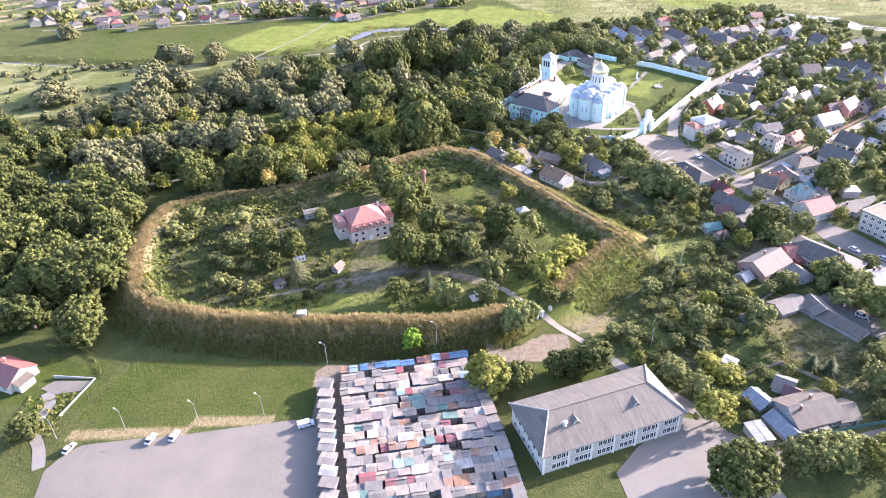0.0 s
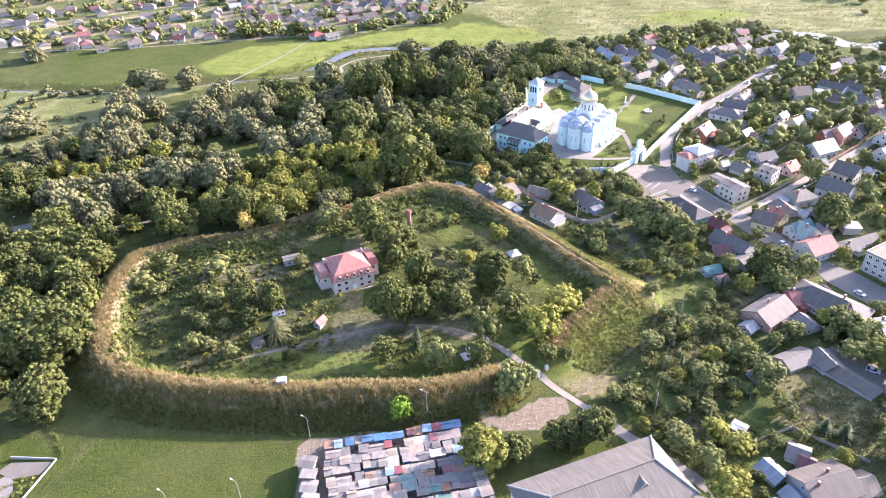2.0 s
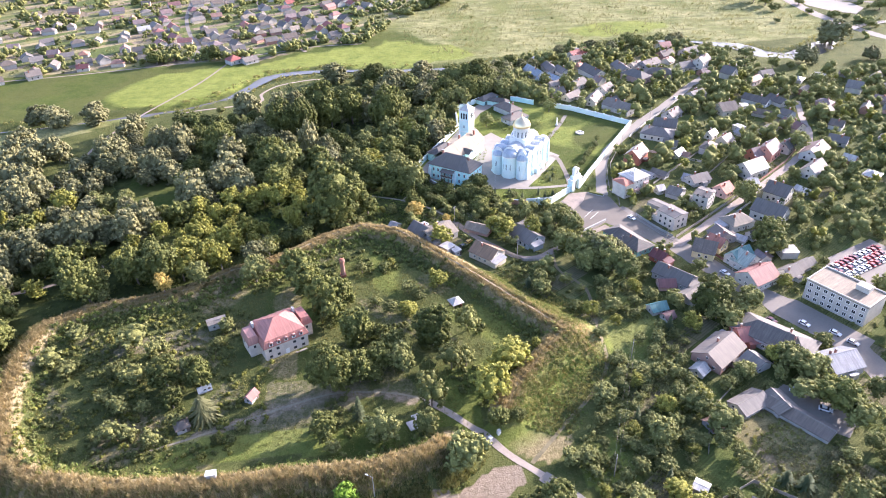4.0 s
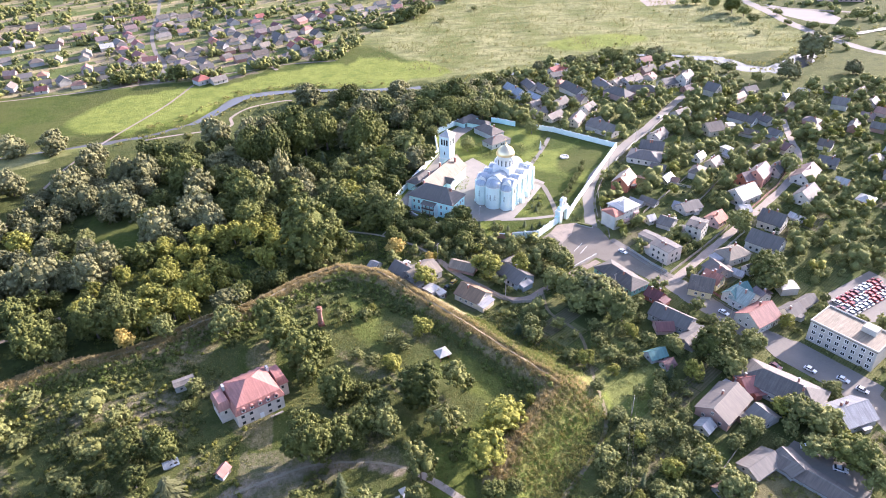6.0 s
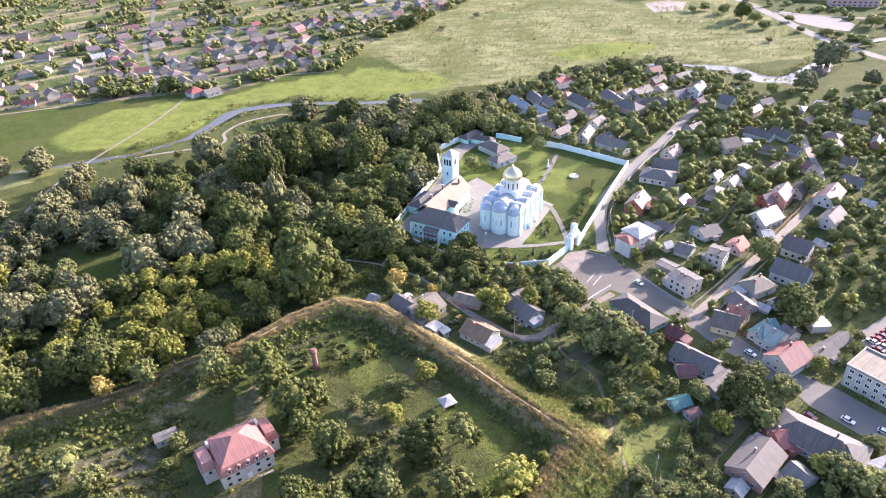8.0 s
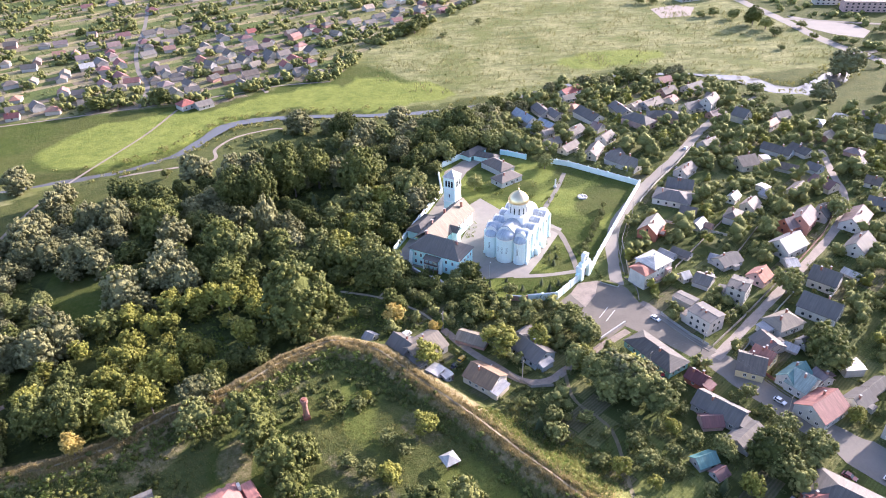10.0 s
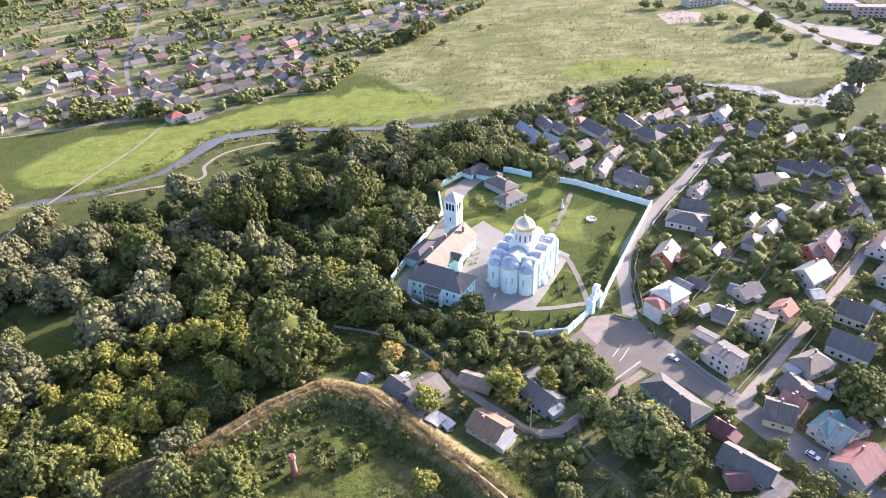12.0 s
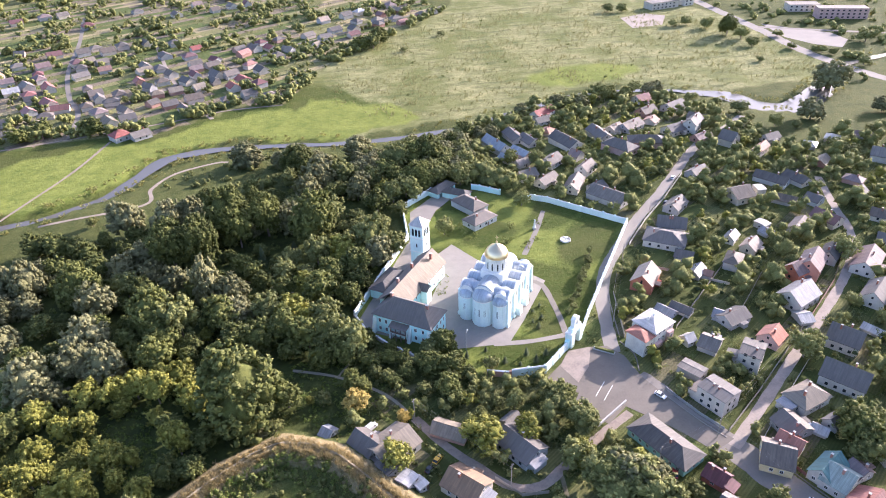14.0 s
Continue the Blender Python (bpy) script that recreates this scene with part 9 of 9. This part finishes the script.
def spots_in(area, tries, r0, r1, tall=1.1, gap=0.4, house_gap=0.3, avoid=()):
    xs, ys, out = [p[0] for p in area], [p[1] for p in area], []
    for _ in range(tries):
        x, y = random.uniform(min(xs), max(xs)), random.uniform(min(ys), max(ys))
        r = random.uniform(r0, r1)
        if inside_pts(x, y, area) and not any(inside_pts(x, y, a) for a in avoid) and free(x, y, r, gap, house_gap):
            out.append((x, y, r, r * tall * random.uniform(0.8, 1.4)))
    return out


thicket("garden_shrubs", spots_in(VILLAGE_EAST, 4200, 0.5, 1.6, avoid=(YARD, *FOOT_OPEN)), 10, 0.28, shrub_leaf, "mixed green garden shrubs between the houses", inner=CORE["fruit"])
thicket("garden_shrubs", spots_in(VILLAGE_EAST, 4200, 0.5, 1.4, avoid=(YARD, *FOOT_OPEN)), 10, 0.28, garden_leaf, "light green berry bushes in the gardens", inner=CORE["fruit"])


def garden_rows():
    """Vegetable beds in straight rows, and hedges along the borders of the plots."""
    rows, hedges = [], []
    c, s = 0.86, 0.5
    for i in range(2, 42):
        for j in range(-14, 52):
            k = random.random()
            for u, v in [(i * 17 + 1.5 + 1.1 * n, j * 9 + 1.2 + 1.5 * m) for n in range(13) for m in range(5)] if k < 0.3 else ():
                x, y = u * c - v * s + random.gauss(0, 0.15), u * s + v * c + random.gauss(0, 0.15)
                if x > 84 and y < 470 and inside_pts(x, y, VILLAGE_EAST) and not inside_pts(x, y, YARD) and free(x, y, 0.4, 0.4, 0.6):
                    rows.append((x, y, random.uniform(0.35, 0.6), random.uniform(0.3, 0.7)))
            if random.random() < 0.4:
                for n in range(15):
                    u, v = i * 17 + n * 1.15, j * 9.0
                    x, y = u * c - v * s + random.gauss(0, 0.2), u * s + v * c + random.gauss(0, 0.2)
                    if x > 84 and y < 520 and inside_pts(x, y, VILLAGE_EAST) and not inside_pts(x, y, YARD) and free(x, y, 0.6, 0.4, 0.6):
                        hedges.append((x, y, random.uniform(0.5, 0.9), random.uniform(0.8, 1.6)))
    thicket("vegetable_beds", rows, 6, 0.22, garden_leaf, "rows of vegetables in the garden plots", "plants")
    thicket("hedges", hedges, 12, 0.26, shrub_leaf, "loose hedges along the garden borders", "hedge", inner=CORE["fruit"])


garden_rows()
thicket("lane_shrubs", spots_in([(20, 345), (28, 385), (31, 378), (49, 356), (70, 343), (90, 338), (104, 312), (96, 300), (78, 280), (56, 284), (40, 310), (24, 330)], 900, 0.5, 1.8), 13, 0.28, garden_leaf, "lush shrubs between the houses of the lane", inner=CORE["fruit"])
thicket("foot_shrubs", spots_in(EAST_FOOT, 650, 0.5, 1.7, avoid=FOOT_OPEN), 14, 0.28, garden_leaf, "thick shrubs and brambles below the bastion", inner=CORE["fruit"])
thicket("foot_weeds", spots_in(EAST_FOOT, 1500, 0.3, 0.8, 0.7), 14, 0.22, garden_leaf, "rank weeds below the bastion")
thicket("dry_weeds", [(random.uniform(105, 130), random.uniform(160, 192), random.uniform(0.5, 1.1), random.uniform(0.5, 0.9)) for _ in range(170)], 16, 0.3, sunny_weed, "yellowing weeds on the fallow plot")
thicket("fallow_scrub", [(x, y, random.uniform(0.5, 1.2), random.uniform(0.6, 1.2)) for x, y in ((random.uniform(114, 140), random.uniform(148, 178)) for _ in range(520)) if free(x, y, 0.8)], 14, 0.28, LEAF["willow"], "grey-green scrub on the fallow plot")
thicket("yard_weeds", [(random.uniform(-136, -120), random.uniform(142, 160), random.uniform(0.4, 1.0), random.uniform(0.4, 0.9)) for _ in range(110)], 16, 0.28, sunny_weed, "yellow-green weeds beside the concrete yard")
thicket("undergrowth", spots_in(WOOD, 1300, 1.0, 2.4, avoid=(GLADE, WEST_STRIP, *CLEARINGS)), 10, 0.42, shrub_leaf, "dark undergrowth below the trees")
for kind, leaf, words in (("fruit", "fruit", "olive-green garden trees between the houses"), ("broad", "broad", "dark green garden trees between the houses"), ("garden", "garden", "grey-green garden trees between the houses"), ("yellow", "yellow", "yellow-green garden trees between the houses"), ("willow", "willow", "silver willows of the far grove"), ("conifer", "conifer", "dark garden conifers between the houses")):
    thicket("garden_trees", [(x, y, r, h) for k, x, y, r, h in FAR_TREES if k == kind], 12, 0.4, LEAF[leaf], words, "trees", 1.1, CORE[leaf])
far = [s for s in spots_in(VILLAGE_NORTH, 4600, 1.8, 5.0, 1.4) if noise.noise(Vector((s[0] * 0.022, s[1] * 0.022, 5))) + 0.3 * noise.noise(Vector((s[0] * 0.09, s[1] * 0.09, 2))) > random.uniform(-0.25, 0.2)]
thicket("far_trees", far[::2], 1.3, 0.7, LEAF["garden"], "far grey-green garden trees among the village houses", "trees", 1.1, CORE["garden"])
thicket("far_trees", far[1::2], 1.3, 0.7, LEAF["fruit"], "far olive-green garden trees among the village houses", "trees", 1.1, CORE["fruit"])
border = [(-175, 640), (-132, 645), (-78, 640), (-31, 668), (9, 668), (42, 735), (78, 790), (125, 830), (185, 904)]
thicket("far_trees", [(a[0] + (b2[0] - a[0]) * t + random.gauss(0, 4), a[1] + (b2[1] - a[1]) * t + random.gauss(3, 4), q, q * random.uniform(1.3, 1.9)) for a, b2 in zip(border, border[1:]) for t, q in ((random.random(), random.uniform(2.2, 5.2)) for _ in range(13))], 2.0, 0.7, LEAF["garden"], "bushy grey-green trees along the far village's edge", "trees", 1.1, CORE["garden"])
thicket("far_shrubs", spots_in(VILLAGE_NORTH, 2200, 1.0, 2.4, 1.0), 3.5, 0.6, garden_leaf, "far garden bushes")
bank = []
for i in range(420):
    k = random.uniform(0, len(RIVER) - 1.001)
    a, b2 = RIVER[int(k)], RIVER[int(k) + 1]
    t, off = k - int(k), random.choice((-1, 1)) * random.uniform(6, 15)
    d = Vector((b2[0] - a[0], b2[1] - a[1])).normalized()
    bank.append((a[0] + (b2[0] - a[0]) * t - d.y * off, a[1] + (b2[1] - a[1]) * t + d.x * off, random.uniform(0.8, 2.2), random.uniform(0.8, 2)))
thicket("river_reeds", bank, 7, 0.45, grass_blade, "reeds and low willow scrub on the river bank")
thicket("west_scrub", spots_in([(-400, 400), (-215, 390), (-212, 450), (-190, 495), (-240, 500), (-400, 530)], 160, 1.2, 4.0, 1.2), 5, 0.6, LEAF["willow"], "willow scrub on the western meadow", inner=CORE["willow"])
thicket("bank_scrub", spots_in([(-66, 565), (-20, 578), (30, 572), (60, 545), (28, 526), (-30, 522), (-60, 535)], 110, 0.8, 2.6, 1.1), 8, 0.45, LEAF["fruit"], "low scrub on the river terrace", inner=CORE["fruit"])
thicket("meadow_scrub", [(x, y, r, r * 0.7) for x, y, r in ((random.uniform(60, 440), random.uniform(620, 900), random.uniform(0.6, 1.8)) for _ in range(60)) if inside_pts(x, y, [(40, 650), (440, 610), (450, 800), (200, 900)])], 6, 0.5, shrub_leaf, "scattered scrub on the wet meadow", inner=CORE["fruit"])
MEADOW = [(45, 655), (60, 612), (120, 606), (190, 632), (300, 628), (330, 606), (420, 612), (440, 660), (445, 780), (330, 900), (190, 880), (123, 820), (74, 775), (48, 720)]
tufts("meadow_reeds", [(x, y, random.uniform(1.0, 2.6)) for x, y in ((random.uniform(45, 445), random.uniform(600, 900)) for _ in range(11000)) if inside_pts(x, y, MEADOW) and noise.noise(Vector((x * 0.035 + y * 0.02, y * 0.06, 2))) > random.uniform(-0.3, 0.35)], straw_reed, "clumps of reed and sedge on the wet meadow", 3)
thicket("east_scrub", spots_in([(420, 560), (445, 700), (450, 900), (700, 900), (700, 520)], 260, 2, 5.0, 1.2), 2.2, 0.8, LEAF["garden"], "scrub and trees beyond the highway", "trees", 1.0, CORE["garden"])
thicket("far_woods", spots_in([(-700, 1100), (-300, 1060), (200, 1060), (600, 1000), (800, 1200), (-700, 1300)], 160, 5, 9, 1.3), 1.0, 1.5, LEAF["fruit"], "distant belts of trees", "trees", 1.0, CORE["fruit"])

thicket("clearing_weeds", spots_in(CLEARINGS[0], 420, 0.4, 1.3, 0.8) + spots_in(CLEARINGS[1], 260, 0.4, 1.4, 0.8), 14, 0.28, nettle_leaf, "rank nettles in the wood's clearings")
thicket("wood_edge", spots_in([(-150, 300), (-132, 286), (-114, 292), (-90, 295), (-76, 299), (-60, 311), (-40, 318), (-20, 332), (-3, 339), (10, 336), (30, 320), (40, 330), (36, 350), (18, 342), (-3, 346), (-50, 324), (-90, 308)], 900, 0.4, 1.3, 0.9), 14, 0.26, shrub_leaf, "rank nettles and brambles at the wood's edge")
thicket("bank_trees", [(x + random.gauss(0, 3), y - random.uniform(9, 16), random.uniform(2.6, 4.4), random.uniform(6, 9.5)) for x, y in ((117 + 120 * k / 44, 586 + 38 * k / 44) for k in range(45))], 9, 0.45, LEAF["garden"], "bushy trees between the last gardens and the river", "trees", 1.0, CORE["garden"])
# the rampart's growth
CREST_RING = [(float(p[0]), float(p[1])) for p in CREST]
inner, outer, crest_tufts, slope_tufts, right, low_right = [], [], [], [], [], []
for i in range(len(CREST) - 1):
    a, b2 = CREST[i], CREST[i + 1]
    d = Vector((b2[0] - a[0], b2[1] - a[1]))
    L = d.length
    d.normalize()
    out_way = Vector((-d.y, d.x))
    if inside_pts((a[0] + b2[0]) / 2 + out_way.x * 3, (a[1] + b2[1]) / 2 + out_way.y * 3, CREST_RING):
        out_way = -out_way

    def spot(u, off):
        return a[0] + d.x * u + out_way.x * off, a[1] + d.y * u + out_way.y * off
    for _ in range(int(L * (16 if i < 12 else 24))):
        crest_tufts.append((*spot(random.uniform(0, L), random.gauss(0.8, 1.7) if i < 12 else random.choice((-1, 1)) * (0.5 + abs(random.gauss(0, 1.5)))), random.uniform(0.7, 1.5) if i < 12 else random.uniform(0.45, 0.95)))
    if i < 12:
        for _ in range(int(L * 34)):
            o = random.uniform(1, 12.5)
            (crest_tufts if random.random() < (1.0 - o * 0.11) else slope_tufts).append((*spot(random.uniform(0, L), o), random.uniform(0.7, 1.5)))
    for _ in range(int(L * (3.2 if i > 11 else 1.2))):
        if i < 20 or random.random() < 0.3:
            inner.append((*spot(random.uniform(0, L), -random.uniform(3, 10)), random.uniform(0.7, 1.7), random.uniform(0.8, 1.8)))
    for _ in range(int(L * 5)):
        slope_tufts.append((*spot(random.uniform(0, L), random.uniform(-9, -2) if i < 20 else random.uniform(-10, -2)), random.uniform(0.4, 0.9)))
    if i < 10:
        for _ in range(int(L * 2.4)):
            outer.append((*spot(random.uniform(0, L), random.uniform(6, 14)), random.uniform(0.5, 1.2), random.uniform(0.5, 1.1)))
    if i >= 22:
        for _ in range(int(L * 22)):
            o = 1.5 + abs(random.gauss(0, 8.5))
            x, y = spot(random.uniform(-2, L + 2), o)
            (right if random.random() < 0.75 - o * 0.03 + 0.5 * noise.noise(Vector((x * 0.12, y * 0.12, 3))) else low_right).append((x, y, random.uniform(0.3, 0.95), random.uniform(0.3, 0.9)))
        for _ in range(int(L * 25)):
            slope_tufts.append((*spot(random.uniform(0, L), random.uniform(1, 22)), random.uniform(0.4, 0.9)))
for i, (vx, vy, vz) in enumerate(CREST[:24]):
    for _ in range(150 if i < 13 else 30):
        a, o = random.uniform(0, 2 * math.pi), random.uniform(0.5, 12.5)
        x, y = vx + math.cos(a) * o, vy + math.sin(a) * o
        if not inside_pts(x, y, CREST_RING) and float(to_line(np.array([x]), np.array([y]), CREST)[0][0]) > o * 0.85:
            (crest_tufts if random.random() < (1.0 - o * 0.1) else slope_tufts).append((x, y, random.uniform(0.7, 1.4)))
thicket("rampart_thicket", inner, 16, 0.28, nettle_leaf, "dense nettles and shrubs on the inner slope", inner=CORE["fruit"])
thicket("foot_thicket", outer, 24, 0.26, shrub_leaf, "weeds along the foot of the rampart")
thicket("bastion_nettles", low_right, 20, 0.24, nettle_leaf, "rank green nettles on the bastion's lower slope")
thicket("bastion_growth", right, 22, 0.24, sunny_weed, "yellow-green weeds on the corner bastion's slope")
yard_spots = [(random.uniform(-118, 40), random.uniform(200, 310)) for _ in range(2300)]
thicket("orchard_weeds", [(x, y, r, r * 0.8) for x, y, r in ((x, y, random.uniform(0.6, 1.9)) for x, y in yard_spots if inside_pts(x, y, CREST_RING) and (x < -52 and noise.noise(Vector((x * 0.06, y * 0.06, 1))) > -0.25 or y > 290 or x < -98 or noise.noise(Vector((x * 0.05, y * 0.05, 7))) > 0.22)  and free(x, y, 0.5))], 13, 0.28, shrub_leaf, "tall weeds and brambles in the overgrown orchard", inner=CORE["fruit"])
thicket("orchard_scrub", [(x, y, r, r * 0.8) for x, y, r in ((random.uniform(-120, -40), random.uniform(195, 285), random.uniform(0.6, 1.7)) for _ in range(900)) if inside_pts(x, y, CREST_RING) and noise.noise(Vector((x * 0.06, y * 0.06, 11))) > -0.05 and free(x, y, 0.5)], 13, 0.28, sunny_weed, "yellowing shrubs and tall weeds in the overgrown orchard", inner=CORE["yellow"])
thicket("ditch_weeds", [(-133 + 17.3 * k / 40 + random.gauss(0, 0.4), 188 - 20 * k / 40 + random.gauss(0, 0.4), random.uniform(0.5, 0.9), random.uniform(0.4, 0.9)) for k in range(41)], 14, 0.24, shrub_leaf, "dark weeds along the ditch beside the lawn")


yard_tufts = [(x, y, random.uniform(0.35, 0.8)) for x, y in ((random.uniform(-122, 62), random.uniform(190, 320)) for _ in range(16000)) if inside_pts(x, y, CREST_RING) and noise.noise(Vector((x * 0.07, y * 0.07, 4))) > random.uniform(-0.35, 0.3)]
tufts("yard_grass", yard_tufts, grass_blade, "rank grass in the rampart's yard", 4)
tufts("corner_grass", [(random.gauss(71, 4.0), random.gauss(234, 4.5), random.uniform(0.4, 0.8)) for _ in range(800)], straw, "golden dry grass on the bastion's corner", 6)
tufts("dry_grass", crest_tufts, straw, "golden dry grass on the rampart's crest")
tufts("slope_grass", slope_tufts, grass_blade, "tall green grass on the rampart's slopes")


# ---- hedges and churchyard planting ----
random.seed(21)
for i in range(13):
    x, y = 112.9 + 25.8 * i / 12, 370.7 + 39.6 * i / 12
    plant("fruit", x + random.uniform(-0.8, 0.8), y + random.uniform(-0.8, 0.8), random.uniform(2.6, 4), random.uniform(1.3, 1.9), "young trees along the wall")
for x, y in ((66, 356), (72, 352), (79, 350), (84, 347), (90, 347), (95, 350), (88, 352), (98, 366), (101, 371), (99, 376), (103, 379), (97, 370), (74, 358), (100, 384)):
    plant("conifer", x, y, random.uniform(2, 4.5), random.uniform(0.7, 1.3), "churchyard conifers")
thicket("churchyard_shrubs", [(x + random.uniform(-4, 4), y + random.uniform(-3, 3), random.uniform(0.6, 1.4), random.uniform(0.7, 1.4)) for x, y in ((99, 372), (101, 378), (96, 368), (92, 350), (98, 353), (86, 348), (72, 352), (118, 430), (108, 432), (84, 446), (90, 440), (76, 450), (112, 425), (126, 445), (66, 400), (70, 408)) for _ in range(6)], 12, 0.28, shrub_leaf, "clipped shrubs and flower beds in the churchyard")
thicket("yard_trees", [(82, 452, 4, 6), (88, 446, 3, 5), (80, 446, 3.4, 6), (112, 444, 2.6, 4), (104, 430, 2.2, 3.5), (100, 425, 2.2, 3)], 11, 0.4, LEAF["broad"], "bushy trees beside the monastery lane", "trees")
